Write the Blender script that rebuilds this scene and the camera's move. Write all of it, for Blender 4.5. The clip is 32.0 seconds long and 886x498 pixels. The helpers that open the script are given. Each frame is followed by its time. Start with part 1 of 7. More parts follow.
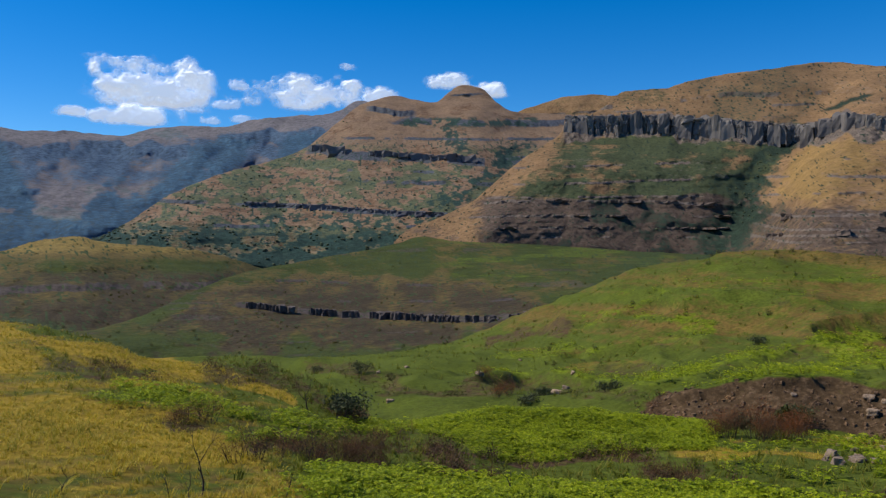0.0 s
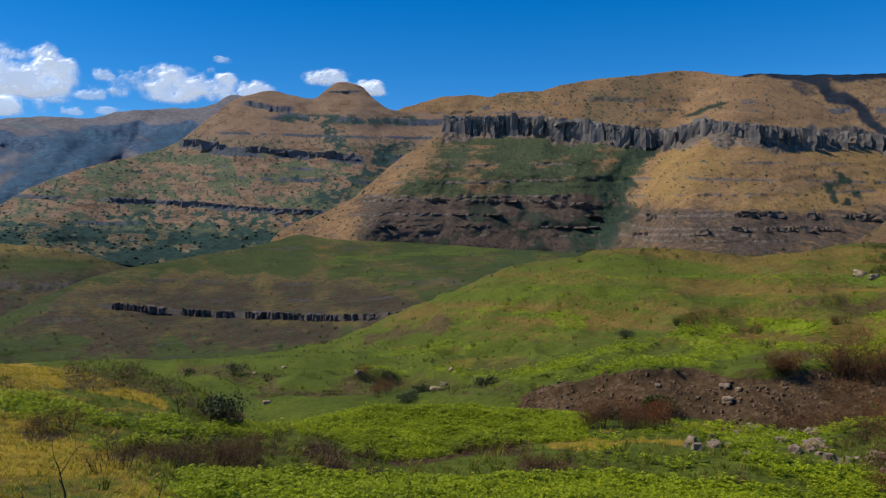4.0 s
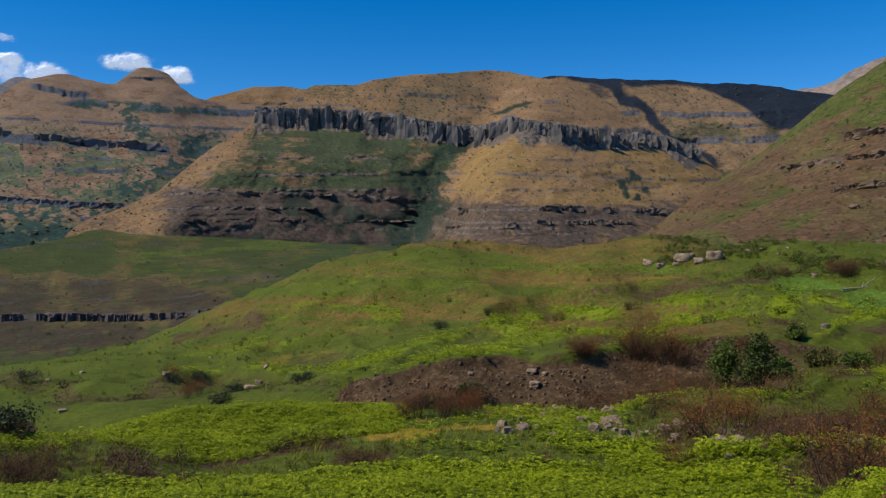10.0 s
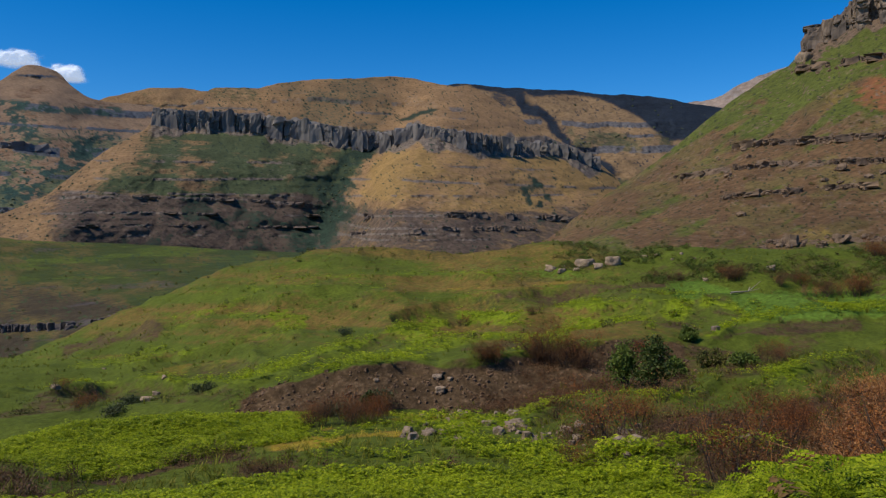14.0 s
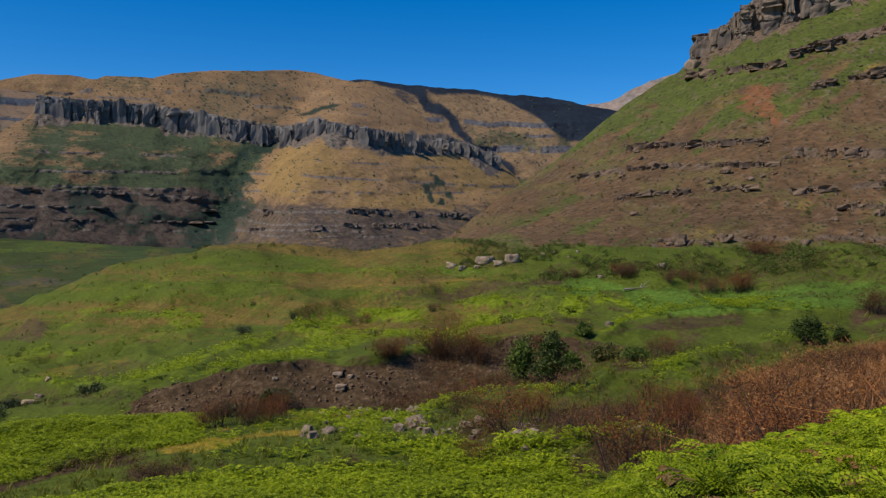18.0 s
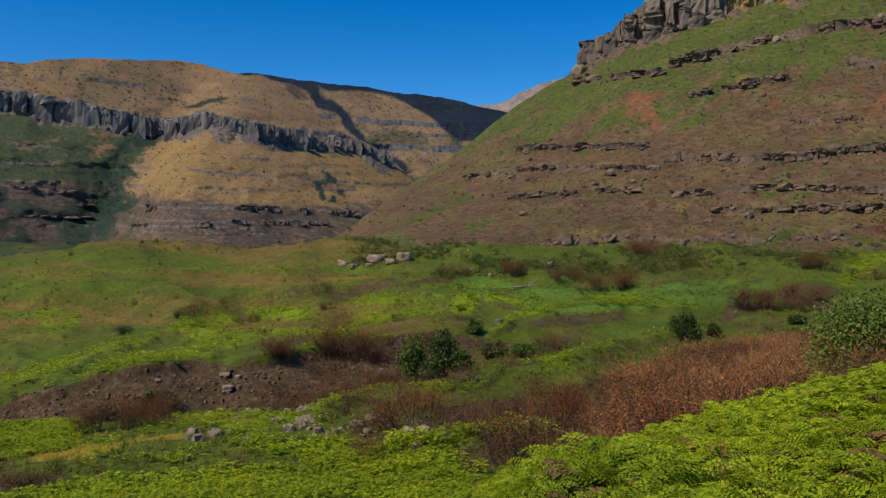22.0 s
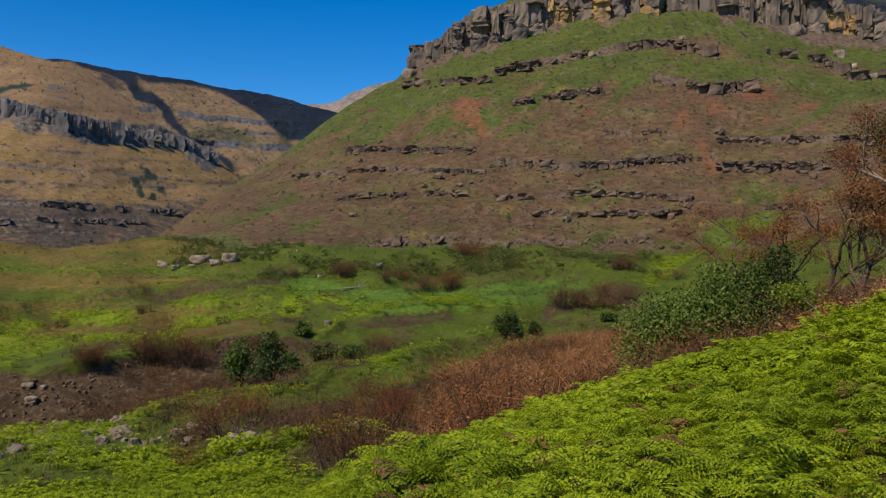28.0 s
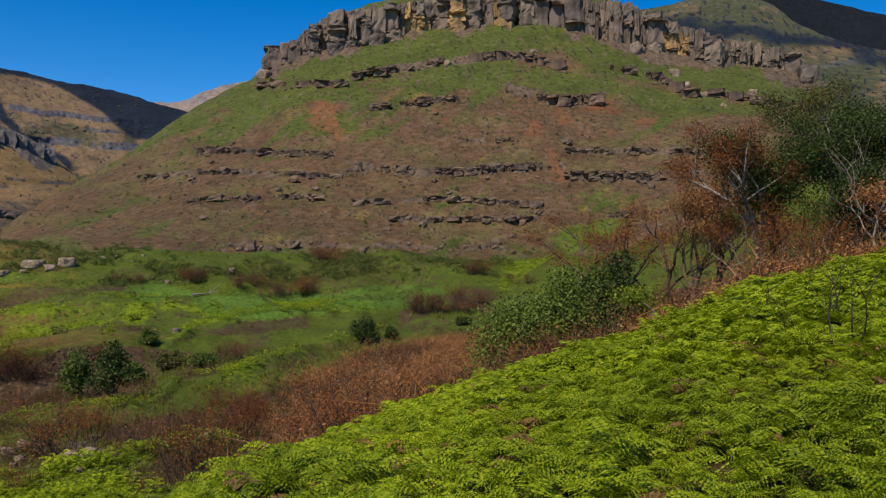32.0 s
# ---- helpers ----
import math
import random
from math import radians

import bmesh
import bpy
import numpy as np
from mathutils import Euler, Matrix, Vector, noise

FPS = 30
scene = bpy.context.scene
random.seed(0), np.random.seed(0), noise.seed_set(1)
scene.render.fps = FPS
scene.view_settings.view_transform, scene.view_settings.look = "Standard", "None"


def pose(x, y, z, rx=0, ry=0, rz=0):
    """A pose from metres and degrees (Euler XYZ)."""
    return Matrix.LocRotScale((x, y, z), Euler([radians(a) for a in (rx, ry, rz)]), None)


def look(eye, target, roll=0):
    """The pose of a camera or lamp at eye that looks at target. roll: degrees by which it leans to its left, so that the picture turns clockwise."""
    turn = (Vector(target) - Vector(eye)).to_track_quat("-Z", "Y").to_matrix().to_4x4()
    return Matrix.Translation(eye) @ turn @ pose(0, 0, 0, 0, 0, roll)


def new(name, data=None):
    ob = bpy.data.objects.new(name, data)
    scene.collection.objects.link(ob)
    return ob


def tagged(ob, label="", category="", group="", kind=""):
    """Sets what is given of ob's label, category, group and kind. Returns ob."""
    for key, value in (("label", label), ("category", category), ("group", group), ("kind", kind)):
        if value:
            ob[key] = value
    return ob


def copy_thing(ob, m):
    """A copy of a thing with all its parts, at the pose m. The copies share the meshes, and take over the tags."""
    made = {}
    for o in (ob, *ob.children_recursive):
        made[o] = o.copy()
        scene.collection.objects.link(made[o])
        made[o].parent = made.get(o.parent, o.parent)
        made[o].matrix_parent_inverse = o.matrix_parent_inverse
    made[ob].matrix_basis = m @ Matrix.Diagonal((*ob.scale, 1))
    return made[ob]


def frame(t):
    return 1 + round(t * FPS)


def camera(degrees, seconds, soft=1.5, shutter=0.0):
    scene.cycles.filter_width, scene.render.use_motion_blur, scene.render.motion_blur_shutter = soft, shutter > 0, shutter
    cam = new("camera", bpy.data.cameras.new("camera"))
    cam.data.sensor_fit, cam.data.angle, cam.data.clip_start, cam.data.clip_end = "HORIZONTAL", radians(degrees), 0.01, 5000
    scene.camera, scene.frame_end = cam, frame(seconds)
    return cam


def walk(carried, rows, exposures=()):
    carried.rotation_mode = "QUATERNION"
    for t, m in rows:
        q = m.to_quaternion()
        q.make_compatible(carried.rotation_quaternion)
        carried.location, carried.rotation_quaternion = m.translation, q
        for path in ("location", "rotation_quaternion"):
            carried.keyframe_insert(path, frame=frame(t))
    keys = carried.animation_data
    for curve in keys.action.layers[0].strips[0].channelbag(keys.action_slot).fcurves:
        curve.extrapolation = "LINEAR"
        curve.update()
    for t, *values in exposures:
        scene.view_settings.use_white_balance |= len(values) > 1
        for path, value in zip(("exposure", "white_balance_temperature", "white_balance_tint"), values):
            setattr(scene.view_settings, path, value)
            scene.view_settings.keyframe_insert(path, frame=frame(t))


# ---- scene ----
# the camera turns where it stands, its eye at the origin of the plan
cam = camera(57.84, 32.0, soft=1.3)
ROWS = [
    (0.0, 0.00, -0.00, -0.00),
    (0.5, -1.07, -0.07, -0.04),
    (1.0, -2.13, -0.10, -0.01),
    (1.5, -3.20, -0.11, -0.00),
    (2.0, -4.20, -0.11, 0.02),
    (2.5, -5.19, -0.11, -0.04),
    (3.0, -6.45, -0.12, -0.14),
    (3.5, -7.52, -0.12, -0.08),
    (5.5, -12.28, -0.24, 0.16),
    (6.0, -13.45, -0.30, 0.20),
    (6.5, -14.63, -0.34, 0.28),
    (7.0, -15.65, -0.38, 0.37),
    (7.5, -16.64, -0.42, 0.41),
    (8.0, -17.85, -0.48, 0.47),
    (8.5, -18.80, -0.51, 0.49),
    (9.0, -19.72, -0.56, 0.50),
    (9.5, -20.85, -0.61, 0.50),
    (10.0, -21.73, -0.62, 0.45),
    (10.5, -22.60, -0.61, 0.45),
    (11.0, -23.62, -0.58, 0.42),
    (11.5, -24.41, -0.53, 0.40),
    (12.0, -25.29, -0.47, 0.46),
    (12.5, -26.03, -0.40, 0.48),
    (13.0, -26.88, -0.32, 0.47),
    (13.5, -27.72, -0.27, 0.47),
    (14.0, -28.47, -0.24, 0.47),
    (14.5, -29.42, -0.21, 0.49),
    (16.5, -32.69, -0.27, 0.41),
    (17.0, -33.62, -0.35, 0.29),
    (17.5, -34.59, -0.43, 0.20),
    (18.0, -35.49, -0.49, 0.13),
    (18.5, -36.50, -0.55, 0.04),
    (19.0, -37.49, -0.58, -0.04),
    (19.5, -38.50, -0.61, -0.10),
    (20.0, -39.40, -0.63, -0.14),
    (20.5, -40.28, -0.64, -0.15),
    (21.0, -41.37, -0.64, -0.19),
    (21.5, -42.23, -0.64, -0.24),
    (22.0, -43.19, -0.61, -0.27),
    (22.5, -44.15, -0.58, -0.30),
    (23.0, -44.98, -0.52, -0.32),
    (23.5, -45.92, -0.47, -0.36),
    (24.0, -46.90, -0.45, -0.36),
    (24.5, -47.88, -0.43, -0.32),
    (25.0, -48.76, -0.43, -0.35),
    (25.5, -49.80, -0.42, -0.40),
    (27.5, -54.22, -0.47, -0.60),
    (28.0, -55.31, -0.43, -0.65),
    (28.5, -56.54, -0.40, -0.69),
    (29.0, -57.81, -0.34, -0.70),
    (29.5, -59.10, -0.29, -0.69),
    (30.0, -60.25, -0.24, -0.67),
    (30.5, -61.55, -0.19, -0.71),
    (31.0, -62.83, -0.11, -0.75),
    (31.5, -64.01, -0.05, -0.75),
    (32.0, -65.52, 0.05, -0.82),
]
walk(cam, [(t, pose(0, 0, 0, 90 + pitch, roll, yaw)) for t, yaw, pitch, roll in ROWS],
     exposures=[(0.0, 0.16), (9.0, 0.07), (20.0, 0.06), (32.0, 0.12)])

# ---- sky and sun ----
SUN_AZ, SUN_EL = -86.0, 50.0     # degrees clockwise from the first view, and above the horizon
world = bpy.data.worlds.new("sky")
scene.world = world
world.use_nodes = True
wn = world.node_tree.nodes
sky = wn.new("ShaderNodeTexSky")
sky.sky_type, sky.sun_disc = "NISHITA", False
sky.sun_elevation, sky.sun_rotation = radians(SUN_EL), radians(SUN_AZ)
sky.altitude, sky.air_density, sky.dust_density, sky.ozone_density = 2200, 1.0, 0.4, 4.0
deep = wn.new("ShaderNodeHueSaturation")
deep.inputs["Saturation"].default_value = 1.41
deep.inputs["Hue"].default_value = 0.504
world.node_tree.links.new(sky.outputs[0], deep.inputs["Color"])
world.node_tree.links.new(deep.outputs[0], wn["Background"].inputs[0])
wn["Background"].inputs[1].default_value = 0.125
sun = new("sun", bpy.data.lights.new("sun", "SUN"))
sun.data.energy, sun.data.angle, sun.data.color = 4.1, radians(0.53), (1.0, 0.88, 0.7)
sd = Vector((math.sin(radians(SUN_AZ)) * math.cos(radians(SUN_EL)), math.cos(radians(SUN_AZ)) * math.cos(radians(SUN_EL)), math.sin(radians(SUN_EL))))
sun.matrix_world = look(sd * 60, (0, 0, 0))

# ---- arithmetic ----
RNG = np.random.RandomState(11)
LATTICE = RNG.rand(32, 32, 32)


def vnoise(x, y, z):
    x, y, z = np.broadcast_arrays(np.asarray(x, float), y, z)
    ix, iy, iz = np.floor(x).astype(int), np.floor(y).astype(int), np.floor(z).astype(int)
    fx, fy, fz = x - ix, y - iy, z - iz
    fx, fy, fz = (f * f * (3 - 2 * f) for f in (fx, fy, fz))
    out = 0
    for a in (0, 1):
        for b in (0, 1):
            for c in (0, 1):
                out = out + LATTICE[(ix + a) % 32, (iy + b) % 32, (iz + c) % 32] * (fx if a else 1 - fx) * (fy if b else 1 - fy) * (fz if c else 1 - fz)
    return out * 2 - 1


def fbm(x, y, z=0.0, octaves=4, gain=0.5):
    out, amp = 0, 1.0
    for k in range(octaves):
        out = out + amp * vnoise(np.asarray(x) * 2.03 ** k + 7.1 * k, np.asarray(y) * 2.03 ** k + 3.7 * k, np.asarray(z) * 2.03 ** k)
        amp *= gain
    return out


def sstep(a, b, x):
    t = np.clip((x - a) / (b - a), 0, 1)
    return t * t * (3 - 2 * t)


def band(x, lo, hi, soft):
    return sstep(lo - soft, lo + soft, x) * (1 - sstep(hi - soft, hi + soft, x))


def line(text):
    """A smooth curve over the azimuth from 'azimuth:value' pairs."""
    q = np.array([[float(v) for v in w.split(":")] for w in text.split()])
    return lambda az: pchip(q[:, 0], q[:, 1], np.asarray(az, float))


def pchip(x, y, xi):
    h, d = np.diff(x), np.diff(y) / np.diff(x)
    m = np.zeros(len(x))
    m[0], m[-1] = d[0], d[-1]
    for k in range(1, len(x) - 1):
        if d[k - 1] * d[k] > 0:
            w1, w2 = 2 * h[k] + h[k - 1], h[k] + 2 * h[k - 1]
            m[k] = (w1 + w2) / (w1 / d[k - 1] + w2 / d[k])
    xi = np.clip(xi, x[0], x[-1])
    k = np.clip(np.searchsorted(x, xi) - 1, 0, len(x) - 2)
    t = (xi - x[k]) / h[k]
    return ((1 + 2 * t) * (1 - t) ** 2 * y[k] + t * (1 - t) ** 2 * h[k] * m[k] + t * t * (3 - 2 * t) * y[k + 1] + t * t * (t - 1) * h[k] * m[k + 1])


def sheet(name, x, y, z, cover, soil, material, close=False):
    """A grid of points as one mesh, with what grows on it as two colour attributes."""
    ny, nx = x.shape
    mesh = bpy.data.meshes.new(name)
    mesh.vertices.add(nx * ny)
    mesh.vertices.foreach_set("co", np.stack([x, y, z], -1).astype(np.float32).ravel())
    cols = nx if close else nx - 1
    i, j = np.meshgrid(np.arange(ny - 1), np.arange(cols), indexing="ij")
    jn = (j + 1) % nx
    quads = np.stack([i * nx + j, (i + 1) * nx + j, (i + 1) * nx + jn, i * nx + jn], -1).reshape(-1, 4)[:, ::-1]
    mesh.loops.add(quads.size)
    mesh.loops.foreach_set("vertex_index", quads.astype(np.int32).ravel())
    mesh.polygons.add(len(quads))
    mesh.polygons.foreach_set("loop_start", np.arange(0, quads.size, 4, dtype=np.int32))
    mesh.polygons.foreach_set("use_smooth", np.ones(len(quads), bool))
    for key, value in (("cover", cover), ("soil", soil)):
        at = mesh.attributes.new(key, "FLOAT_COLOR", "POINT")
        at.data.foreach_set("color", np.clip(value, 0, 1).astype(np.float32).ravel())
    mesh.update(calc_edges=True)
    mesh.materials.append(material)
    return new(name, mesh)


def pack(shape, *parts):
    return np.stack([np.broadcast_to(p, shape) for p in parts] + [np.ones(shape)] * (4 - len(parts)), -1)


# ---- materials ----
def nodes(name, rough=0.9):
    m = bpy.data.materials.new(name)
    m.use_nodes = True
    n, l = m.node_tree.nodes, m.node_tree.links
    b = n["Principled BSDF"]
    b.inputs["Roughness"].default_value = rough
    b.inputs["Specular IOR Level"].default_value = 0.25
    return m, n, l, b


def tex(n, l, scale, detail=5.0, rough=0.6, stretch=None):
    co = n.new("ShaderNodeTexCoord")
    t = n.new("ShaderNodeTexNoise")
    t.inputs["Scale"].default_value, t.inputs["Detail"].default_value, t.inputs["Roughness"].default_value = scale, detail, rough
    src = co.outputs["Object"]
    if stretch:
        mp = n.new("ShaderNodeMapping")
        mp.inputs["Scale"].default_value = stretch
        l.new(src, mp.inputs["Vector"])
        src = mp.outputs["Vector"]
    l.new(src, t.inputs["Vector"])
    return t.outputs["Fac"]


def ramp(n, l, fac, stops):
    r = n.new("ShaderNodeValToRGB")
    while len(r.color_ramp.elements) < len(stops):
        r.color_ramp.elements.new(0.5)
    for e, (at, c) in zip(r.color_ramp.elements, stops):
        e.position, e.color = at, (*c, 1)
    l.new(fac, r.inputs["Fac"])
    return r.outputs["Color"]


def mix(n, l, fac, a, b):
    m = n.new("ShaderNodeMix")
    m.data_type = "RGBA"
    l.new(fac, m.inputs["Factor"])
    l.new(a, m.inputs["A"])
    l.new(b, m.inputs["B"])
    return m.outputs["Result"]


def bump(n, l, b, fac, strength, distance):
    u = n.new("ShaderNodeBump")
    u.inputs["Strength"].default_value, u.inputs["Distance"].default_value = strength, distance
    l.new(fac, u.inputs["Height"])
    l.new(u.outputs["Normal"], b.inputs["Normal"])


def tone(c, k):
    return tuple(min(1.0, v * k) for v in c)


def land(name, grain, relief, dry=(0.225, 0.142, 0.055), green=(0.085, 0.11, 0.026), brown=(0.095, 0.056, 0.034), rock=(0.13, 0.115, 0.1),
         shrub=(0.035, 0.055, 0.024), red=(0.25, 0.105, 0.05), fern=(0.085, 0.12, 0.016), gold=(0.34, 0.235, 0.035)):
    """Hillside cover: dry grass, and over it what the attributes say: green grass, burnt brown, rock, shrub; red soil,
    bracken, golden grass. Shrub also paints shade on some heights.
    """
    dry, green, brown, rock, shrub, red, fern, gold = (tone(c, 1.18) for c in (dry, green, brown, rock, shrub, red, fern, gold))
    m, n, l, b = nodes(name)
    fine, broad = tex(n, l, 1 / grain, 8, 0.7), tex(n, l, 0.12 / grain, 4)
    mid = tex(n, l, 0.45 / grain, 5, 0.65)

    def two(c, low=0.55, high=1.4):
        return ramp(n, l, fine, [(0.3, tone(c, low)), (0.5, c), (0.7, tone(c, high))])
    col = two(dry)
    at, at2 = n.new("ShaderNodeAttribute"), n.new("ShaderNodeAttribute")
    at.attribute_name, at2.attribute_name = "cover", "soil"
    s1, s2 = n.new("ShaderNodeSeparateColor"), n.new("ShaderNodeSeparateColor")
    l.new(at.outputs["Color"], s1.inputs[0])
    l.new(at2.outputs["Color"], s2.inputs[0])

    def edge(weight, jitter):
        a = n.new("ShaderNodeMath")
        a.operation, a.use_clamp = "MULTIPLY_ADD", True
        s = n.new("ShaderNodeMath")
        s.operation = "MULTIPLY_ADD"
        l.new(jitter, s.inputs[0])
        s.inputs[1].default_value, s.inputs[2].default_value = 1.6, -0.8
        t = n.new("ShaderNodeMath")
        l.new(weight, t.inputs[0])
        l.new(s.outputs[0], t.inputs[1])
        l.new(t.outputs[0], a.inputs[0])
        a.inputs[1].default_value, a.inputs[2].default_value = 2.2, -0.6
        q = n.new("ShaderNodeMath")
        q.operation, q.use_clamp = "MULTIPLY", True
        cap = n.new("ShaderNodeMath")
        cap.operation, cap.use_clamp = "MULTIPLY", True
        l.new(weight, cap.inputs[0])
        cap.inputs[1].default_value = 8.0
        l.new(a.outputs[0], q.inputs[0])
        l.new(cap.outputs[0], q.inputs[1])
        return q.outputs[0]
    for w, c, j, lo, hi in ((s2.outputs[2], gold, mid, 0.6, 1.3), (s1.outputs[0], green, mid, 0.6, 1.45), (s1.outputs[1], brown, mid, 0.5, 1.6), (s2.outputs[0], red, mid, 0.6, 1.4),
                            (s2.outputs[1], fern, mid, 0.45, 1.5), (s1.outputs[2], rock, fine, 0.35, 1.5), (at.outputs["Alpha"], shrub, fine, 0.5, 1.6)):
        col = mix(n, l, edge(w, j), col, two(c, lo, hi))
    shade = ramp(n, l, broad, [(0.3, (0.78, 0.78, 0.78)), (0.7, (1.2, 1.17, 1.1))])
    mul = n.new("ShaderNodeMix")
    mul.data_type, mul.blend_type = "RGBA", "MULTIPLY"
    mul.inputs["Factor"].default_value = 1.0
    l.new(col, mul.inputs["A"])
    l.new(shade, mul.inputs["B"])
    l.new(mul.outputs["Result"], b.inputs["Base Color"])
    b.inputs["Specular IOR Level"].default_value = 0.08
    bump(n, l, b, fine, 0.8, relief)
    return m


near_land = land("valley_grassland", 0.5, 0.25, dry=(0.118, 0.084, 0.024), green=(0.064, 0.086, 0.012), brown=(0.066, 0.044, 0.025), rock=(0.12, 0.085, 0.056), shrub=(0.064, 0.112, 0.016), fern=(0.11, 0.15, 0.009), gold=(0.235, 0.172, 0.022))
hill_land = land("hill_grassland", 2.2, 1.6, dry=(0.115, 0.088, 0.038), green=(0.074, 0.09, 0.021), brown=(0.114, 0.071, 0.039), rock=(0.12, 0.087, 0.064), red=(0.17, 0.076, 0.038), shrub=(0.03, 0.036, 0.018))
mesa_land = land("mesa_grassland", 7.0, 3.5, dry=(0.19, 0.122, 0.066), green=(0.048, 0.062, 0.033), brown=(0.082, 0.062, 0.05), rock=(0.12, 0.1, 0.088), shrub=(0.02, 0.035, 0.026), gold=(0.215, 0.142, 0.058))
# greyed and blued for distance haze
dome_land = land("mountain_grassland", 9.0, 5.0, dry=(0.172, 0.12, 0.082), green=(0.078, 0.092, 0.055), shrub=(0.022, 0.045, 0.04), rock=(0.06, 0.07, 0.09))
# blue distance haze is part of these colours
far_land = land("far_haze_cover", 22.0, 8.0, dry=(0.125, 0.122, 0.138), green=(0.075, 0.105, 0.12), brown=(0.09, 0.09, 0.1), rock=(0.05, 0.085, 0.14), shrub=(0.035, 0.075, 0.125))
# the cloud shade of the ridges behind is put into these dark colours
dusk_land = land("shaded_ridge_cover", 12.0, 5.0, dry=(0.16, 0.11, 0.064), green=(0.06, 0.064, 0.036), shrub=(0.013, 0.019, 0.03), rock=(0.08, 0.08, 0.09))

# ---- the ground: one sheet round the camera, drawn along lines of the relief ----
# each line: distance and height angle over the azimuth, from underfoot to the horizon
LINES = [
    ("-38:8 103:8", "-38:-30 -10:-32 30:-32 42:-27 50:-19 65:-18.5 80:-17.5 95:-16 103:-15"),
    ("-38:28 -29:27 -15:25 0:24 35:23 45:21 49:20 62:22 74:24 86:26 94:28 103:28",
     "-38:-12.5 -29:-13.5 -15:-15.8 0:-17.3 20:-17.8 43:-18.5 49:-18 52.5:-17 56.7:-15.2 62.3:-12.8 68.3:-10.3 74.3:-8 80:-5.8 85.5:-3.5 90.7:-1.3 94.4:-.4 103:.5"),
    ("-38:40 -29:39 -15:36 -6:33 4:31 31:31 43:31 49:31 62:34 74:36 86:38 103:38",
     "-38:-9.5 -29:-10.5 -15:-12.6 -6:-15 4:-16.8 15:-16.6 31:-16.1 38:-15.6 43:-14.6 49:-14.6 56:-15 62:-13.5 68:-11.5 74:-9.5 80:-7.5 86:-5 91:-2.5 95:-1.5 103:-.5"),
    ("-38:54 -29:53 -15:48 -6:42 6:41 18:41 30:41 38:42 49:44 62:46 103:46",
     "-38:-6.9 -29:-7.8 -15:-10 -10:-11.5 -6:-13.2 0:-13.8 6:-14.9 12:-14.6 18:-13.9 30:-13.4 38:-12.9 43:-12.6 49:-12.3 56:-11.7 62:-10.7 68:-9.5 74:-8.2 80:-6.5 86:-4.3 91:-2.4 95:-1.3 103:0"),
    ("-38:76 -29:72 -22:66 -14:60 -6:50 -2:54 20:54 31:54 39:57 49:60 62:63 80:63 91:60 103:60",
     "-38:-4 -29:-4.9 -25.7:-5.5 -22.4:-6.55 -19.9:-7.8 -17.4:-8.1 -14.4:-8 -11.3:-8.7 -8.2:-9.95 -5.8:-12 -4:-12.5 -2:-12.3 .6:-12 4.7:-11.5 9:-11.5 14.5:-11.75 20:-11.9 31:-12.1 35:-11.7 39:-10.9 43:-10.2 49:-9.5 56:-8.7 62:-8.2 68:-7.3 74:-6.2 80:-4.9 86:-3.2 91:-1.6 95:-.6 103:.5"),
    ("-38:105 -29:105 -14:82 -5.4:66 6:64 14.5:60 20:59 31:60 43:68 49:75 62:80 74:82 86:78 103:74",
     "-38:-6 -29:-7 -20:-9.5 -14:-10.2 -8:-12.3 -5.4:-12.9 0:-12.4 6:-12.2 14.5:-12.2 20:-12.1 31:-11.9 35:-11.3 43:-9.2 49:-8 56:-7.4 62:-6.6 68:-6 74:-5 80:-3.6 86:-2.2 91:-1 95:-.2 103:1"),
    ("-38:135 -18:128 -9:102 -3.4:85 8:74 15:66 23:65 31:67 38:75 47:84 56:92 70:96 82:94 95:86 103:86",
     "-38:-7.4 -29:-8 -18:-9.2 -9:-9.7 -3.4:-10.2 2.7:-9.9 8:-10 14.7:-10.1 17.8:-9.7 22.6:-8.7 26.6:-8.9 31.5:-8.7 35.5:-8.2 38:-7.2 43:-6.6 47:-6 52:-5.6 60:-5.2 64:-4.6 70:-3.8 76:-2.6 82:-1.2 88:.2 95:1.2 103:2.4"),
    ("-38:230 -18:230 -9:190 -3.4:170 2.7:140 13.7:115 26:110 43:115 60:122 76:122 88:112 103:105",
     "-38:-7 -29:-7.4 -18:-7.9 -9:-8.3 -3.4:-8.2 2.7:-8.4 8.7:-8.4 13.7:-7.6 18:-6.5 26:-6 31:-5.6 36:-5 43:-4 49:-3.3 56:-3.8 60:-3 64:-2.5 70:-2 76:-1.2 82:.5 88:2 95:3 103:4"),
    ("-38:400 -18:380 -9:330 -3.4:300 .6:260 3.5:235 8.7:210 16:195 29:185 35.5:170 43:150 76:150 88:140 103:130",
     "-38:-6.4 -29:-6.9 -18:-7.6 -9:-7.8 -3.4:-7.5 .6:-6.8 3.5:-5.65 6.7:-4.6 8.7:-3.6 12.6:-1.98 16.3:-1.1 20:-.48 23.5:-.28 29:-.24 32:-.16 35.5:.2 39:.2 43:-.5 64:-.4 70:-.3 76:.3 82:2 88:4 95:5 103:6"),
    ("-38:560 103:560", "-38:-9 -9:-9 0:-8 8:-6 35:-4 60:-3 103:-1"),
    ("-38:4900 103:4900", "-38:-1.5 103:-1.5"),
]
STEP = 0.2
ROWS_BETWEEN = [10, 36, 34, 34, 44, 34, 46, 46, 54, 16, 8]
sector = np.arange(-38, 103.01, STEP)
behind = np.linspace(103, 322, 60)[1:-1]
AZ = np.concatenate([sector, behind])
turn = np.where(AZ <= 103, AZ, 103 - (AZ - 103) / 219 * 141)     # round the back the lines run from the last value to the first
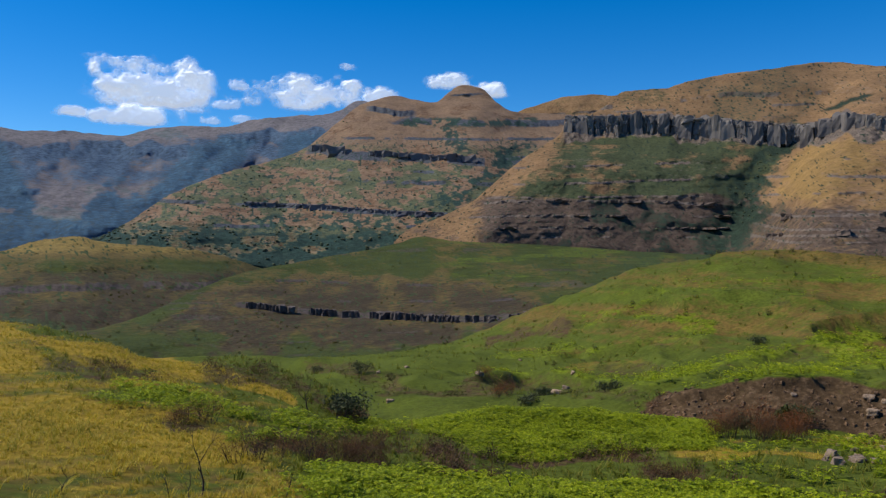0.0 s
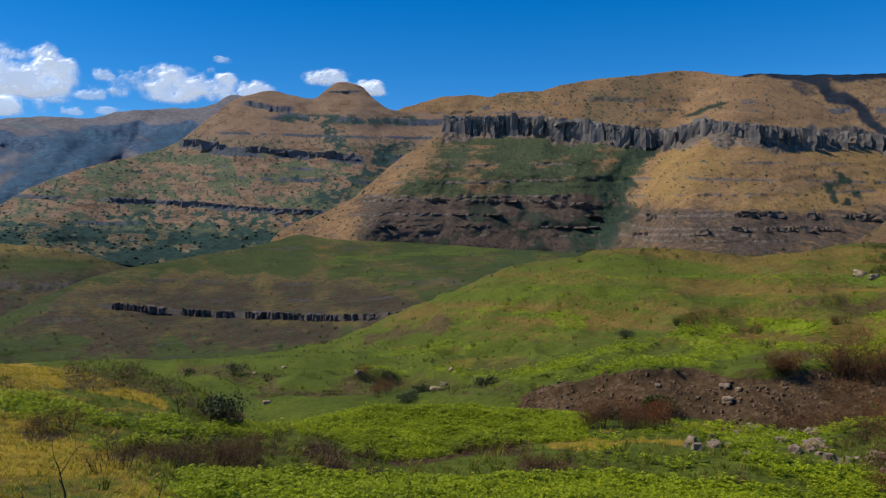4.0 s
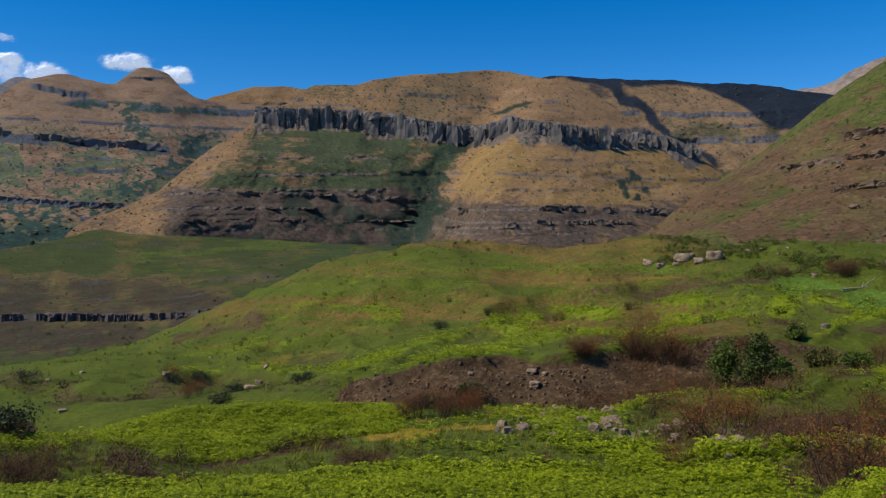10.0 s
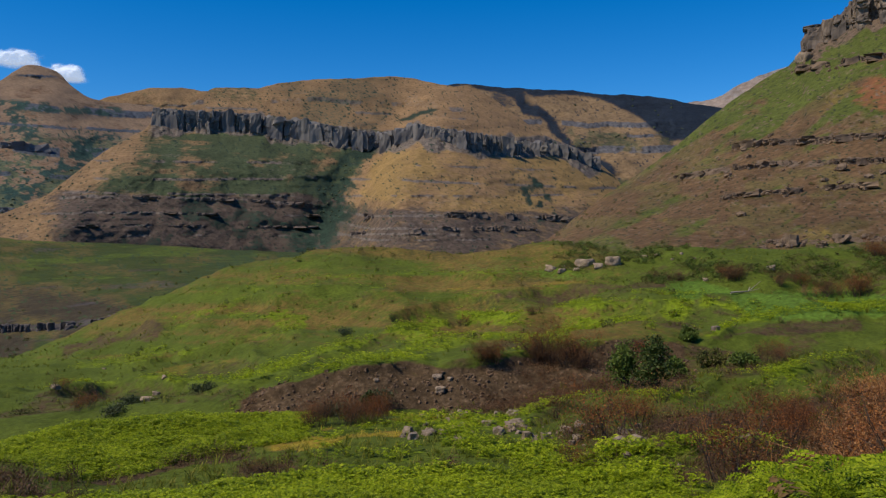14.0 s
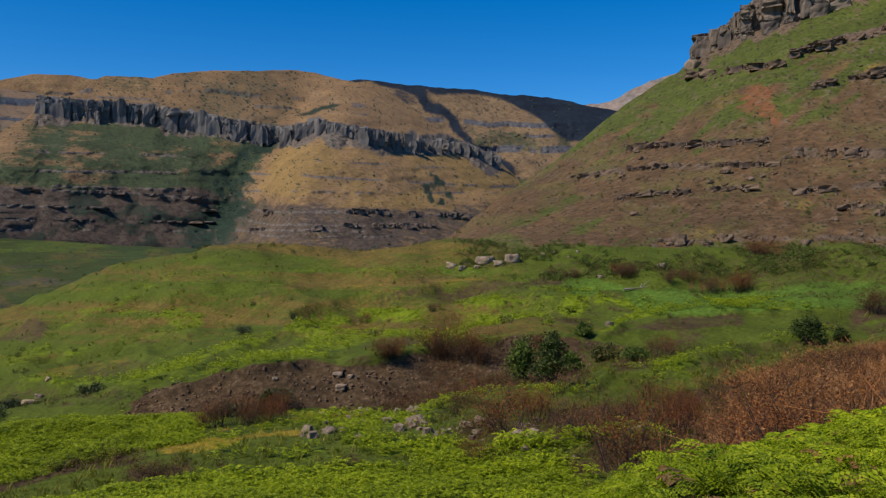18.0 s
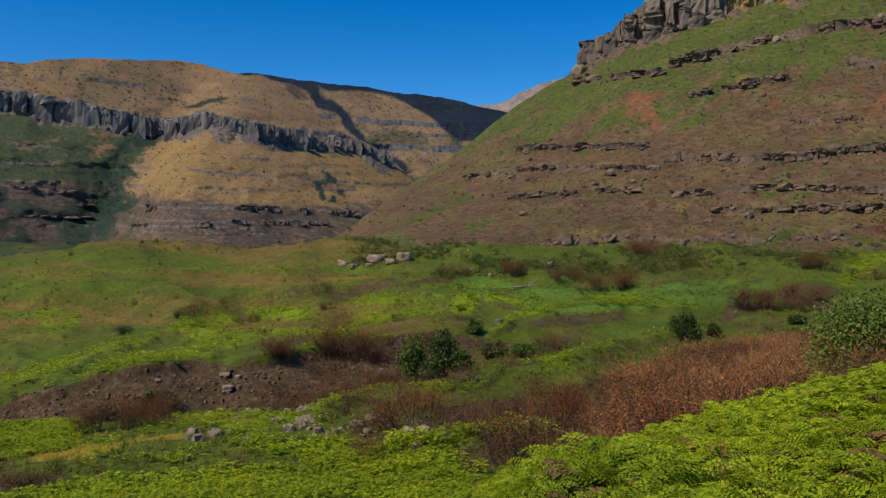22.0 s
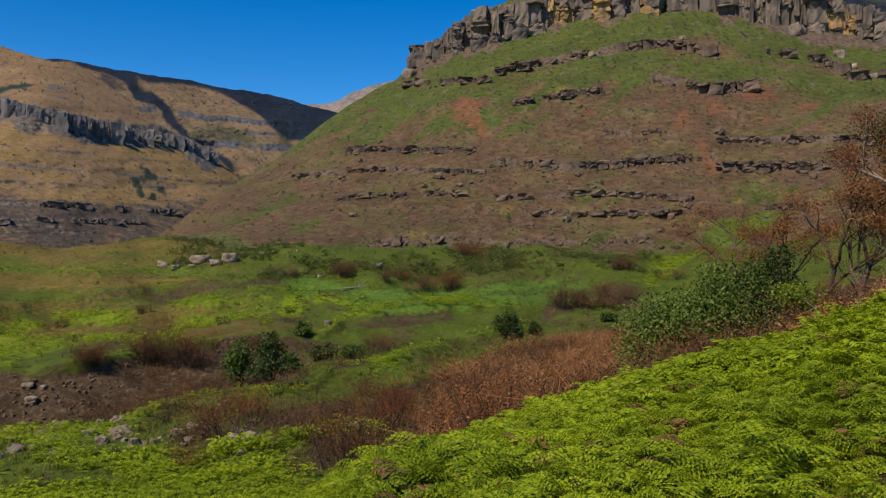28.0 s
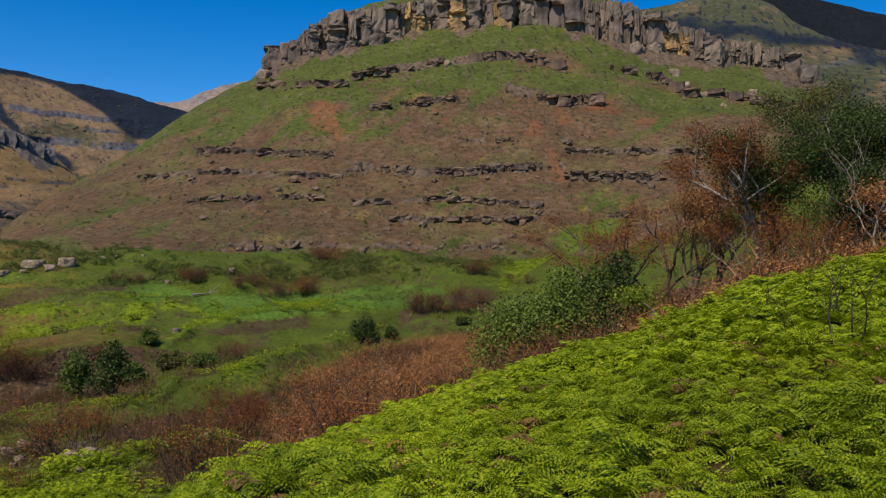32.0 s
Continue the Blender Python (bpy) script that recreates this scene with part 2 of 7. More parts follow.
logr, zz = [np.full(len(AZ), math.log(0.03))], [np.full(len(AZ), -1.65)]
for rt, et in LINES:
    r, e = line(rt)(turn), line(et)(turn)
    logr.append(np.log(r))
    zz.append(r * np.tan(np.radians(e)))
logr, zz = np.array(logr), np.array(zz)


def along(v, at):
    """Monotone cubic through the lines, all azimuths at once."""
    d = np.diff(v, axis=0)
    m = np.zeros_like(v)
    m[0], m[-1] = d[0], d[-1]
    s = d[:-1] * d[1:] > 0
    m[1:-1] = np.where(s, 2 * d[:-1] * d[1:] / np.where(s, d[:-1] + d[1:], 1), 0)
    k = np.minimum(at.astype(int), len(d) - 1)
    t = (at - k)[:, None]
    return (1 + 2 * t) * (1 - t) ** 2 * v[k] + t * (1 - t) ** 2 * m[k] + t * t * (3 - 2 * t) * v[k + 1] + t * t * (t - 1) * m[k + 1]


W = np.concatenate([[k + i / n for i in range(n)] for k, n in enumerate(ROWS_BETWEEN)] + [[len(ROWS_BETWEEN)]])
GR, GZ = np.exp(along(logr, W)), along(zz, W)
GX, GY = GR * np.sin(np.radians(AZ)), GR * np.cos(np.radians(AZ))
AA_ = np.broadcast_to(AZ, GR.shape)
fade = np.clip(GR / 20, 0, 1) * (1 - sstep(400, 900, GR))
WW_ = np.broadcast_to(W[:, None], GR.shape)
hummock = fbm(GX / 9, GY / 9, 0.3, 4) * np.clip(GR / 130, 0.12, 1.6) * 0.42 + fbm(GX / 28, GY / 28, 2.1, 3) * np.clip(GR / 130, 0, 1.8) * np.where(WW_ < 8.3, 1.15, 0.8)
hummock = hummock + fbm(GX / 3.1, GY / 3.1, 5.2, 3) * 0.13 * sstep(25, 60, GR)
fold = np.abs(fbm(AA_ / 9 + 0.3 * GZ / GR * 10, np.log(GR) * 4.2, 6.0, 3))
GZ = GZ + hummock * fade + (0.45 - fold) * sstep(60, 110, GR) * (1 - sstep(220, 420, GR)) * 2.6
GX[0], GY[0] = 0.021, 0.013
AA, WW = np.broadcast_to(AZ, GR.shape), np.broadcast_to(W[:, None], GR.shape)
n1, n2 = fbm(GX / 7, GY / 7, 1.0, 4), fbm(GX / 25, GY / 25, 4.0, 4)
EL = np.degrees(np.arctan2(GZ, GR))


def reach_of(text):
    q = [float(w.split(":")[0]) for w in text.split()]
    return q[0], q[-1]


# terrace lips: a tread that breaks off into a steep riser, each along its line of height angle
LIPS = [
    ("2.1:-8.99 5.6:-8.97 8.8:-8.81 10.8:-9.24 13.9:-9.34 15.8:-9.08 18.5:-8.44 19.9:-7.81 22.1:-7.15", 0.42),
    ("13.9:-9.15 16.6:-8.59 18.5:-7.95 20.3:-7.30 22.1:-7.04 23.9:-6.40 25.6:-5.96", 0.34),
    ("23.5:-5.67 25.6:-4.74 27.3:-4.32 28.9:-3.90 31.1:-3.61 35:-3.2 40:-2.9", 0.34),
    ("10.8:-4.84 13.1:-4.01 14.7:-3.40 18.5:-3.34", 0.3), ("6.0:-8.06 8.8:-7.32 12.0:-6.79 14.7:-6.34 19:-5.9", 0.3), ("8:-5.6 11:-5.0 15:-4.7", 0.2),
    ("46.7:-6.26 48.7:-5.38 50.4:-4.82 54.2:-4.30 60:-4.3", 0.24), ("33.9:-12.22 36.2:-11.66 38.2:-10.88 40.8:-10.66 45.2:-10.63", 0.4),
    ("46:-9.9 48.0:-9.1 49.7:-9.0 52.0:-9.3 53.5:-9.6", 0.45), ("50.1:-8.95 52.0:-8.29 54.2:-7.63 57.6:-6.7 61.4:-5.7", 0.4),
    ("28:-8.7 33.9:-7.8 37.8:-7.2 41.6:-6.9 45.2:-7.0", 0.45), ("15.5:-10.1 18.5:-9.5 20.3:-9.1 22.8:-8.6 25.3:-8.4 28:-8.6", 0.4),
    ("16:-2.2 22:-2.0 30:-1.9 38:-1.6", 0.2), ("12:-3.0 18:-2.6 26:-3.1", 0.18),
    ("-27:-8.9 -22:-10.0 -17:-11.0", 0.2), ("40.4:-14.1 44.5:-13.7 48.7:-13.0 50.7:-13.0", 0.3), ("36:-4.6 40:-4.1 44:-3.7", 0.3), ("30:-5.2 34:-4.8 38:-5.0", 0.25),
]
lift, riser, tread = np.zeros_like(GZ), np.zeros_like(GZ), np.zeros_like(GZ)
for text, rise in LIPS:
    a0, a1 = reach_of(text)
    x = EL - line(text)(AA) + 0.5 + 0.15 * n1
    ends = band(AA, a0, a1, 1.2)
    lift = np.maximum(lift, 1.8 * rise * np.exp(-np.maximum(x, 0) / 0.9) * sstep(-0.32, 0.06, x) * ends)
    riser = np.maximum(riser, band(x + 0.12 * n1, -0.55, -0.02, 0.12) * ends * min(1, 2.2 * rise))
    tread = np.maximum(tread, band(x + 0.12 * n1, 0.02, 0.35, 0.12) * ends)
GZ = GZ + GR * np.tan(np.radians(lift)) * (1 - sstep(8.9, 9.1, WW))
EL = EL + lift
streak = fbm(AA / 8 + 0.6 * EL, EL * 1.5, 7.0, 4, 0.6)
ragged = fbm(GX / (GR * 0.03 + 1), GY / (GR * 0.03 + 1), 3.0, 4)


def strokes(rows, edge=0.3):
    """Patches of cover that follow lines of height angle: (line, half width, weight)."""
    out = np.zeros_like(GZ)
    for text, half, weight in rows:
        a0, a1 = reach_of(text)
        x = np.abs(EL - line(text)(AA) + 0.3 * half * n1) / half + 0.75 * ragged + 0.12
        out = np.maximum(out, weight * (1 - sstep(1 - edge, 1 + edge, x)) * band(AA + 0.8 * ragged, a0, a1, 0.6))
    return out * (1 - sstep(9.0, 9.2, WW))


mound_top = line("-2.5:-12.1 1.2:-11.6 4.8:-11.1 9.2:-11.1 12.0:-11.5 14.3:-11.6 16.6:-11.3 18.5:-11.5 30:-11.6")(AA)
mound_low = line("-2.5:-12.4 -1.7:-12.93 1.2:-13.72 2.8:-14.49 5.6:-14.84 6.8:-14.82 10.8:-14.14 13.1:-13.86 18.5:-13.37 30:-13")(AA)
mound_w = sstep(-0.15, 0.15, EL - mound_low + 0.15 * n1) * sstep(0.3, 0.0, EL - mound_top) * band(AA + n1, -2.3, 19.5, 0.8) * (1 - sstep(5.05, 5.2, WW))
bank_w = sstep(0.25, -0.1, EL - line("13:-10.9 14.7:-10.5 16.6:-10.0 18.5:-9.6 20.3:-9.2 22.8:-8.7 25.3:-8.5 28.3:-8.9 33.9:-8.0 37.8:-7.3 41.6:-7.0 46:-7.0")(AA) + 0.25 * n1 + 0.3 * ragged) \
    * sstep(-0.2, 0.15, EL - line("13:-11.2 14.7:-11.5 16.6:-11.5 19.6:-12.3 22.1:-12.1 25.6:-11.6 28.3:-11.8 33.9:-12.0 36.2:-11.6 38.2:-10.8 41.6:-10.4 46:-10.0")(AA) + 0.2 * n1) * band(AA + n1, 14, 45.5, 1.0) * sstep(4.6, 5.2, WW) * (1 - sstep(7.3, 7.6, WW))
under_eye = (EL < line("-14:-16.3 -8:-15.5 -3:-15.9 4:-16.3 10:-16.4 16:-15.9 24:-16.1 34:-15.6 41:-15 45:-15.4 60:-17")(AA) + 0.3 * n1) * sstep(-14, -8, AA + 2 * n1)
fern_w = np.maximum.reduce([mound_w, under_eye * (1 - sstep(44, 48, AA)) * np.clip(0.9 + 0.5 * ragged, 0, 1), strokes([
    ("-22:-9.2 -16.7:-10.7 -13:-11.8 -8:-12.7", 0.6, 0.75), ("-8.4:-12.26 -6.8:-12.5 -3.2:-12.9", 0.35, 0.9), ("-15:-12.8 -12:-13 -9:-13.2", 0.4, 0.6),
    ("13.9:-9.0 16.6:-8.4 18.5:-7.8 20.3:-7.2 22.1:-6.9 23.9:-6.3 25.6:-5.8", 0.32, 0.9), ("2.1:-8.85 5.6:-8.8 8.8:-8.7 10.8:-9.1 13.9:-9.2 15.8:-9.0 18.5:-8.4 22:-7.9 26:-7.6", 0.2, 0.75), ("15:-9.0 19:-8.6 23:-8.0 27:-7.6", 0.4, 0.6),
    ("13.1:-4.5 15.5:-4.8 18.5:-5.3", 0.42, 0.6), ("4:-7.6 6.5:-7.4 9:-7.0", 0.4, 0.5), ("10:-4.7 12.5:-4.2 15:-3.7", 0.25, 0.5), ("20:-7.4 24:-6.4 28:-5.4 31:-5.0", 0.55, 0.7), ("25:-7.2 28:-6.9 31:-6.5", 0.5, 0.65),
    ("29.0:-4.6 33.1:-5.2 35.1:-5.4", 0.5, 0.95), ("36.3:-5.4 39.7:-5.0 43.4:-4.6 45.6:-4.7", 1.1, 0.9), ("46.3:-3.9 48.1:-4.2 49.7:-4.5", 0.6, 1.0), ("31:-6.4 35:-6.6 38:-6.3", 0.45, 0.75),
    ("46.9:-6.2 48.7:-5.3 50.4:-4.7 54.2:-4.2 58:-4.2", 0.26, 1.0), ("33.9:-12.1 36.2:-11.5 38.2:-10.7 40.8:-10.7 45.2:-10.7", 0.32, 1.0), ("46.3:-10.1 48:-9.5 49.7:-9.4 52:-9.6", 0.5, 1.0), ("49.7:-8.9 52:-8.4 54.2:-7.7 57.6:-6.9 61.4:-5.8", 0.34, 0.95),
    ("39.5:-14.5 44.5:-14 48.7:-13.3 50.7:-13.3", 0.36, 1.0), ("20:-13.2 25:-12.6 30:-12.6 35:-12.9", 0.35, 0.6), ("28:-13.7 32:-14.4 37:-14.8", 0.6, 0.8), ("19:-14.6 23:-14.9 27:-14.9", 0.5, 0.5),
    ("69:-1.8 71.8:-.4 73.9:1.0 77:1.8", 1.0, 0.75), ("52:-4.4 57:-4 61.4:-4.2", 0.3, 0.55)])])
# bracken on the treads also paints the lips' sunlit edges
fern_w = np.maximum(fern_w, 0.62 * tread * np.clip(0.7 + 0.8 * n1, 0, 1)) * (1 - 0.8 * riser)
teal_w = strokes([("43.8:-2.6 47:-3.1 49.4:-3.8 52:-4.0 56:-3.7 60:-3.6 66:-3.3", 0.75, 1.0), ("30:-1.6 34:-1.9 38:-2.0", 0.4, 0.5)])
gold_w = np.maximum((1 - sstep(-17, -9, AA + 4 * n1 + 0.9 * (EL + 12))) * (1 - sstep(5.0, 5.4, WW)) * np.clip(0.74 + 0.5 * n1 + 0.3 * streak, 0, 1), strokes([
    ("-38:-4 -29:-5 -26.8:-5.9 -23.6:-6.5 -20.2:-7.5 -16.7:-8.3 -12.3:-9.8 -10:-11.1", 0.45, 0.9), ("16:-13.7 20.3:-13.5 22:-13.2 26:-13.2", 0.5, 0.7), ("-26.8:-9.7 -23.6:-11 -20.2:-12.5 -16.7:-13.7", 0.7, 0.8), ("20:-12.7 26:-12.2 32:-12.5", 0.2, 0.7),
    ("28:-3.2 30:-3.05 34:-2.8 38.2:-2.65", 0.09, 0.45), ("8:-8.6 10:-8.3 14:-8.0", 0.25, 0.5)]))
tan_w = band(AA + 6 * n2, 2, 44, 6) * band(EL, -7.4, 0.5, 0.9) * np.clip(0.85 + 0.8 * streak, 0.15, 1.1)
brown_w = np.maximum.reduce([bank_w, strokes([
    # the last stroke of this row paints the shaded ravine mouth
    ("-27:-7.3 -25.5:-7.5 -23.9:-8.1 -22.6:-8.4", 0.42, 0.7), ("-24.6:-7.3 -21.9:-8.1 -19.5:-8.9", 0.3, 0.6), ("-17.4:-8.4 -13:-8.7 -10:-9.8 -6.8:-11.6", 0.55, 0.62), ("-8.6:-11.0 -7:-11.6 -5.8:-12.0", 0.45, 1.0),
    ("-19.2:-11.5 -17.8:-11.75 -16:-11.9", 0.42, 0.95), ("-13.4:-13.5 -11.1:-13.5 -9.2:-14.1 -6.8:-14.8 -3.7:-15.0", 0.6, 1.0), ("-6.8:-14.1 -4.5:-13.9 -1.3:-14.0 1:-14.4", 0.5, 0.95), ("-1.3:-15.4 2:-15.5 4.8:-15.6", 0.4, 0.9),
    # the first, thin stroke paints the shade under the bracken mound's edge
    ("1.2:-14.2 5.6:-15.0 8.8:-14.7 12:-14.2 15:-14.2", 0.2, 1.0), ("13.7:-15.4 15.5:-15.4 17.7:-15.2", 0.5, 0.9), ("19.6:-15.4 21.6:-15.4", 0.4, 0.8), ("28:-15.9 30.8:-15.6", 0.35, 0.8),
    ("2.6:-6.7 6:-6.0 9.6:-5.3", 0.62, 0.85), ("10.4:-8.5 13.1:-8.4 15.5:-8.2", 0.4, 0.6), ("7:-9.8 10:-9.9 14:-10.2", 0.6, 0.5), ("-5:-9.8 -1:-10.2 3:-10 7:-9.7", 0.7, 0.75), ("-10:-8.1 -7.6:-8.55 -5.3:-9", 0.5, 0.7),
    ("31.5:-3.9 33.9:-3.5 36.3:-3.8 37.8:-3.3 41.6:-2.9 45:-2.5", 0.34, 0.85), ("34:-3.9 36.5:-4.2", 0.3, 0.8), ("41:-4.1 43:-3.9", 0.3, 0.6), ("43.5:-5.4 46.3:-5.6", 0.4, 0.85), ("28.6:-5.2 30:-5.6", 0.5, 0.7), ("30:-7.4 32:-7.1 34:-6.9", 0.4, 0.75),
    ("47.6:-6.3 51.4:-5.7 56:-5.4", 0.5, 0.8), ("44.5:-8 48.7:-8.1 51:-7.4 54:-6.6", 0.8, 0.65), ("45:-7.2 46.5:-7.2 49:-7.6", 0.5, 0.8), ("42.4:-13 45.2:-12.4 48.7:-12 51.4:-11.9 56:-10.6 60:-9", 0.95, 1.0), ("44.6:-15.9 47:-15 50.4:-15 55:-13.6", 0.8, 1.0),
    ("38:-15.5 41.2:-15", 0.35, 0.85), ("62.2:-5 65:-3.9 67.1:-3.4 69:-3.5", 0.7, 0.95), ("49:-1.7 53.6:-1.8 57.5:-1.5 63.2:-1.1 67:-.9", 0.5, 0.5), ("60:-5.5 63:-5.5 66:-5", 0.4, 0.6), ("36:-13.4 40:-13.2 42:-13.4", 0.5, 0.7), ("22:-3.5 23.5:-3.6", 0.2, 0.6)]),
    sstep(49, 54, AA + 2 * n1) * (EL < line("49:-11 56:-9.2 62:-7.4 68:-5.8 74:-4.4 80:-3 90:0 103:2")(AA)) * sstep(2.0, 2.15, WW),
    sstep(44, 50, AA + 2 * n1) * (1 - sstep(2.1, 2.4, WW))])
# brown heath on the risers also paints the shade below each lip
brown_w = np.maximum(brown_w, 0.62 * riser * np.clip(0.75 + 0.8 * ragged, 0, 1))
fern_w = fern_w * (1 - 0.8 * brown_w * (1 - sstep(0.85, 1.0, fern_w)))
under_ = 1 - sstep(0.8, 1.0, WW + 0.08 * n1)
rear_ = sstep(100, 125, AA) * (1 - sstep(300, 318, AA))
blot = fbm(GX / 2.2, GY / 2.2, 17.0, 4)
brown_w = brown_w * (1 - under_) * (1 - rear_) + np.maximum(under_, rear_ * (1 - sstep(5, 7, WW))) * sstep(0.05, 0.45, -blot) * 0.7
fern_w = fern_w * (1 - under_) * (1 - rear_) + np.maximum(under_, rear_ * (1 - sstep(2.2, 3.2, WW))) * sstep(-0.1, 0.35, blot) * 0.7
gold_w = gold_w * (1 - under_) * (1 - 0.7 * brown_w)
heath_w = np.clip(0.8 * sstep(0.0, 0.5, fbm(GX / 11, GY / 11, 8.0, 3)) * band(AA + 9 * n2 + 1.2 * EL, 24, 100, 7) * band(EL, -9, 3, 1.0) + 0.5 * sstep(0.1, 0.5, n2) * band(AA, -12, 14, 3) * band(EL, -10.8, -7.6, 0.5), 0, 1)
green_w = np.clip(1.05 - 0.66 * tan_w, 0, 1)
rock_w = bank_w * 0.25
keep_near = np.clip(1 - gold_w, 0, 1)
ground = sheet("ground", GX, GY, GZ, pack(GX.shape, green_w * keep_near, np.maximum(np.maximum(bank_w, brown_w * np.where(WW > 2.7, 0.74, 1.0)), 0.5 * heath_w), rock_w, 0.8 * teal_w), pack(GX.shape, 0, fern_w, gold_w), near_land, close=True)
tagged(ground, "grassy valley floor with bracken patches, burnt strips and golden slopes", "ground", kind="structure")


# ---- the heights: each a sheet from its foot over its crest and down behind ----
def spread_out(q, wide, step):
    """Softens a sheet's distances along the azimuth, twice over."""
    k = max(3, int(wide / step) | 1)
    for _ in range(2):
        pad = np.pad(q, ((0, 0), (k // 2, k // 2)), mode="edge")
        tot = np.cumsum(np.pad(pad, ((0, 0), (1, 0))), 1)
        q = (tot[:, k:] - tot[:, :-k]) / k
    return q


def height(name, az0, az1, step, rows, foot, crest, r_foot, r_crest, ledges=(), flute=(0.05, 9.0), push=None, rough=0.06, back=0.35, power=1.0, beds=4.6, outcrop=0.5):
    az = np.arange(az0, az1 + step / 2, step)
    lo, hi = line(foot)(az), line(crest)(az)
    rf, rc = line(r_foot)(az), line(r_crest)(az)
    hi = hi + rough * fbm(az * 1.7, 0.0, len(name), 4) * np.clip((hi - lo) / 2, 0, 1)
    hi = np.maximum(hi, lo + 0.04)
    v = np.linspace(0, 1, rows)[:, None]
    el = lo + (hi - lo) * v
    A = np.broadcast_to(az, el.shape)

    def bands(A, el):
        """Where the slope is steep, where rock shows, and how the beds run."""
        steep, rockw = np.zeros_like(el), np.zeros_like(el)
        for mid, thick, a0, a1, broken in ledges:
            m = line(mid)(az) + 0.25 * thick * fbm(az * 0.9, thick, 3.0, 3)
            gap = sstep(-broken, -broken + 0.35, fbm(A * 0.55, el * 0.4 + thick * 9, 5.0, 3)) if broken < 1 else 1.0
            q = band(el, m - thick / 2, m + thick / 2, 0.12 * thick) * band(A, a0, a1, 0.6) * gap
            shelf = q if broken >= 1 else 0.5 * band(el, m - thick / 2, m + thick / 2, 0.2 * thick) * band(A, a0, a1, 1.2) * (0.35 + 0.65 * gap)
            steep, rockw = np.maximum(steep, shelf), np.maximum(rockw, q)
        bed = fbm(el * beds + 0.5 * fbm(A * 0.35, el * 0.2, 4.0, 3), A * 0.11, 2.0 + len(name), 3, 0.6)
        bed_rock = sstep(0.22, 0.5, bed) * sstep(-0.1, 0.35, fbm(A * 0.5, el * 0.9, 6.0 + len(name), 3))
        return steep, np.maximum(rockw, bed_rock * outcrop), bed
    steep, rockw, bed = bands(A, el)
    de = float(np.median(hi - lo)) / rows
    E = np.arange(lo.min() - 0.1, hi.max() + 0.1, de)
    ee, ae = np.broadcast_to(E[:, None], (len(E), len(az))), np.broadcast_to(az, (len(E), len(az)))
    low, brow = spread_out(lo[None], 4.0, step)[0], spread_out(hi[None], 4.0, step)[0]
    brow = np.maximum(brow, low + 0.5)
    u = np.clip((ee - low) / (brow - low), 0, 1.5)
    st, _, bd = bands(ae, ee)
    w = (1 - 0.93 * st) * np.clip(1 - 0.45 * sstep(0.0, 0.5, bd) + 0.2 * sstep(0, -0.5, bd), 0.1, 1.4)
    gap_ = np.cumsum((w - 1) * (0.35 + np.minimum(u, 1.1)) / 0.85, 0) * de
    span = max(5, int(2.6 / de) | 1)
    pad = np.pad(gap_, ((span // 2, span // 2), (0, 0)), mode="edge")
    tot = np.cumsum(np.pad(pad, ((1, 0), (0, 0))), 0)
    local = (gap_ - (tot[span:] - tot[:-span]) / span) / (brow - low)
    rg = rf + (rc - rf) * ((0.35 * u + 0.5 * u * u) / 0.85 + spread_out(local, 0.7, step))
    r = np.stack([np.interp(el[:, j], E, rg[:, j]) for j in range(len(az))], 1)
    amp, freq, ravine = (*flute, 0.12)[:3]
    f = fbm(A * freq / 30, el * freq / 20, 1.5 + len(name), 4, 0.48)
    fold = 1 - 2 * np.abs(fbm(A * freq / 40 - 0.16 * el, el * freq / 110, 8.0 + len(name), 3))
    r = r * (1 + amp * (0.4 * f + ravine * fold * (1 - 0.6 * v)) * (0.25 + 0.75 * sstep(0, 0.25, v)) * (1 - 0.6 * sstep(0.6, 1, v)) * np.clip((hi - lo) / 4, 0.02, 1))
    r = r * (1 + 0.006 * steep * fbm(A * 4.2, el * 2.0, 2.0, 4))
    if push:
        r = r + push(A, el, v)
    z = r * np.tan(np.radians(el))
    # behind the crest and below the foot
    n = 9
    rr, zz2 = [r[:1] * 0.97], [z[:1] - r[:1] * 0.03]
    for k in range(1, n):
        s = k / n
        rr.append(r[-1:] * (1 + back * s))
        zz2.append(z[-1:] - np.maximum(z[-1:], 0) * s * s - r[-1:] * (0.015 * s + 0.05 * s * s))
    R2, Z2 = np.concatenate([rr[0], r] + rr[1:]), np.concatenate([zz2[0], z] + zz2[1:])
    A2 = np.broadcast_to(az, R2.shape)
    grow = lambda q: np.concatenate([q[:1], q] + [q[-1:]] * (n - 1))
    return dict(name=name, az=az, x=R2 * np.sin(np.radians(A2)), y=R2 * np.cos(np.radians(A2)), z=Z2, A=grow(A), el=grow(el), v=grow(np.broadcast_to(v, el.shape)), steep=grow(steep), rock=grow(rockw), f=grow(f), fold=grow(fold), r=r)


def cover_height(h, material, label, category, green=0, brown=0, rock=0, shrub=0, red=0, fern=0, gold=0):
    s = h["A"].shape
    ob = sheet(h["name"], h["x"], h["y"], h["z"], pack(s, green, brown, np.maximum(rock, h["rock"]), shrub), pack(s, red, fern, gold), material)
    return tagged(ob, label, category, kind="structure")


def spots(h, size, cut, salt=0.0):
    return sstep(cut, cut + 0.12, fbm(h["A"] * 12 / size, h["el"] * 14 / size, salt, 3))


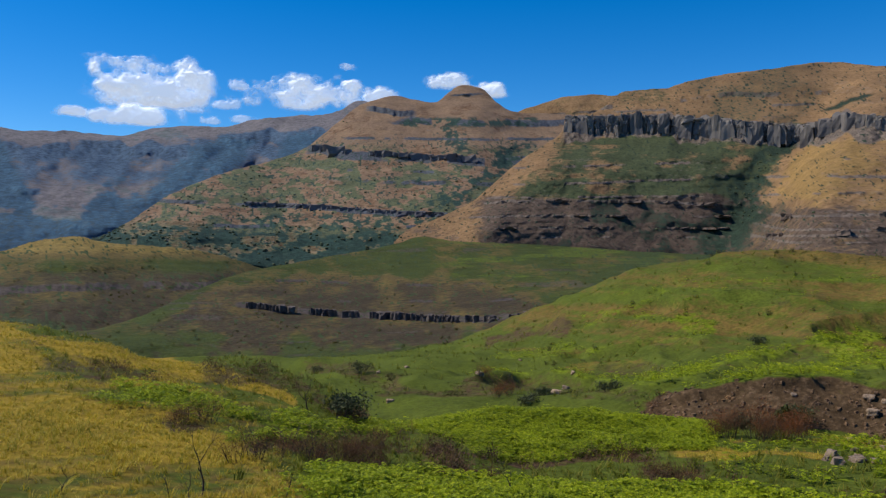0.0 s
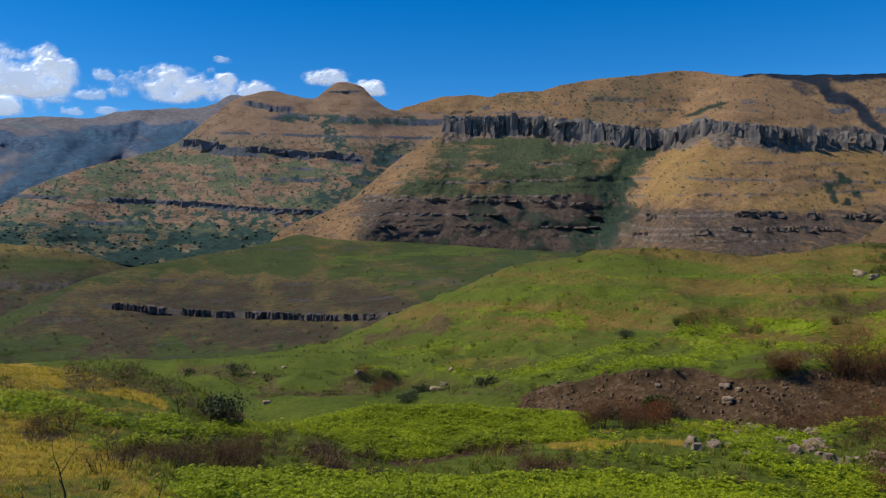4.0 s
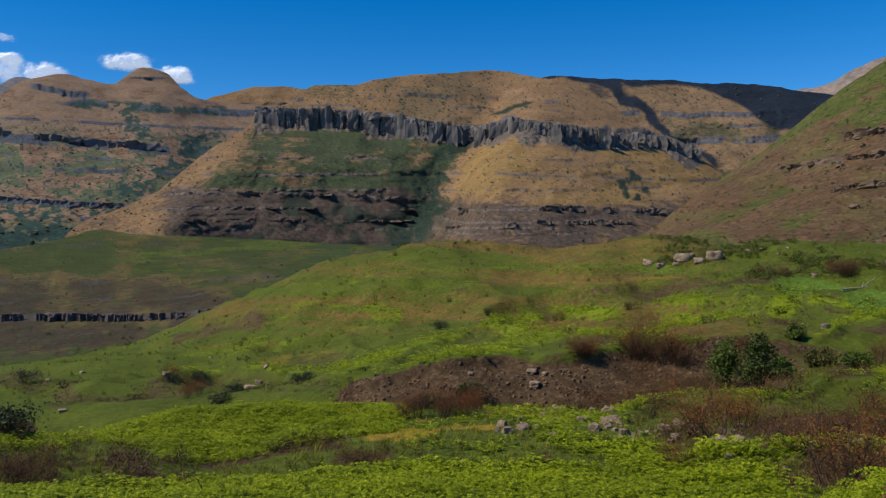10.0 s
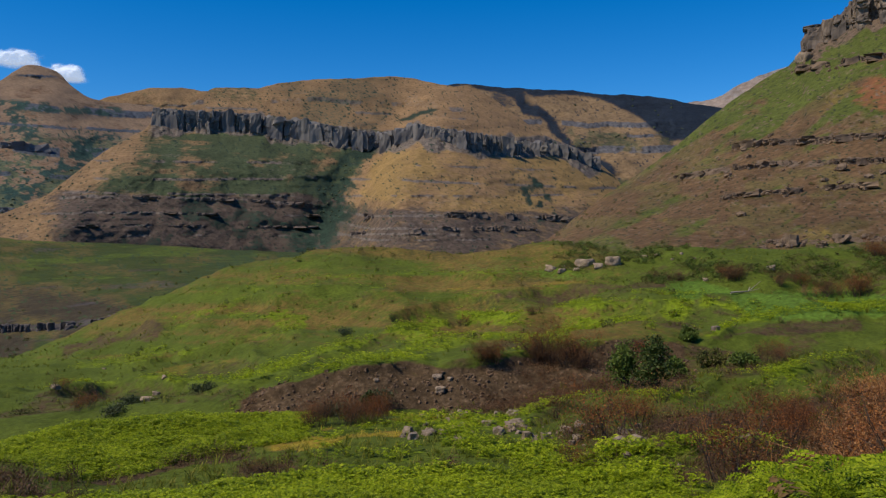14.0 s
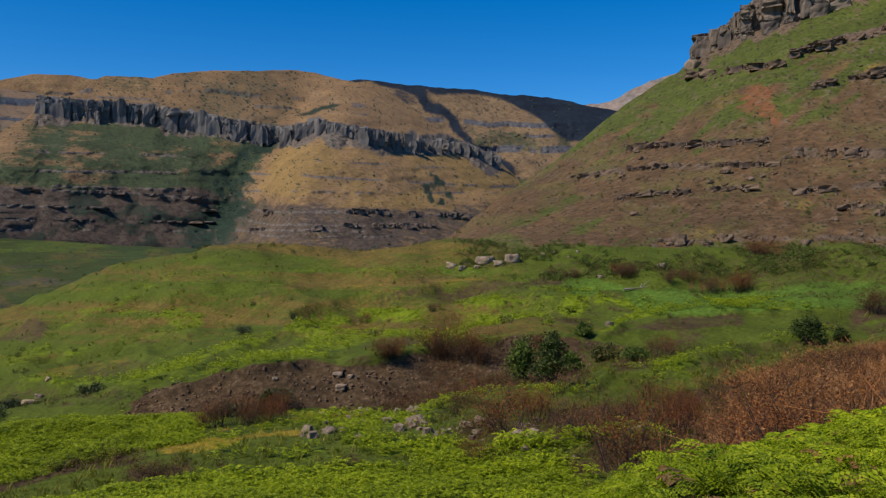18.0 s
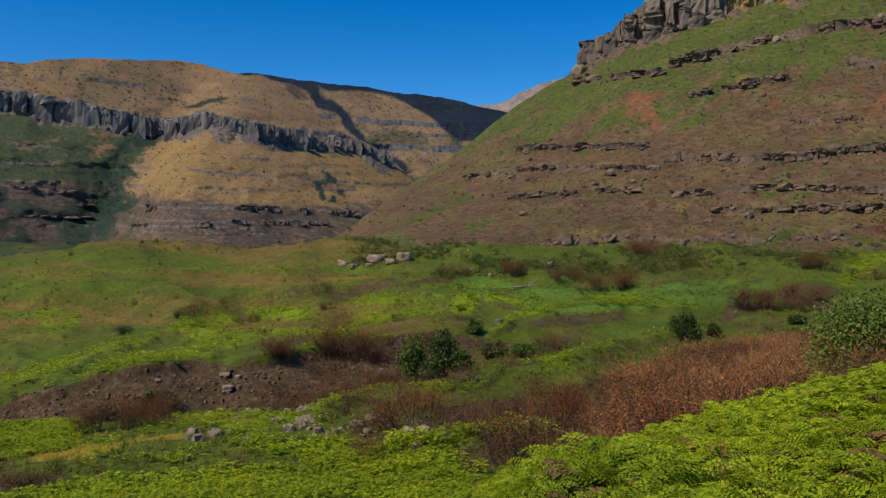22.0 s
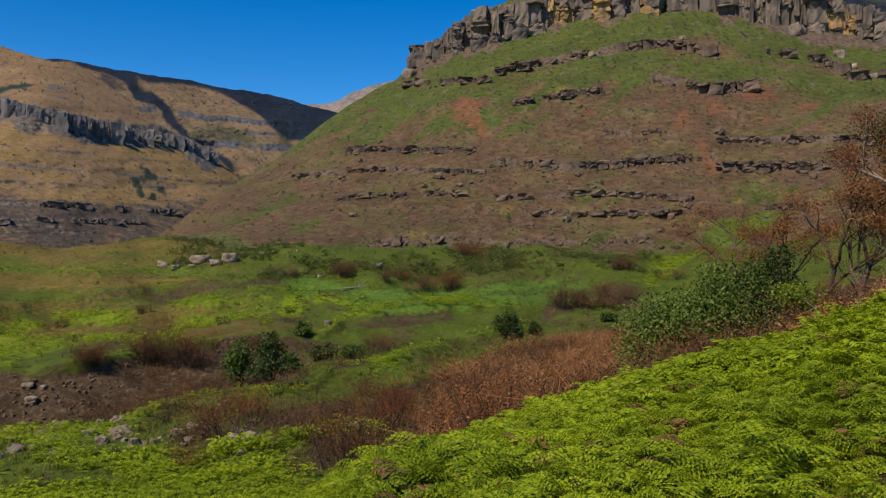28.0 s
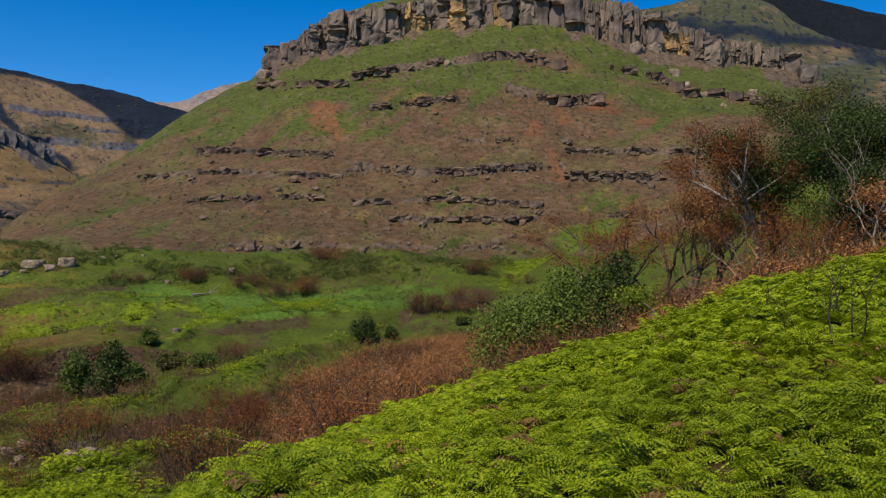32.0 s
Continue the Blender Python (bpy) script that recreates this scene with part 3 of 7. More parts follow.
# far range, its blue distance haze put into the cover colours
far = height("mountain_range_far", -40, 6, 0.12, 110, "-40:.2 6:.2",
             "-40:7.9 -33:7.3 -28.9:7.55 -27.5:7.44 -25.4:7.58 -22:7.48 -20.3:7.94 -17.7:8.29 -15.1:8.4 -13.6:8.84 -10.5:9.29 -8.2:9.43 -5.8:10.4 -3.4:10.3 6:8",
             "-40:2700 6:2900", "-40:4300 6:4400",
             ledges=[("-40:6.2 -20:6.6 -12:7.6 -8:8 6:8", 1.0, -40, 6, 0.5), ("-40:3.6 -20:3.7 6:4", 0.4, -40, 6, 0.2), ("-40:5 -20:5.2 6:6", 0.3, -40, 6, 0.1)],
             flute=(0.07, 8.0, 0.5), rough=0.05, outcrop=0.15, beds=2.5)
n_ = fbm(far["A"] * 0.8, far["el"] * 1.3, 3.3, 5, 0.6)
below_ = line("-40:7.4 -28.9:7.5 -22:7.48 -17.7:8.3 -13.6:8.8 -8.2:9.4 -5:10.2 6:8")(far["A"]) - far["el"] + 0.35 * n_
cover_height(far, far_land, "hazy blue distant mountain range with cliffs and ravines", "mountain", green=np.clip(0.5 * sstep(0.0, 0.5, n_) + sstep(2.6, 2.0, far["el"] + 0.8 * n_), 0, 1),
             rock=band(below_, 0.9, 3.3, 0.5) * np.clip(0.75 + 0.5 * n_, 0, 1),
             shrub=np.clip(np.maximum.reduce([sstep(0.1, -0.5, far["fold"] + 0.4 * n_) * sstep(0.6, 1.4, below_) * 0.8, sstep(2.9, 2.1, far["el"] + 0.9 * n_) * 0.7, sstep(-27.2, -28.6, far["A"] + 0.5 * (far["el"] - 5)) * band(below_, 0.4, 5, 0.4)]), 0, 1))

# dome-topped mountain
dome = height("dome_mountain", -26, 14, 0.11, 165, "-26:-.2 -21:.6 -15:-.8 -11:-1.5 -7:-1.2 -3:-.6 0:.3 14:.3",
              "-26:.1 -23:.9 -21.3:1.9 -18.8:3.66 -15.1:5.29 -12.1:6.14 -9.8:7.05 -7.4:8.98 -5.8:10.14 -3.4:10.79 -1.4:10.42 -.6:10.34 .6:11.2 1.1:11.5 1.7:11.56 2.3:11.48 2.9:11.2 3.9:10.3 4.6:9.85 5.4:9.6 7.5:9.5 9:9.4 14:9.2",
              "-26:1650 -10:1450 14:1500", "-26:1900 -18:2200 -8:2700 0:3000 14:3000",
              ledges=[("-26:3.4 -14.1:3.05 -8.7:2.9 -2.9:2.5 14:2.2", 0.34, -14.5, 4, 0.8), ("-26:7 -9:6.95 -7.2:6.8 -5:6.6 1.4:6.3 14:6.3", 0.6, -9.6, 9, 0.5), ("-26:10 -3.4:9.1 .6:9 5.4:8.9 14:8.8", 0.45, -3.8, 9, 0.45),
                      ("-26:9 -5.3:9.9 -2.4:9.55 14:9", 0.4, -5.4, -2.0, 1.0), ("-26:3.4 -19.7:3.3 -17.5:3.25 14:3", 0.25, -20, -16.5, 1.0), ("-26:4 -8:4.9 -3.3:4.74 -.2:4.7 14:4.6", 0.28, -6, 6, 0.2), ("-26:10 14:11.3", 0.14, 0.6, 2.8, 1.0),
                      ("-26:5 -10:5.7 0:5.5 14:5.5", 0.2, -12, 5, 0.05), ("-26:1.5 -12:1.6 14:1.4", 0.25, -16, 3, 0.1), ("-26:8 14:7.7", 0.18, -7, 8, 0.05)],
              flute=(0.03, 13.0), rough=0.04, outcrop=0.3)
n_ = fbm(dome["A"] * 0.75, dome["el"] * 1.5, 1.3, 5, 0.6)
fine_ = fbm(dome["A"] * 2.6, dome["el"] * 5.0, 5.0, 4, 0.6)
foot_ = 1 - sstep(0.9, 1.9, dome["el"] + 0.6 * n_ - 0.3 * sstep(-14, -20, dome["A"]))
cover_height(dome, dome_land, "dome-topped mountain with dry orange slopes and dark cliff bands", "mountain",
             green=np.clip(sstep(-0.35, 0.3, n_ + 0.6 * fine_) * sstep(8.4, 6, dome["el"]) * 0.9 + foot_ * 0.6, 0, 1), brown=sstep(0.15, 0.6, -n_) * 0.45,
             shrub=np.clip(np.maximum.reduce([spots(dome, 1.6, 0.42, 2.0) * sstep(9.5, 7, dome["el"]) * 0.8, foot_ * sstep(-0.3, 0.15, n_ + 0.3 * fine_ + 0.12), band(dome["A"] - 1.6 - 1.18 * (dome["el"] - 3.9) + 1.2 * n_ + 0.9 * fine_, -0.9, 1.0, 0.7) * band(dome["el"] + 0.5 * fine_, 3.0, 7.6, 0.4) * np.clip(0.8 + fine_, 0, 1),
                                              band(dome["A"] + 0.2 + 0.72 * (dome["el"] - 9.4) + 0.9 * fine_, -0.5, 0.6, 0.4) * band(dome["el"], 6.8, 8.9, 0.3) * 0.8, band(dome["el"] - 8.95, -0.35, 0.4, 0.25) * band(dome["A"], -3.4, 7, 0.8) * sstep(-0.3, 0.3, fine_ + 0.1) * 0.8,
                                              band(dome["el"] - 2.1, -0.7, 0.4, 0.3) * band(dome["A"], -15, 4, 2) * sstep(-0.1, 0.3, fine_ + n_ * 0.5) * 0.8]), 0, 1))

# table mountain with the long cliff
gully = lambda el: np.interp(el, [-0.4, 1.55, 3.0, 4.5, 6.3, 8.2, 10], [20.0, 20.7, 21.4, 22.1, 23.5, 24.8, 26.0])


def mesa_push(A, el, v):
    g = A - gully(el)
    d = A - 5.0 - 0.8 * (el - 3)
    bay = -100 * np.where(d < 0, np.exp(-(d / 3.4) ** 2), np.clip(1 - d / 14, 0, 1)) * sstep(8.4, 5.0, el)
    bay = bay + 80 * np.exp(-(g / 2.4) ** 2) * sstep(-0.2, 2, el)
    bay = bay - 150 * sstep(-0.5, 3.5, g) * (1 - 0.35 * sstep(6, 20, g)) * sstep(11, 8, el)
    return bay - 60 * np.exp(-((A - 28.5) / 3) ** 2) * band(el, 8.4, 10.8, 0.5)


mesa = height("table_mountain", -3.5, 42, 0.1, 175, "-3.5:.2 0:-.1 9:-.4 20:-1.2 30:-1.2 42:-1",
              "-3.5:.5 -2.6:1.33 -.6:2.14 1.9:3.27 3.9:4.94 5.5:6.25 7.1:7.29 8.4:8.2 8.75:9.25 10.2:9.4 11.2:9.75 12.2:10.6 12.8:10.89 15.6:10.93 16.2:11.12 17.9:11.46 18.5:11.55 21:11.7 23.5:11.85 25.1:11.92 28.8:11.3 30.4:11.14 33.2:9.6 35.6:7.78 37.9:6.81 40.2:5.1 42:3",
              "-3.5:1180 8:1260 19:1230 26:1040 42:1150", "-3.5:1230 2:1400 8:1650 14:1850 24:1950 33:2000 42:1900",
              ledges=[("-3.5:8.6 8.8:8.55 12.6:8.45 16:8.3 20:7.8 23.5:7.3 25:7.4 26.5:7.8 28.7:7.5 31.6:7.1 34:6.8 37:6.45 39:5.75 42:4.5", 1.5, 8.5, 39.6, 1.0),
                      ("-3.5:3 6.4:3.4 14:3.3 19:3.0 24:2.1 30:2.2 36:1.9 42:1.6", 0.17, 2, 38, 0.2), ("-3.5:2 6.4:2.35 19:2.2 24:1.2 42:1.2", 0.14, 1.5, 36, 0.2), ("-3.5:1.2 6.4:1.5 19:1.4 24:.4 42:.5", 0.12, 1.5, 36, 0.1), ("-3.5:.8 20:.85 42:.7", 0.14, 1, 36, 0.0),
                      ("-3.5:4.5 9:4.6 20:4.8 27:4.6 33:4.3 42:3.8", 0.16, 5, 41, 0.15), ("-3.5:5.6 20:5.9 42:5", 0.14, 5, 36, -0.1), ("-3.5:9.6 14:9.9 19:10.3 24:10 29:9.7 42:8", 0.3, 10, 30, 0.2), ("-3.5:9.4 20:9.5 26:9.2 42:8", 0.14, 12, 33, 0.0),
                      ("-3.5:3.7 42:3.5", 0.14, 3, 40, 0.1)],
              flute=(0.022, 14.0), push=mesa_push, rough=0.04, outcrop=0.35)
n_, g_ = fbm(mesa["A"] * 0.45, mesa["el"] * 0.7, 6.3, 4), mesa["A"] - gully(mesa["el"])
face_ = band(mesa["A"] - 0.9 * (mesa["el"] - 4), 5.5, 40, 2.6) * sstep(0.3, -1.6, g_)
low_ = 1 - sstep(3.3, 3.9, mesa["el"] + 0.4 * n_ + 1.1 * sstep(-0.5, 1, g_))
cover_height(mesa, mesa_land, "flat-topped mountain with a long grey sandstone cliff band", "mountain",
             gold=np.clip(sstep(-0.2, 1.0, g_) * sstep(8.2, 7.4, mesa["el"]) * (0.6 + 0.4 * n_), 0, 1),
             # the extra green past azimuth 11 also paints the shaded gully side
             green=np.clip(face_ * band(mesa["el"], 3.2, 8.2, 0.3) * (0.62 + 0.45 * sstep(11, 16, mesa["A"]) + 0.7 * n_ + 0.4 * fbm(mesa["A"] * 0.5, mesa["el"] * 2.5, 26.0, 4)) + face_ * low_ * sstep(-0.1, 0.4, n_) * 0.6 + band(mesa["A"], 10, 17, 1.0) * band(mesa["el"], 9.9, 12, 0.2) * sstep(-0.4, 0.3, n_) * 0.4, 0, 1),
             brown=np.clip(low_ * (0.95 - 0.25 * sstep(-0.8, 0.4, g_)) * sstep(1, 4, mesa["A"]) + band(mesa["el"], -1, 1.6, 0.3) * sstep(0, 0.5, -n_) * 0.5, 0, 1),
             # gully scrub, spread wider over the face to paint its shade
             shrub=np.clip(np.maximum.reduce([np.exp(-((g_ + 0.8 + 0.8 * n_) / 2.3) ** 2) * sstep(3.6, 2.4, mesa["el"]) * np.clip(0.9 + 0.6 * fbm(mesa["A"] * 2.4, mesa["el"] * 2.4, 28.0, 3), 0, 1), np.exp(-((g_ + 1.1 + 0.9 * n_ + 0.8 * fbm(mesa["A"] * 1.6, mesa["el"] * 1.9, 15.0, 3)) / 1.1) ** 2) * sstep(7.8, 6.6, mesa["el"]) * np.clip(0.85 + 0.7 * fbm(mesa["A"] * 2.4, mesa["el"] * 2.4, 18.0, 3), 0, 1), face_ * sstep(13, 19, mesa["A"]) * 0.45 * np.clip(0.8 + n_, 0, 1), spots(mesa, 1.1, 0.66, 4.0) * 0.8, band(mesa["A"] - 34.6 + 0.7 * (mesa["el"] - 4) + 1.1 * n_, -0.5, 0.6, 0.4) * band(mesa["el"], 1.4, 5.2, 0.3) * np.clip(0.5 + fbm(mesa["A"] * 2.4, mesa["el"] * 2.4, 18.0, 3), 0, 0.9),
                                              band(mesa["A"] - 26.6 - 1.2 * (mesa["el"] - 9) + n_, -0.4, 0.4, 0.25) * band(mesa["el"], 8.8, 9.7, 0.1) * 0.8, face_ * low_ * sstep(0.1, 0.4, n_) * 0.6]), 0, 1))

# rounded dry hill behind the end of the long cliff
knoll = height("dry_knoll", 2.5, 19, 0.12, 50, "2.5:7.5 19:7.5", "2.5:9.0 4.4:9.45 5.2:9.62 6:9.91 7.6:10.35 8.8:10.66 10.4:10.72 12:10.6 13:10.55 16:10.2 19:9.9", "2.5:3060 19:3060", "2.5:3180 19:3180",
               ledges=[("2.5:9.2 19:9.9", 0.14, 3.5, 12, 0.3)], flute=(0.02, 13.0), rough=0.03, outcrop=0.2)
n_ = fbm(knoll["A"] * 0.6, knoll["el"] * 1.1, 4.9, 4)
cover_height(knoll, mesa_land, "rounded dry knoll behind the end of the long cliff", "hill", green=sstep(0.1, 0.6, n_) * 0.3, shrub=np.clip(sstep(9.0, 8.2, knoll["el"] + 0.5 * n_) * sstep(0.0, 0.4, n_) * 0.7, 0, 1))

# ridge beyond, its cloud shade painted as near-black shrub cover
dark = height("dark_ridge", 27, 53, 0.09, 120, "27:2 53:2", "27:11.2 30:11.36 32.4:11.14 34:11 36:10.85 37.9:10.72 39.8:10.42 41.7:10.26 43.9:9.94 45.3:9.6 46.7:9.3 47.8:9.04 53:7.5", "27:1750 53:1900", "27:2500 53:2700",
              ledges=[("27:9 36:8.6 40:8.3 53:8", 0.35, 34, 45, 0.4), ("27:6.8 53:6.4", 0.5, 36, 53, 0.6), ("27:7.8 53:7.2", 0.2, 30, 53, 0.1)], flute=(0.045, 14.0), rough=0.05, outcrop=0.1)
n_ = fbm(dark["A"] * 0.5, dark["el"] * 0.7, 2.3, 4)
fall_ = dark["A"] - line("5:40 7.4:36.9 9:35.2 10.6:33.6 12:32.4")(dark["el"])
cover_height(dark, dusk_land, "dark ridge with painted cloud shade and dry spurs behind the table mountain", "mountain", green=sstep(0.0, 0.5, n_) * 0.6,
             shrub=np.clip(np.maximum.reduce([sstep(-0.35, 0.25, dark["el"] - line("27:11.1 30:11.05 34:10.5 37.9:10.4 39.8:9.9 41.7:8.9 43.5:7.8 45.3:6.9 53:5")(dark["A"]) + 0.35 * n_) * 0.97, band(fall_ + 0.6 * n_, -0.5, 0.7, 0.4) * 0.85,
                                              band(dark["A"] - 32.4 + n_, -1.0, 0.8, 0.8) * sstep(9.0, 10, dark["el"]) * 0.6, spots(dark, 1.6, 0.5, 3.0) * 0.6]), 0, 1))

# pale peak in the gap
pink = height("pale_peak", 43, 60, 0.12, 50, "43:5 60:5", "43:9 45.3:9.45 47.6:9.85 49:10.57 50.4:11.06 52:11.5 60:12", "43:3900 60:3900", "43:4400 60:4500", flute=(0.03, 14.0))
cover_height(pink, land("pale_peak_cover", 26.0, 6.0, dry=(0.2, 0.16, 0.14), rock=(0.15, 0.14, 0.14)), "pale bare peak seen through the gap", "mountain", rock=sstep(0.1, 0.4, pink["f"]) * 0.6)

# mountain shoulder behind the cliff hill, its cloud shade painted into the cover
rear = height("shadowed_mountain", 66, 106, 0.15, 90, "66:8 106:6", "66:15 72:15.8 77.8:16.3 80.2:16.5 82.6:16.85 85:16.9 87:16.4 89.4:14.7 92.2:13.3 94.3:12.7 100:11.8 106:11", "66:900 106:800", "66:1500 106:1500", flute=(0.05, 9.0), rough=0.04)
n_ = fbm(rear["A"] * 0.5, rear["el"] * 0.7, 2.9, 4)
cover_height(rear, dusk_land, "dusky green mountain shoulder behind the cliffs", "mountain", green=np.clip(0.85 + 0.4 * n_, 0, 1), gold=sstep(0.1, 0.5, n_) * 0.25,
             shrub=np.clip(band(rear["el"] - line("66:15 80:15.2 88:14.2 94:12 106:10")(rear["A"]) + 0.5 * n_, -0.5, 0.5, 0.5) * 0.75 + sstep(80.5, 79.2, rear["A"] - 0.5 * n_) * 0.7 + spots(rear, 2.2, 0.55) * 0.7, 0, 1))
# near-black cover colours paint this mountain as lying under cloud shade
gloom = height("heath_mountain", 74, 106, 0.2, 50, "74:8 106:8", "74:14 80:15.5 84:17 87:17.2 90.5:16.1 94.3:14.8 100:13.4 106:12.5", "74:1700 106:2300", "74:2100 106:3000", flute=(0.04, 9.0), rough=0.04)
cover_height(gloom, land("cloud_shade_cover", 14.0, 5.0, dry=(0.016, 0.02, 0.02), green=(0.02, 0.026, 0.02), shrub=(0.009, 0.012, 0.015)), "dark mountain with cloud shade in its colour, far behind the cliffs", "mountain", green=0.3, shrub=0.8)

heath_land = land("heath_slope_cover", 2.6, 1.4, dry=(0.1, 0.078, 0.03), green=(0.041, 0.055, 0.015), fern=(0.07, 0.1, 0.016), brown=(0.046, 0.037, 0.023), rock=(0.06, 0.052, 0.05), gold=(0.2, 0.15, 0.05))
# low spur on the far left and the brown spur with its small rock band
low = height("low_spur", -40, -8, 0.12, 70, "-40:-6.5 -29:-6.6 -20:-7 -8:-7.4", "-40:-.4 -33:-.3 -28.9:-.14 -27:.5 -24.7:.77 -22.4:.41 -19.2:.15 -16.6:-.2 -12:-1.6 -8:-3", "-40:480 -8:520", "-40:1000 -8:1050",
             ledges=[("-40:-2.6 -8:-2.4", 0.5, -40, -14, 0.35), ("-40:-5 -8:-4.6", 0.4, -40, -24, 0.3)], flute=(0.06, 10.0), outcrop=0.12)
n_ = fbm(low["A"] * 0.5, low["el"] * 0.7, 7.7, 4)
cover_height(low, heath_land, "low grassy spur with dark heath on its flank", "hill", green=np.clip(0.6 + 0.4 * n_, 0, 1) * (1 - 0.9 * sstep(-1.0, -0.2, low["el"])), gold=0.6 * sstep(-0.8, 0.0, low["el"]),
             brown=np.clip(band(low["el"] + 0.7 * n_, -6, -1.3, 0.7) * (0.7 + 0.5 * n_), 0, 1), shrub=np.clip(spots(low, 1.7, 0.5, 1.0) + band(low["el"] + 0.3 * n_, -6, -4.4, 0.3) * sstep(-22, -27, low["A"]) * 0.6, 0, 1))
spur = height("brown_spur", -27, 26, 0.13, 100, "-27:-6.1 -24:-6.3 -18.8:-8 -8:-8.3 -3:-8.1 .6:-7.4 5:-6 9:-4.6 14:-3 26:-2",
              "-27:-5.5 -24.1:-5.4 -20.6:-4.49 -17:-2.74 -14.4:-1.76 -10.5:-.95 -6.6:-.28 -3.4:.36 -1.5:.9 .6:.6 4.7:.4 8.7:.2 12.6:-.1 16.3:-.3 20:-.45 26:-.6",
              "-27:420 -18:385 -3:310 5:300 12:380 26:520", "-27:480 -20:560 -14:720 -6:900 0:980 26:1000",
              ledges=[("-27:-3.2 -13.6:-3.88 -10.5:-4.32 -7.4:-4.56 -3.4:-4.79 .6:-4.99 4.7:-4.86 8:-4.2 26:-3", 0.42, -14.5, 8.5, 0.75), ("-27:-3.6 0:-3.7 26:-2.4", 0.16, -12, 6, 0.0), ("-27:-2 -9:-2.3 0:-2.6 26:-2.4", 0.18, -12, 4, 0.1)],
              flute=(0.025, 12.0), rough=0.03)
n_ = fbm(spur["A"] * 0.5, spur["el"] * 0.8, 5.7, 4)
brk = line("-27:-4.6 -20:-4.4 -15.9:-2.6 -12:-2 -5.4:-1.85 2.7:-2.4 8.3:-3.5 26:-4")(spur["A"])
cover_height(spur, heath_land, "brown burnt spur with a low band of broken rock", "hill", green=np.clip(sstep(-0.5, 0.4, spur["el"] - brk + 0.6 * n_) * (0.75 + 0.3 * n_ + 0.3 * fbm(spur["A"] * 0.7, spur["el"] * 3.2, 16.0, 4)) + (1 - sstep(-7.2, -5.6, spur["el"] + 1.2 * n_)) * 0.9 + sstep(-15, -19, spur["A"] + 2 * n_) * 0.6, 0, 1),
             fern=np.clip(band(spur["A"], -1, 24, 3) * sstep(-0.3, 0.5, spur["el"] - brk) * sstep(0.1, 0.45, fbm(spur["A"] * 0.22, spur["el"] * 2.6, 33.0, 4)) * 0.55, 0, 1),
             # the shrub term past azimuth 8 paints cloud shade onto the spur
             brown=np.clip((1 - sstep(-0.9, 0.7, spur["el"] - brk + 0.9 * n_)) * sstep(-7.6, -6.2, spur["el"] + 0.9 * n_) * sstep(-24, -16, spur["A"] + 2 * n_) * (0.72 + 0.6 * n_), 0, 1), shrub=np.clip(spots(spur, 1.2, 0.5, 6.0) * 0.9 + 0.5 * sstep(8, 15, spur["A"]) * np.clip(0.8 + 0.8 * n_, 0, 1), 0, 1),
             # golden grass; its crest band also paints the sunlit ridge top
             gold=band(spur["el"] - line("-27:-5.5 -17:-2.9 -6:-.3 0:.6 26:-.5")(spur["A"]), -1, 0.4, 0.4) * 0.25 + 0.2 * sstep(0.1, 0.5, fbm(spur["A"] * 0.4, spur["el"] * 3.0, 19.0, 3)) * sstep(-0.2, 0.6, spur["el"] - brk))

# the big hill with the cliff crown
CLIFF_FOOT = "32:1.5 50:10.9 52.9:12.14 55.2:13 57.9:13.42 60.3:13.9 62.7:14.95 65.9:15.28 69.2:15.48 73.2:15.43 75.9:14.43 79:13.68 81.7:13.08 84.6:12.37 87.1:12.04 89.2:11.54 90.2:10.22 92:9 106:7"
HILL_CREST = "32:-1 35.5:.25 39.5:3.17 43.3:5.6 46.9:8.45 50.4:10.75 52.5:12.1 53:13.5 54.8:14.2 55.6:14.95 57.9:16.15 61.5:17.3 66:18.2 71:18.5 74:17.98 77.8:16.92 79.8:16.1 81.6:15.27 84.2:14.39 87.1:13.57 89.2:12.78 90.2:11.64 91.5:9.9 94.3:8.3 100:7.5 106:7"
cliff_mid = "32:3 52.9:13 55.2:13.7 57.9:14.5 60.3:15 62.7:15.9 65.9:16.4 69.2:16.6 73.2:16.5 75.9:15.6 79:14.8 81.7:14.1 84.6:13.3 87.1:12.8 89.2:12.1 92:10 106:7"
HILL_LEDGES = [("58.9:12.1 67.8:13.5 70.2:13.6 73.8:12.9", 0.5), ("52.3:11.2 57.9:11.5", 0.35), ("69.8:11.3 73.9:10.6 76:10.6", 0.65), ("60.3:9.95 66.9:10.8", 0.45), ("48.5:6.4 50.3:6.6 57.5:6.65", 0.36), ("59:5.75 64.5:5.6 73.5:6.1", 0.55),
               ("66.5:7.8 70.3:7.85", 0.25), ("59:3.2 65.5:3.65 72.5:3.3", 0.34), ("61.7:2.2 71.8:2.3", 0.26), ("50.4:.1 60:.2 70.2:.2", 0.25), ("74.1:7.1 80:7 85.8:6.65", 0.4), ("74.1:5.35 83.4:5.25", 0.6),
               ("83.8:10.8 89.3:9.6", 0.4), ("77:12.75 80:12.05 82.5:10.8", 0.5), ("77.1:2.55 80.4:2.8", 0.35), ("45:4.6 52:5.2 58:5.1", 0.34), ("48:3.2 56:3.6", 0.28)]
def hill_ribs(A, el):
    """Slanting ribs and runnels down the hillside: 1 on a rib, 0 in a runnel."""
    q = A - 2.2 * el
    return np.clip(1 - 1.6 * np.abs(fbm(q * 0.17, el * 0.12, 3.6, 3)) - 0.35 * np.abs(fbm(q * 0.6, el * 0.25, 8.6, 2)), 0, 1)


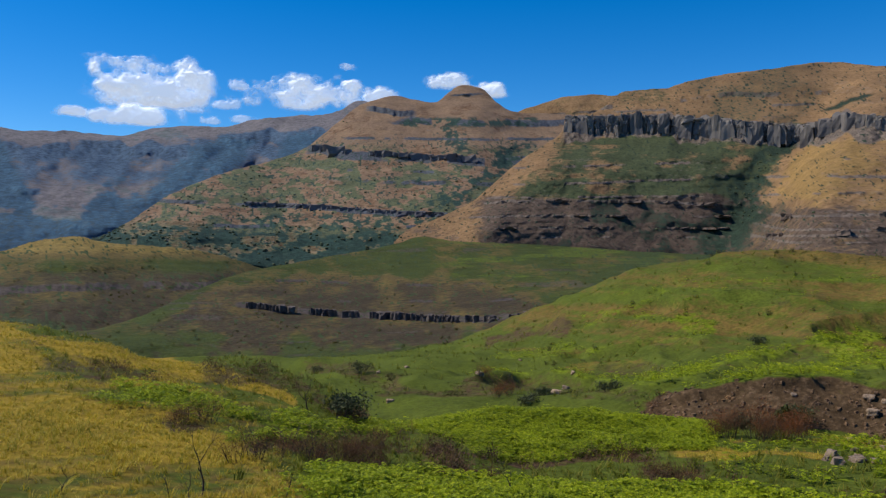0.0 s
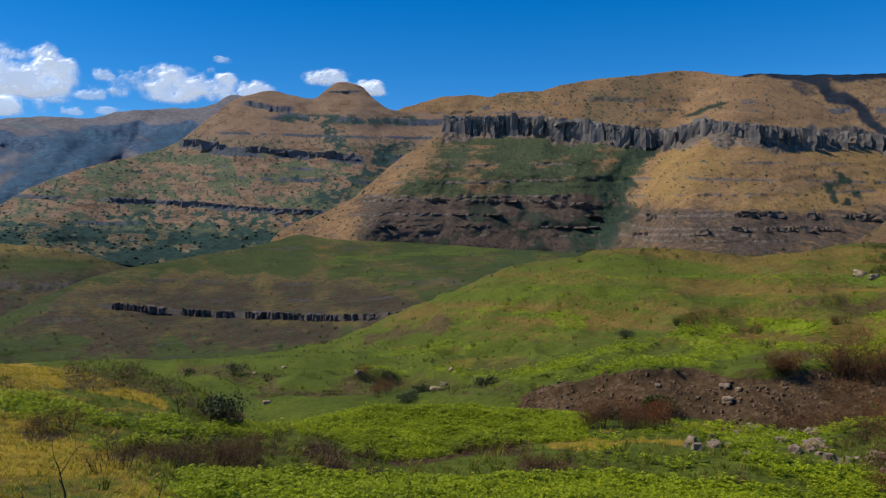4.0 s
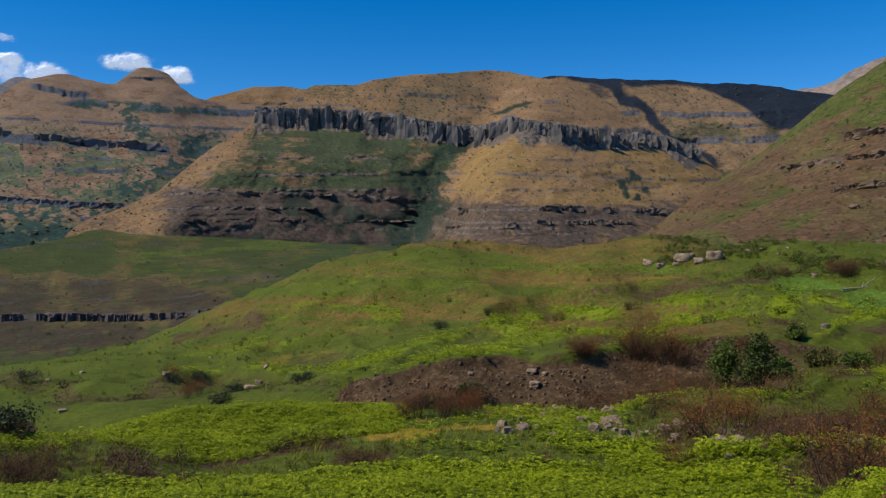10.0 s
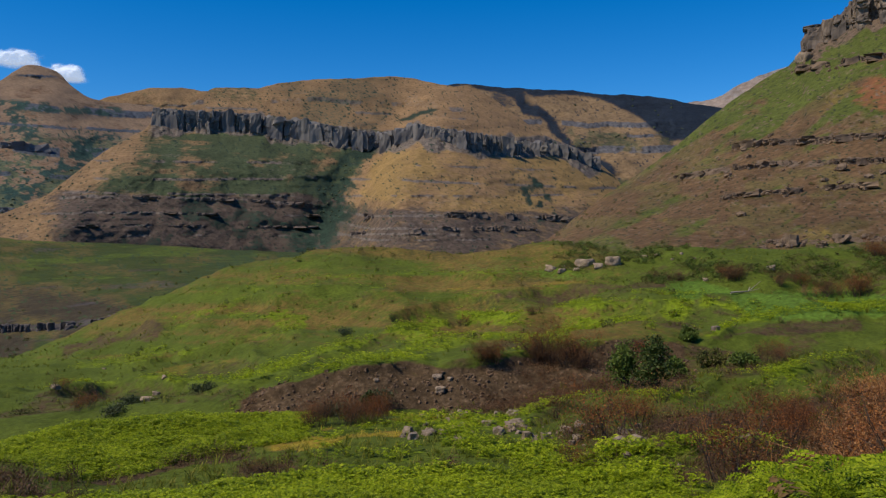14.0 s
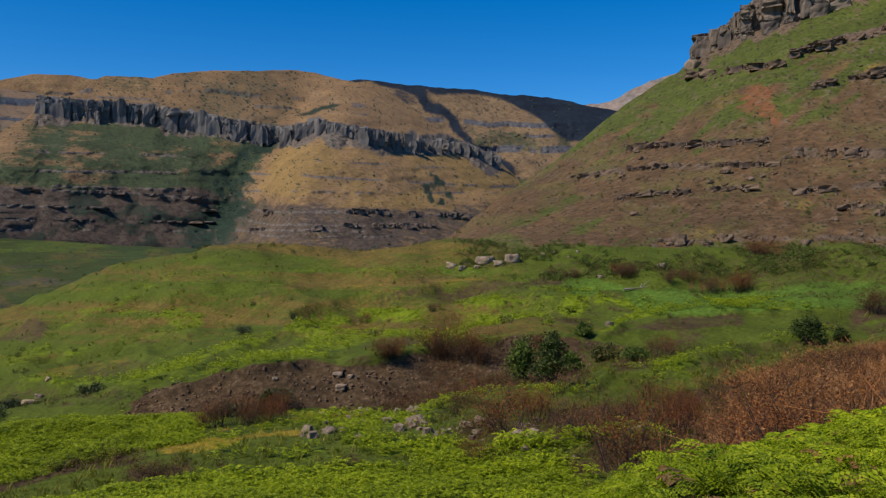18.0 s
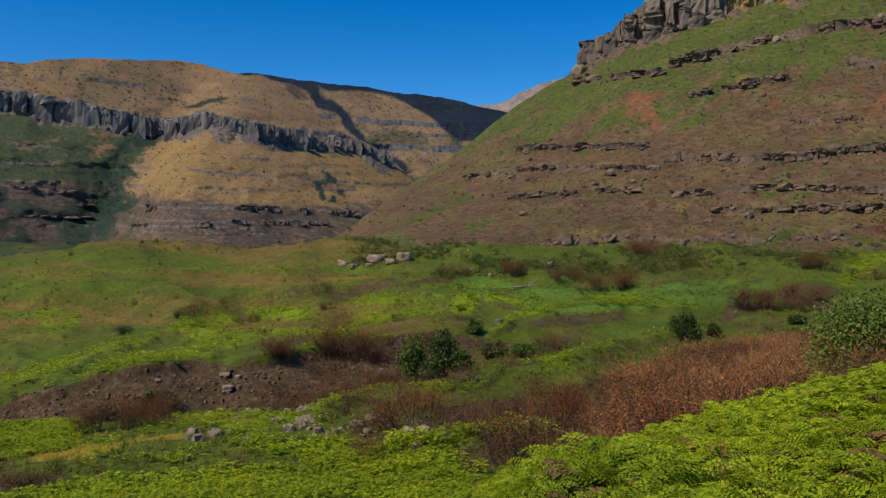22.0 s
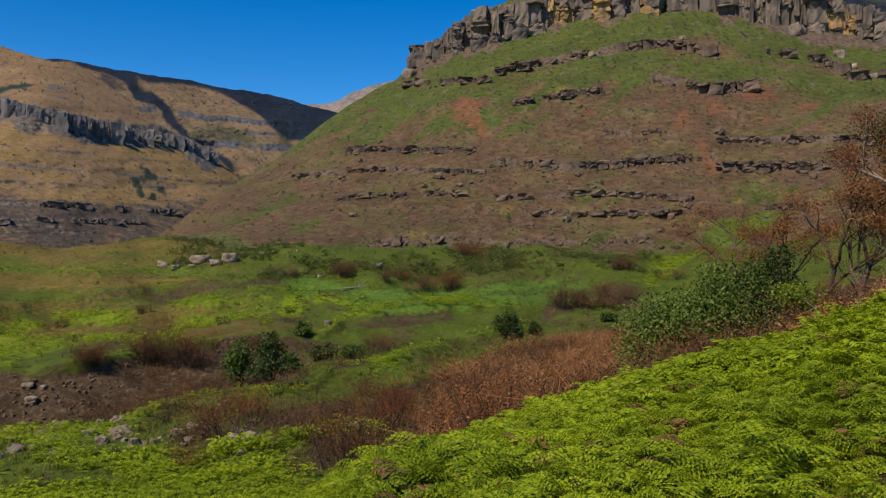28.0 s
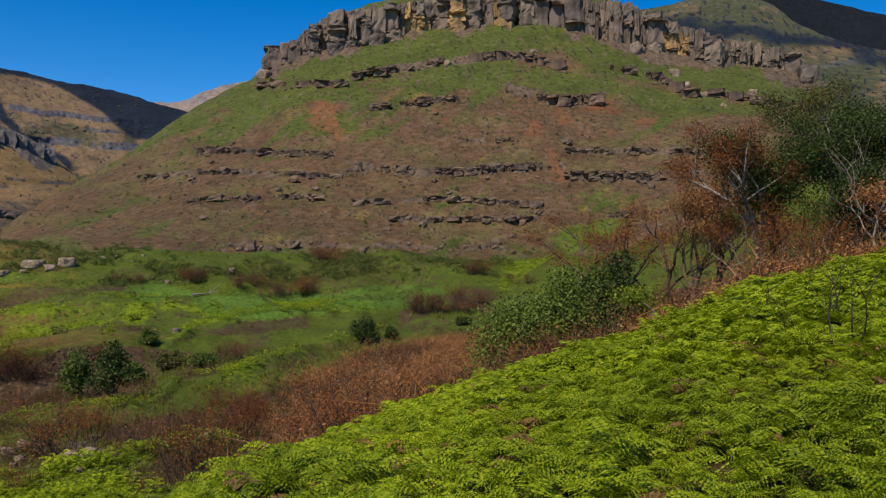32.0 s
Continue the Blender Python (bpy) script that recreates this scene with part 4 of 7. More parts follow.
hill = height("cliff_hill", 32, 106, 0.14, 185, "32:-2.2 40:-1.6 56:-1.5 70:-1.3 76:-.8 82:.8 88:2 106:4", HILL_CREST, "32:160 44:142 76:146 88:142 106:135", "32:230 40:300 48:350 54:385 66:400 80:400 92:380 106:360",
              ledges=[(cliff_mid, 2.1, 52.6, 90.3, 1.0)] + [(q, th * 1.15, float(q.split(":")[0]), float(q.split()[-1].split(":")[0]), 0.3) for q, th in HILL_LEDGES],
              flute=(0.034, 11.0, 0.3), rough=0.06, outcrop=0.3, push=lambda A, el, v: -2.6 * (hill_ribs(A, el) - 0.5) * sstep(1.0, 5.0, el) * sstep(13.5, 11, el) * sstep(36, 44, A))
HA, HE = hill["A"], hill["el"]
n_ = fbm(HA * 0.28, HE * 0.8, 9.1, 4)
slant = HA - 1.25 * HE
m_ = fbm(slant * 0.42, HE * 0.2, 4.4, 4) + 0.45 * fbm(slant * 1.5, HE * 0.35, 14.4, 3)
ribs_ = hill_ribs(HA, HE)
lobes = sstep(-0.05, 0.35, 0.6 * m_ + 0.9 * (ribs_ - 0.62) + 0.25 * n_ + 0.05 * sstep(56, 46, HA))
upper_ = sstep(-2.0, 1.6, HE - line("32:2 40:4 46:6.8 56:7.4 60:9.2 64:11 74:11.2 80:9.6 86:8 106:7")(HA) + 0.9 * n_ + 1.5 * m_)
fringe_ = np.clip(sstep(-2.5, -1.3, HE - line(CLIFF_FOOT)(HA) + 0.9 * n_) * band(HA, 50, 92, 2) + 0.7 * band(HE + 0.5 * n_ - line("50:10.5 58:10.6 64:12 70:12.3 76:11.6 82:10.2 90:8.6")(HA), -0.45, 0.45, 0.25) * band(HA, 52, 88, 2), 0, 1)
RED_SOIL = [(57.0, 9.2, 1.0, 0.8), (58.6, 8.0, 0.6, 0.55), (70.9, 9.7, 0.9, 0.9), (71.8, 8.6, 0.6, 1.0), (76.6, 10.0, 0.8, 0.6), (77.0, 8.5, 0.35, 0.5), (64.8, 9.6, 0.9, 0.45), (73.8, 9.3, 0.5, 0.5), (79.5, 9.0, 0.6, 0.3), (73.5, 6.0, 0.4, 1.4)]
red_ = np.max([np.exp(-((HA - a - 0.35 * (e - HE)) / wa / 1.3) ** 2 - ((HE - e) / we / 1.2) ** 2) for a, e, wa, we in RED_SOIL], 0)
red_ = np.clip(red_ * 1.25 + 0.9 * fbm(HA * 0.9, HE * 1.2, 2.2, 4) - 0.3, 0, 1) * sstep(0.0, 0.35, red_)
cover_height(hill, hill_land, "steep brown and green hill crowned by sandstone cliffs", "hill",
             green=np.clip(fringe_ + upper_ * (0.45 + 0.55 * lobes) + (1 - upper_) * lobes * 0.75 * (1 - 0.6 * band(HE, 4.5, 7.5, 0.8)) + band(HE, 14, 19, 0.5) * 0.5 + sstep(1.2, -0.8, HE + n_) * 0.6, 0, 1),
             brown=np.clip((1 - upper_) * (1.0 - 0.5 * lobes) * np.clip(0.8 + 0.9 * fbm(HA * 0.7, HE * 1.3, 21.0, 4), 0.2, 1) + upper_ * (1 - lobes) * (0.35 + 0.5 * sstep(-0.1, 0.4, -n_)), 0, 1) * sstep(-1.2, 0.5, HE + n_) * (1 - 0.85 * fringe_),
             red=red_ * 0.7, fern=np.clip(1.3 * np.exp(-((HA - 75.5) / 3.0) ** 2 - ((HE - 1.3 - 0.3 * (HA - 75.5)) / 1.1) ** 2) + 0.5 * n_ - 0.1, 0, 1) * band(HA, 70, 81, 1.5) * sstep(4.5, 3, HE), gold=0.4 * sstep(0.25, 0.6, fbm(slant * 0.6, HE * 0.3, 12.0, 4)), shrub=np.clip(spots(hill, 0.9, 0.56, 3.0) * 0.8, 0, 1), rock=spots(hill, 0.8, 0.6, 8.0) * 0.8)

# ---- helpers for things ----
def mesh_of(name, verts, faces, material, smooth=False):
    """One mesh from arrays of triangles or quads."""
    verts, faces = np.asarray(verts, np.float32), np.asarray(faces, np.int32)
    me = bpy.data.meshes.new(name)
    me.vertices.add(len(verts))
    me.vertices.foreach_set("co", verts.ravel())
    k = faces.shape[1]
    me.loops.add(faces.size)
    me.loops.foreach_set("vertex_index", faces.ravel())
    me.polygons.add(len(faces))
    me.polygons.foreach_set("loop_start", np.arange(0, faces.size, k, dtype=np.int32))
    me.polygons.foreach_set("use_smooth", np.full(len(faces), smooth))
    me.update(calc_edges=True)
    me.materials.append(material)
    return me


def part(name, me, parent, label=""):
    ob = new(name, me)
    ob.parent = parent
    return tagged(ob, label)


def join(pieces):
    """Joins (verts, faces) pairs of one face size."""
    vs, fs, base = [], [], 0
    for v, f in pieces:
        vs.append(v)
        fs.append(np.asarray(f) + base)
        base += len(v)
    return np.concatenate(vs), np.concatenate(fs)


def strew(protos, kind, pos, size, spin, tilt=None):
    """Many copies of a few (verts, faces) shapes as one pair of arrays."""
    vs, fs, base = [], [], 0
    for k, (v, f) in enumerate(protos):
        sel = np.where(kind == k)[0]
        if not len(sel):
            continue
        c, s = np.cos(spin[sel]), np.sin(spin[sel])
        sz = size[sel] if size.ndim == 2 else np.repeat(size[sel, None], 3, 1)
        p = v[None] * sz[:, None]
        x = p[..., 0] * c[:, None] - p[..., 1] * s[:, None]
        y = p[..., 0] * s[:, None] + p[..., 1] * c[:, None]
        z = p[..., 2]
        if tilt is not None:
            x = x + z * tilt[sel, 0][:, None]
            y = y + z * tilt[sel, 1][:, None]
        out = np.stack([x, y, z], -1) + pos[sel][:, None]
        vs.append(out.reshape(-1, 3))
        fs.append((f[None] + (base + np.arange(len(sel)) * len(v))[:, None, None]).reshape(-1, f.shape[1]))
        base += len(sel) * len(v)
    return np.concatenate(vs), np.concatenate(fs)


def spot(az, w):
    """The ground's place at an azimuth and a relief line."""
    i, j = np.interp(w, W, np.arange(len(W))), (np.asarray(az, float) + 38) / STEP
    i, j = np.broadcast_arrays(i, j)
    i0, j0 = np.clip(i.astype(int), 0, len(W) - 2), np.clip(j.astype(int), 0, len(sector) - 2)
    a, b = (i - i0)[..., None], (j - j0)[..., None]
    G = np.stack([GX, GY, GZ], -1)
    return (1 - a) * (1 - b) * G[i0, j0] + (1 - a) * b * G[i0, j0 + 1] + a * (1 - b) * G[i0 + 1, j0] + a * b * G[i0 + 1, j0 + 1]


def seen_ground(az, el, skip=1.0):
    """The first place of the ground on a line of sight from the eye."""
    ws = np.linspace(skip, 9.3, 700)
    q = spot(np.full(700, az), ws)
    over = np.degrees(np.arctan2(q[:, 2], np.hypot(q[:, 0], q[:, 1]))) >= el
    return Vector(q[np.argmax(over) if over.any() else -1])


def leafmat(name, colours, rough=0.6, through_light=0.35):
    m, n, l, b = nodes(name, rough)
    g = n.new("ShaderNodeNewGeometry")
    r = ramp(n, l, g.outputs["Random Per Island"], [(i / (len(colours) - 1), c) for i, c in enumerate(colours)])
    v = ramp(n, l, tex(n, l, 0.35, 3), [(0.3, (0.7, 0.72, 0.75)), (0.7, (1.2, 1.15, 1.0))])
    mul = n.new("ShaderNodeMix")
    mul.data_type, mul.blend_type = "RGBA", "MULTIPLY"
    mul.inputs["Factor"].default_value = 1.0
    l.new(r, mul.inputs["A"])
    l.new(v, mul.inputs["B"])
    l.new(mul.outputs["Result"], b.inputs["Base Color"])
    b.inputs["Specular IOR Level"].default_value = 0.2
    if through_light:
        t, mx = n.new("ShaderNodeBsdfTranslucent"), n.new("ShaderNodeMixShader")
        l.new(mul.outputs["Result"], t.inputs["Color"])
        mx.inputs[0].default_value = through_light
        l.new(b.outputs[0], mx.inputs[1])
        l.new(t.outputs[0], mx.inputs[2])
        l.new(mx.outputs[0], n["Material Output"].inputs["Surface"])
    return m


def stone(name, base, stain, dark, grain):
    m, n, l, b = nodes(name, 0.85)
    fine, mid = tex(n, l, 1 / grain, 8, 0.7), tex(n, l, 0.3 / grain, 4)
    streak = tex(n, l, 0.7 / grain, 5, 0.6, (1.0, 1.0, 0.16))
    col = ramp(n, l, fine, [(0.3, tone(base, 0.5)), (0.5, base), (0.72, tone(base, 1.45))])
    g = n.new("ShaderNodeObjectInfo")
    ob = ramp(n, l, g.outputs["Random"], [(0.0, (0.72, 0.72, 0.75)), (1.0, (1.2, 1.15, 1.08))])
    mul = n.new("ShaderNodeMix")
    mul.data_type, mul.blend_type = "RGBA", "MULTIPLY"
    mul.inputs["Factor"].default_value = 1.0
    l.new(col, mul.inputs["A"])
    l.new(ob, mul.inputs["B"])
    col = mul.outputs["Result"]
    rust = n.new("ShaderNodeRGB")
    rust.outputs[0].default_value = (*stain, 1)
    col = mix(n, l, ramp(n, l, mid, [(0.56, (0, 0, 0)), (0.66, (0.85, 0.85, 0.85))]), col, rust.outputs[0])
    soot = n.new("ShaderNodeRGB")
    soot.outputs[0].default_value = (*dark, 1)
    col = mix(n, l, ramp(n, l, streak, [(0.53, (0, 0, 0)), (0.64, (0.8, 0.8, 0.8))]), col, soot.outputs[0])
    l.new(col, b.inputs["Base Color"])
    b.inputs["Specular IOR Level"].default_value = 0.15
    bump(n, l, b, fine, 0.9, grain * 0.35)
    return m


def plain(name, lo, hi, scale, rough=0.85, relief=0.01):
    m, n, l, b = nodes(name, rough)
    t = tex(n, l, scale, 6)
    l.new(ramp(n, l, t, [(0.3, lo), (0.7, hi)]), b.inputs["Base Color"])
    bump(n, l, b, t, 0.6, relief)
    return m


bracken_leaf = leafmat("bracken_leaf", [(0.08, 0.125, 0.003), (0.175, 0.25, 0.004), (0.28, 0.365, 0.006), (0.4, 0.45, 0.025)])
dry_frond = leafmat("dry_bracken", [(0.1, 0.055, 0.02), (0.2, 0.11, 0.035), (0.27, 0.17, 0.06)], through_light=0.2)
gold_blade = leafmat("golden_grass", [(0.34, 0.27, 0.022), (0.5, 0.39, 0.036), (0.62, 0.5, 0.11), (0.26, 0.27, 0.018), (0.43, 0.36, 0.03)])
green_blade = leafmat("green_grass", [(0.09, 0.12, 0.01), (0.16, 0.19, 0.018), (0.26, 0.24, 0.04)])
burnt_leaf = leafmat("scorched_leaf", [(0.14, 0.075, 0.038), (0.29, 0.135, 0.05), (0.44, 0.19, 0.058), (0.3, 0.19, 0.11)], through_light=0.15)
scrub_twig = leafmat("scorched_twigs", [(0.045, 0.028, 0.018), (0.1, 0.056, 0.03), (0.17, 0.095, 0.05)], through_light=0.1)
scorch_leaf = leafmat("scorched_dark_leaf", [(0.05, 0.03, 0.019), (0.11, 0.055, 0.027), (0.2, 0.085, 0.032), (0.075, 0.06, 0.03)], through_light=0.1)
rust_leaf = leafmat("rust_leaf", [(0.09, 0.036, 0.018), (0.2, 0.07, 0.024), (0.32, 0.12, 0.032)], through_light=0.2)
green_leaf = leafmat("evergreen_leaf", [(0.06, 0.09, 0.014), (0.13, 0.185, 0.028), (0.22, 0.28, 0.05)], 0.6, 0.22)
dark_leaf = leafmat("dark_evergreen_leaf", [(0.022, 0.038, 0.008), (0.046, 0.074, 0.014), (0.085, 0.115, 0.025)], 0.6, 0.15)
mid_leaf = leafmat("glossy_evergreen_leaf", [(0.045, 0.07, 0.012), (0.085, 0.13, 0.02), (0.15, 0.2, 0.036)], 0.6, 0.2)
lime_leaf = leafmat("lime_leaf", [(0.1, 0.16, 0.01), (0.2, 0.27, 0.02), (0.3, 0.34, 0.04)])
heath_leaf = leafmat("heath_leaf", [(0.03, 0.045, 0.02), (0.055, 0.075, 0.03), (0.08, 0.09, 0.04)], through_light=0.0)
far_leaf = leafmat("far_scrub_leaf", [(0.045, 0.062, 0.036), (0.075, 0.095, 0.05)], through_light=0.0)
thicket_leaf = leafmat("thicket_leaf", [(0.045, 0.06, 0.015), (0.085, 0.1, 0.02), (0.13, 0.13, 0.03), (0.1, 0.065, 0.035)], through_light=0.1)
bark = plain("charred_bark", (0.018, 0.014, 0.012), (0.07, 0.055, 0.045), 9)
pale_bark = plain("bleached_bark", (0.16, 0.13, 0.1), (0.42, 0.37, 0.31), 7)
brown_bark = plain("brown_twig_bark", (0.06, 0.04, 0.03), (0.17, 0.115, 0.08), 9)
sandstone = stone("weathered_sandstone", (0.2, 0.16, 0.128), (0.25, 0.18, 0.1), (0.045, 0.04, 0.038), 1.8)
ochre_stone = stone("ochre_sandstone", (0.46, 0.29, 0.115), (0.3, 0.2, 0.12), (0.09, 0.07, 0.055), 2.2)
# distance haze is tinted into this stone: bluish, with lifted darks
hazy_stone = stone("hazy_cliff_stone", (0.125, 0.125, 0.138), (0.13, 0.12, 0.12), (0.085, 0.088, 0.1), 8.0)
grey_cliff = stone("grey_cliff_stone", (0.175, 0.165, 0.16), (0.22, 0.17, 0.125), (0.04, 0.042, 0.048), 6.0)
strata_stone = stone("strata_stone", (0.17, 0.13, 0.105), (0.15, 0.11, 0.08), (0.07, 0.058, 0.052), 6.0)
spur_stone = stone("spur_stone", (0.11, 0.095, 0.09), (0.1, 0.075, 0.06), (0.028, 0.027, 0.03), 2.5)
ledge_stone = stone("ledge_stone", (0.175, 0.125, 0.088), (0.2, 0.12, 0.068), (0.06, 0.046, 0.038), 1.2)
bank_stone = stone("bank_stone", (0.17, 0.112, 0.07), (0.24, 0.14, 0.065), (0.06, 0.042, 0.03), 0.6)
field_stone = stone("field_stone", (0.29, 0.225, 0.165), (0.3, 0.19, 0.1), (0.09, 0.075, 0.06), 0.35)


# ---- shapes ----
def rock_shape(seed, nx=4, nz=5, boxy=0.7, lump=0.18, crack=0.0):
    """A weathered block about 1 across, its base at z = 0, as a grid wrapped round a rounded box."""
    bm = bmesh.new()
    bmesh.ops.create_cube(bm, size=1.0)
    bmesh.ops.subdivide_edges(bm, edges=bm.edges[:], cuts=nx - 1, use_grid_fill=True)
    v = np.array([p.co[:] for p in bm.verts])
    bmesh.ops.triangulate(bm, faces=bm.faces[:])
    bm.verts.index_update()
    f = np.array([[p.index for p in q.verts] for q in bm.faces])
    bm.free()
    ball = v / np.linalg.norm(v, axis=1, keepdims=True) * 0.58
    v = boxy * v + (1 - boxy) * ball
    d = fbm(v[:, 0] * 2.1 + seed * 3.7, v[:, 1] * 2.1 + seed, v[:, 2] * 2.1, 3)
    d = d + crack * np.round(3 * fbm(v[:, 0] * 3.5 + seed, v[:, 1] * 3.5, v[:, 2] * 2.2 + seed, 2)) / 3
    v = v * (1 + lump * d)[:, None]
    v[:, 0] += 0.08 * fbm(v[:, 2] * 3, seed, 0.5, 2)
    v[:, 2] += 0.5
    return v, f


def tube(path, radii, sides=5):
    path = [Vector(p) for p in path]
    vs, fs = [], []
    for k, p in enumerate(path):
        d = (path[min(k + 1, len(path) - 1)] - path[max(k - 1, 0)]).normalized()
        u = d.orthogonal().normalized()
        w = d.cross(u)
        for s in range(sides):
            a = 2 * math.pi * s / sides
            vs.append(p + (u * math.cos(a) + w * math.sin(a)) * radii[k])
    for k in range(len(path) - 1):
        for s in range(sides):
            a, b = k * sides + s, k * sides + (s + 1) % sides
            fs += [(a, b, b + sides), (a, b + sides, a + sides)]
    return np.array([tuple(v) for v in vs]), np.array(fs)


def limbs(rnd, base, direction, length, radius, depth, out, tips, bend=0.35, fork=3, sides=5, n=4, boughs=None):
    """A tapered limb that forks; fills out with tubes and tips with places for leaves; boughs takes each first fork apart."""
    path, d = [Vector(base)], Vector(direction).normalized()
    for k in range(n):
        d = (d + Vector((rnd.uniform(-bend, bend), rnd.uniform(-bend, bend), rnd.uniform(-bend * 0.4, bend * 0.7)))).normalized()
        path.append(path[-1] + d * length / n)
    out.append(tube(path, [radius * (1 - 0.6 * k / n) for k in range(n + 1)], sides))
    if depth == 0:
        tips += [path[-1], path[-2], (path[-2] + path[-1]) / 2]
        return
    for k in range(fork):
        at = path[rnd.choice([n // 2, n - 1, n, n])]
        side = Vector((rnd.uniform(-1, 1), rnd.uniform(-1, 1), rnd.uniform(-0.1, 0.8)))
        branch = out
        if boughs is not None:
            branch = []
            boughs.append(branch)
        limbs(rnd, at, d * 0.7 + side * 0.75, length * rnd.uniform(0.5, 0.75), radius * 0.42, depth - 1, branch, tips, bend, fork, max(3, sides - 1), n)


def leaves(rnd, centres, count, spread, size, flat=0.6, up=0.3):
    """Folded leaves, four points each, scattered in clumps round the centres."""
    rs = np.random.RandomState(rnd.randrange(10 ** 6))
    c = np.array([tuple(p) for p in centres])
    k = rs.randint(len(c), size=count)
    p = c[k] + rs.normal(size=(count, 3)) * spread * np.array([1, 1, flat])
    d = rs.normal(size=(count, 3)) + [0, 0, up]
    d /= np.linalg.norm(d, axis=1, keepdims=True)
    e = np.cross(d, rs.normal(size=(count, 3)))
    e /= np.linalg.norm(e, axis=1, keepdims=True)
    s = size * rs.uniform(0.6, 1.4, (count, 1))
    v = np.stack([p, p + d * s * 0.5 + e * s * 0.32, p + d * s, p + d * s * 0.5 - e * s * 0.32 + np.cross(d, e) * s * 0.12], 1).reshape(-1, 3)
    i = np.arange(count)[:, None] * 4
    return v, np.concatenate([i + [0, 1, 2], i + [0, 2, 3]], 1).reshape(-1, 3)


def sprays(rnd, centres, count, spread, size):
    """Fine dead twigs: slivers that point mostly upwards round the centres."""
    rs = np.random.RandomState(rnd.randrange(10 ** 6))
    c = np.array([tuple(p) for p in centres])
    p = c[rs.randint(len(c), size=count)] + rs.normal(size=(count, 3)) * spread
    d = rs.normal(size=(count, 3)) * 0.75 + [0, 0, 0.55]
    e = np.cross(d, rs.normal(size=(count, 3)))
    e /= np.linalg.norm(e, axis=1, keepdims=True)
    s = size * rs.uniform(0.5, 1.4, (count, 1))
    v = np.stack([p - e * s * 0.022, p + e * s * 0.022, p + d * s], 1).reshape(-1, 3)
    return v, np.arange(count * 3).reshape(-1, 3)


def tree(name, at, seed, height, lean=(0, 0), stems=1, leaf=None, count=2500, size=0.16, spread=0.45, wood=None, depth=2, label="", category="tree", fork=3, group="", bend=0.35, girth=0.03, splay=0.55):
    rnd = random.Random(seed)
    root = new(name)
    root.location = at
    tagged(root, label, category, group)
    out, tips, boughs = [], [], []
    for k in range(stems):
        a = rnd.uniform(0, 6.28)
        tilt = 0.15 if stems == 1 else rnd.uniform(0.1, splay)
        base = (0.12 * stems * math.cos(a), 0.12 * stems * math.sin(a), -0.15)
        limbs(rnd, base, (tilt * math.cos(a) + lean[0], tilt * math.sin(a) + lean[1], 1), height * rnd.uniform(0.45, 0.6), height * girth, depth, out, tips, bend, fork, boughs=boughs if stems == 1 else None)
    trunk = part("trunk" if stems == 1 else "stem_frame", mesh_of(name + "_wood", *join(out), wood or brown_bark, True), root)
    for b in boughs:
        part("limb", mesh_of(name + "_limb", *join(b), wood or brown_bark, True), trunk)
    if stems > 2 and leaf:
        tips += [Vector((rnd.uniform(-0.6, 0.6) * splay * height, rnd.uniform(-0.6, 0.6) * splay * height, rnd.uniform(0.08, 0.5) * height)) for _ in range(len(tips) // 2)]
    if leaf:
        part("crown", mesh_of(name + "_leaves", *leaves(rnd, tips, count, spread, size), leaf), root)
    return root


def bush(at, wide, tall, seed, leaf, label, clumps=18, count=300, size=0.1, wood=None, deep=0.8):
    """A rounded evergreen: stems that fan out from one base, each ending in a domed clump of leaves."""
    rnd = random.Random(seed)
    rs = np.random.RandomState(seed)
    root = tagged(new("evergreen_bush"), label, "bush")
    root.location = at
    stems, crown = [], []
    for k in range(clumps):
        a, u = rnd.uniform(0, 6.28), math.sqrt(rnd.uniform(0.0, 1.0))
        c = Vector((wide / 2 * u * math.cos(a) * 0.8, deep * wide / 2 * u * math.sin(a) * 0.8, tall * (0.16 + 0.68 * rnd.uniform(0.2, 1.0) * math.sqrt(max(0, 1 - u * u))) * rnd.uniform(0.85, 1.12)))
        mid = Vector((c.x * 0.45, c.y * 0.45, c.z * 0.6)) + Vector((rnd.uniform(-0.1, 0.1), rnd.uniform(-0.1, 0.1), 0)) * wide * 0.3
        stems.append(tube([Vector((c.x * 0.1, c.y * 0.1, -0.2)), mid, c], [0.02 * tall + 0.01, 0.014 * tall + 0.006, 0.008], 4))
        rc = rnd.uniform(0.15, 0.23) * (wide * 0.5 + tall * 0.5)
        d = rs.normal(size=(count, 3)) + [0, 0, 0.35]
        d /= np.linalg.norm(d, axis=1, keepdims=True)
        p = np.array(c) + d * rc * rs.uniform(0.35, 1.2, (count, 1)) * [1.15, 1.15, 0.85]
        f = d * 0.6 + rs.normal(size=(count, 3)) * 0.55 + [0, 0, -0.1]
        f /= np.linalg.norm(f, axis=1, keepdims=True)
        e = np.cross(f, d + rs.normal(size=(count, 3)) * 0.4)
        e /= np.linalg.norm(e, axis=1, keepdims=True)
        z = size * rs.uniform(0.6, 1.4, (count, 1))
        v = np.stack([p, p + f * z * 0.5 + e * z * 0.34, p + f * z, p + f * z * 0.5 - e * z * 0.34], 1).reshape(-1, 3)
        i = np.arange(count)[:, None] * 4
        crown.append((v, np.concatenate([i + [0, 1, 2], i + [0, 2, 3]], 1).reshape(-1, 3)))
    part("crown", mesh_of("bush_leaves", *join(crown), leaf), root)
    part("stem_frame", mesh_of("stem_frame", *join(stems), wood or bark, True), root)
    return root


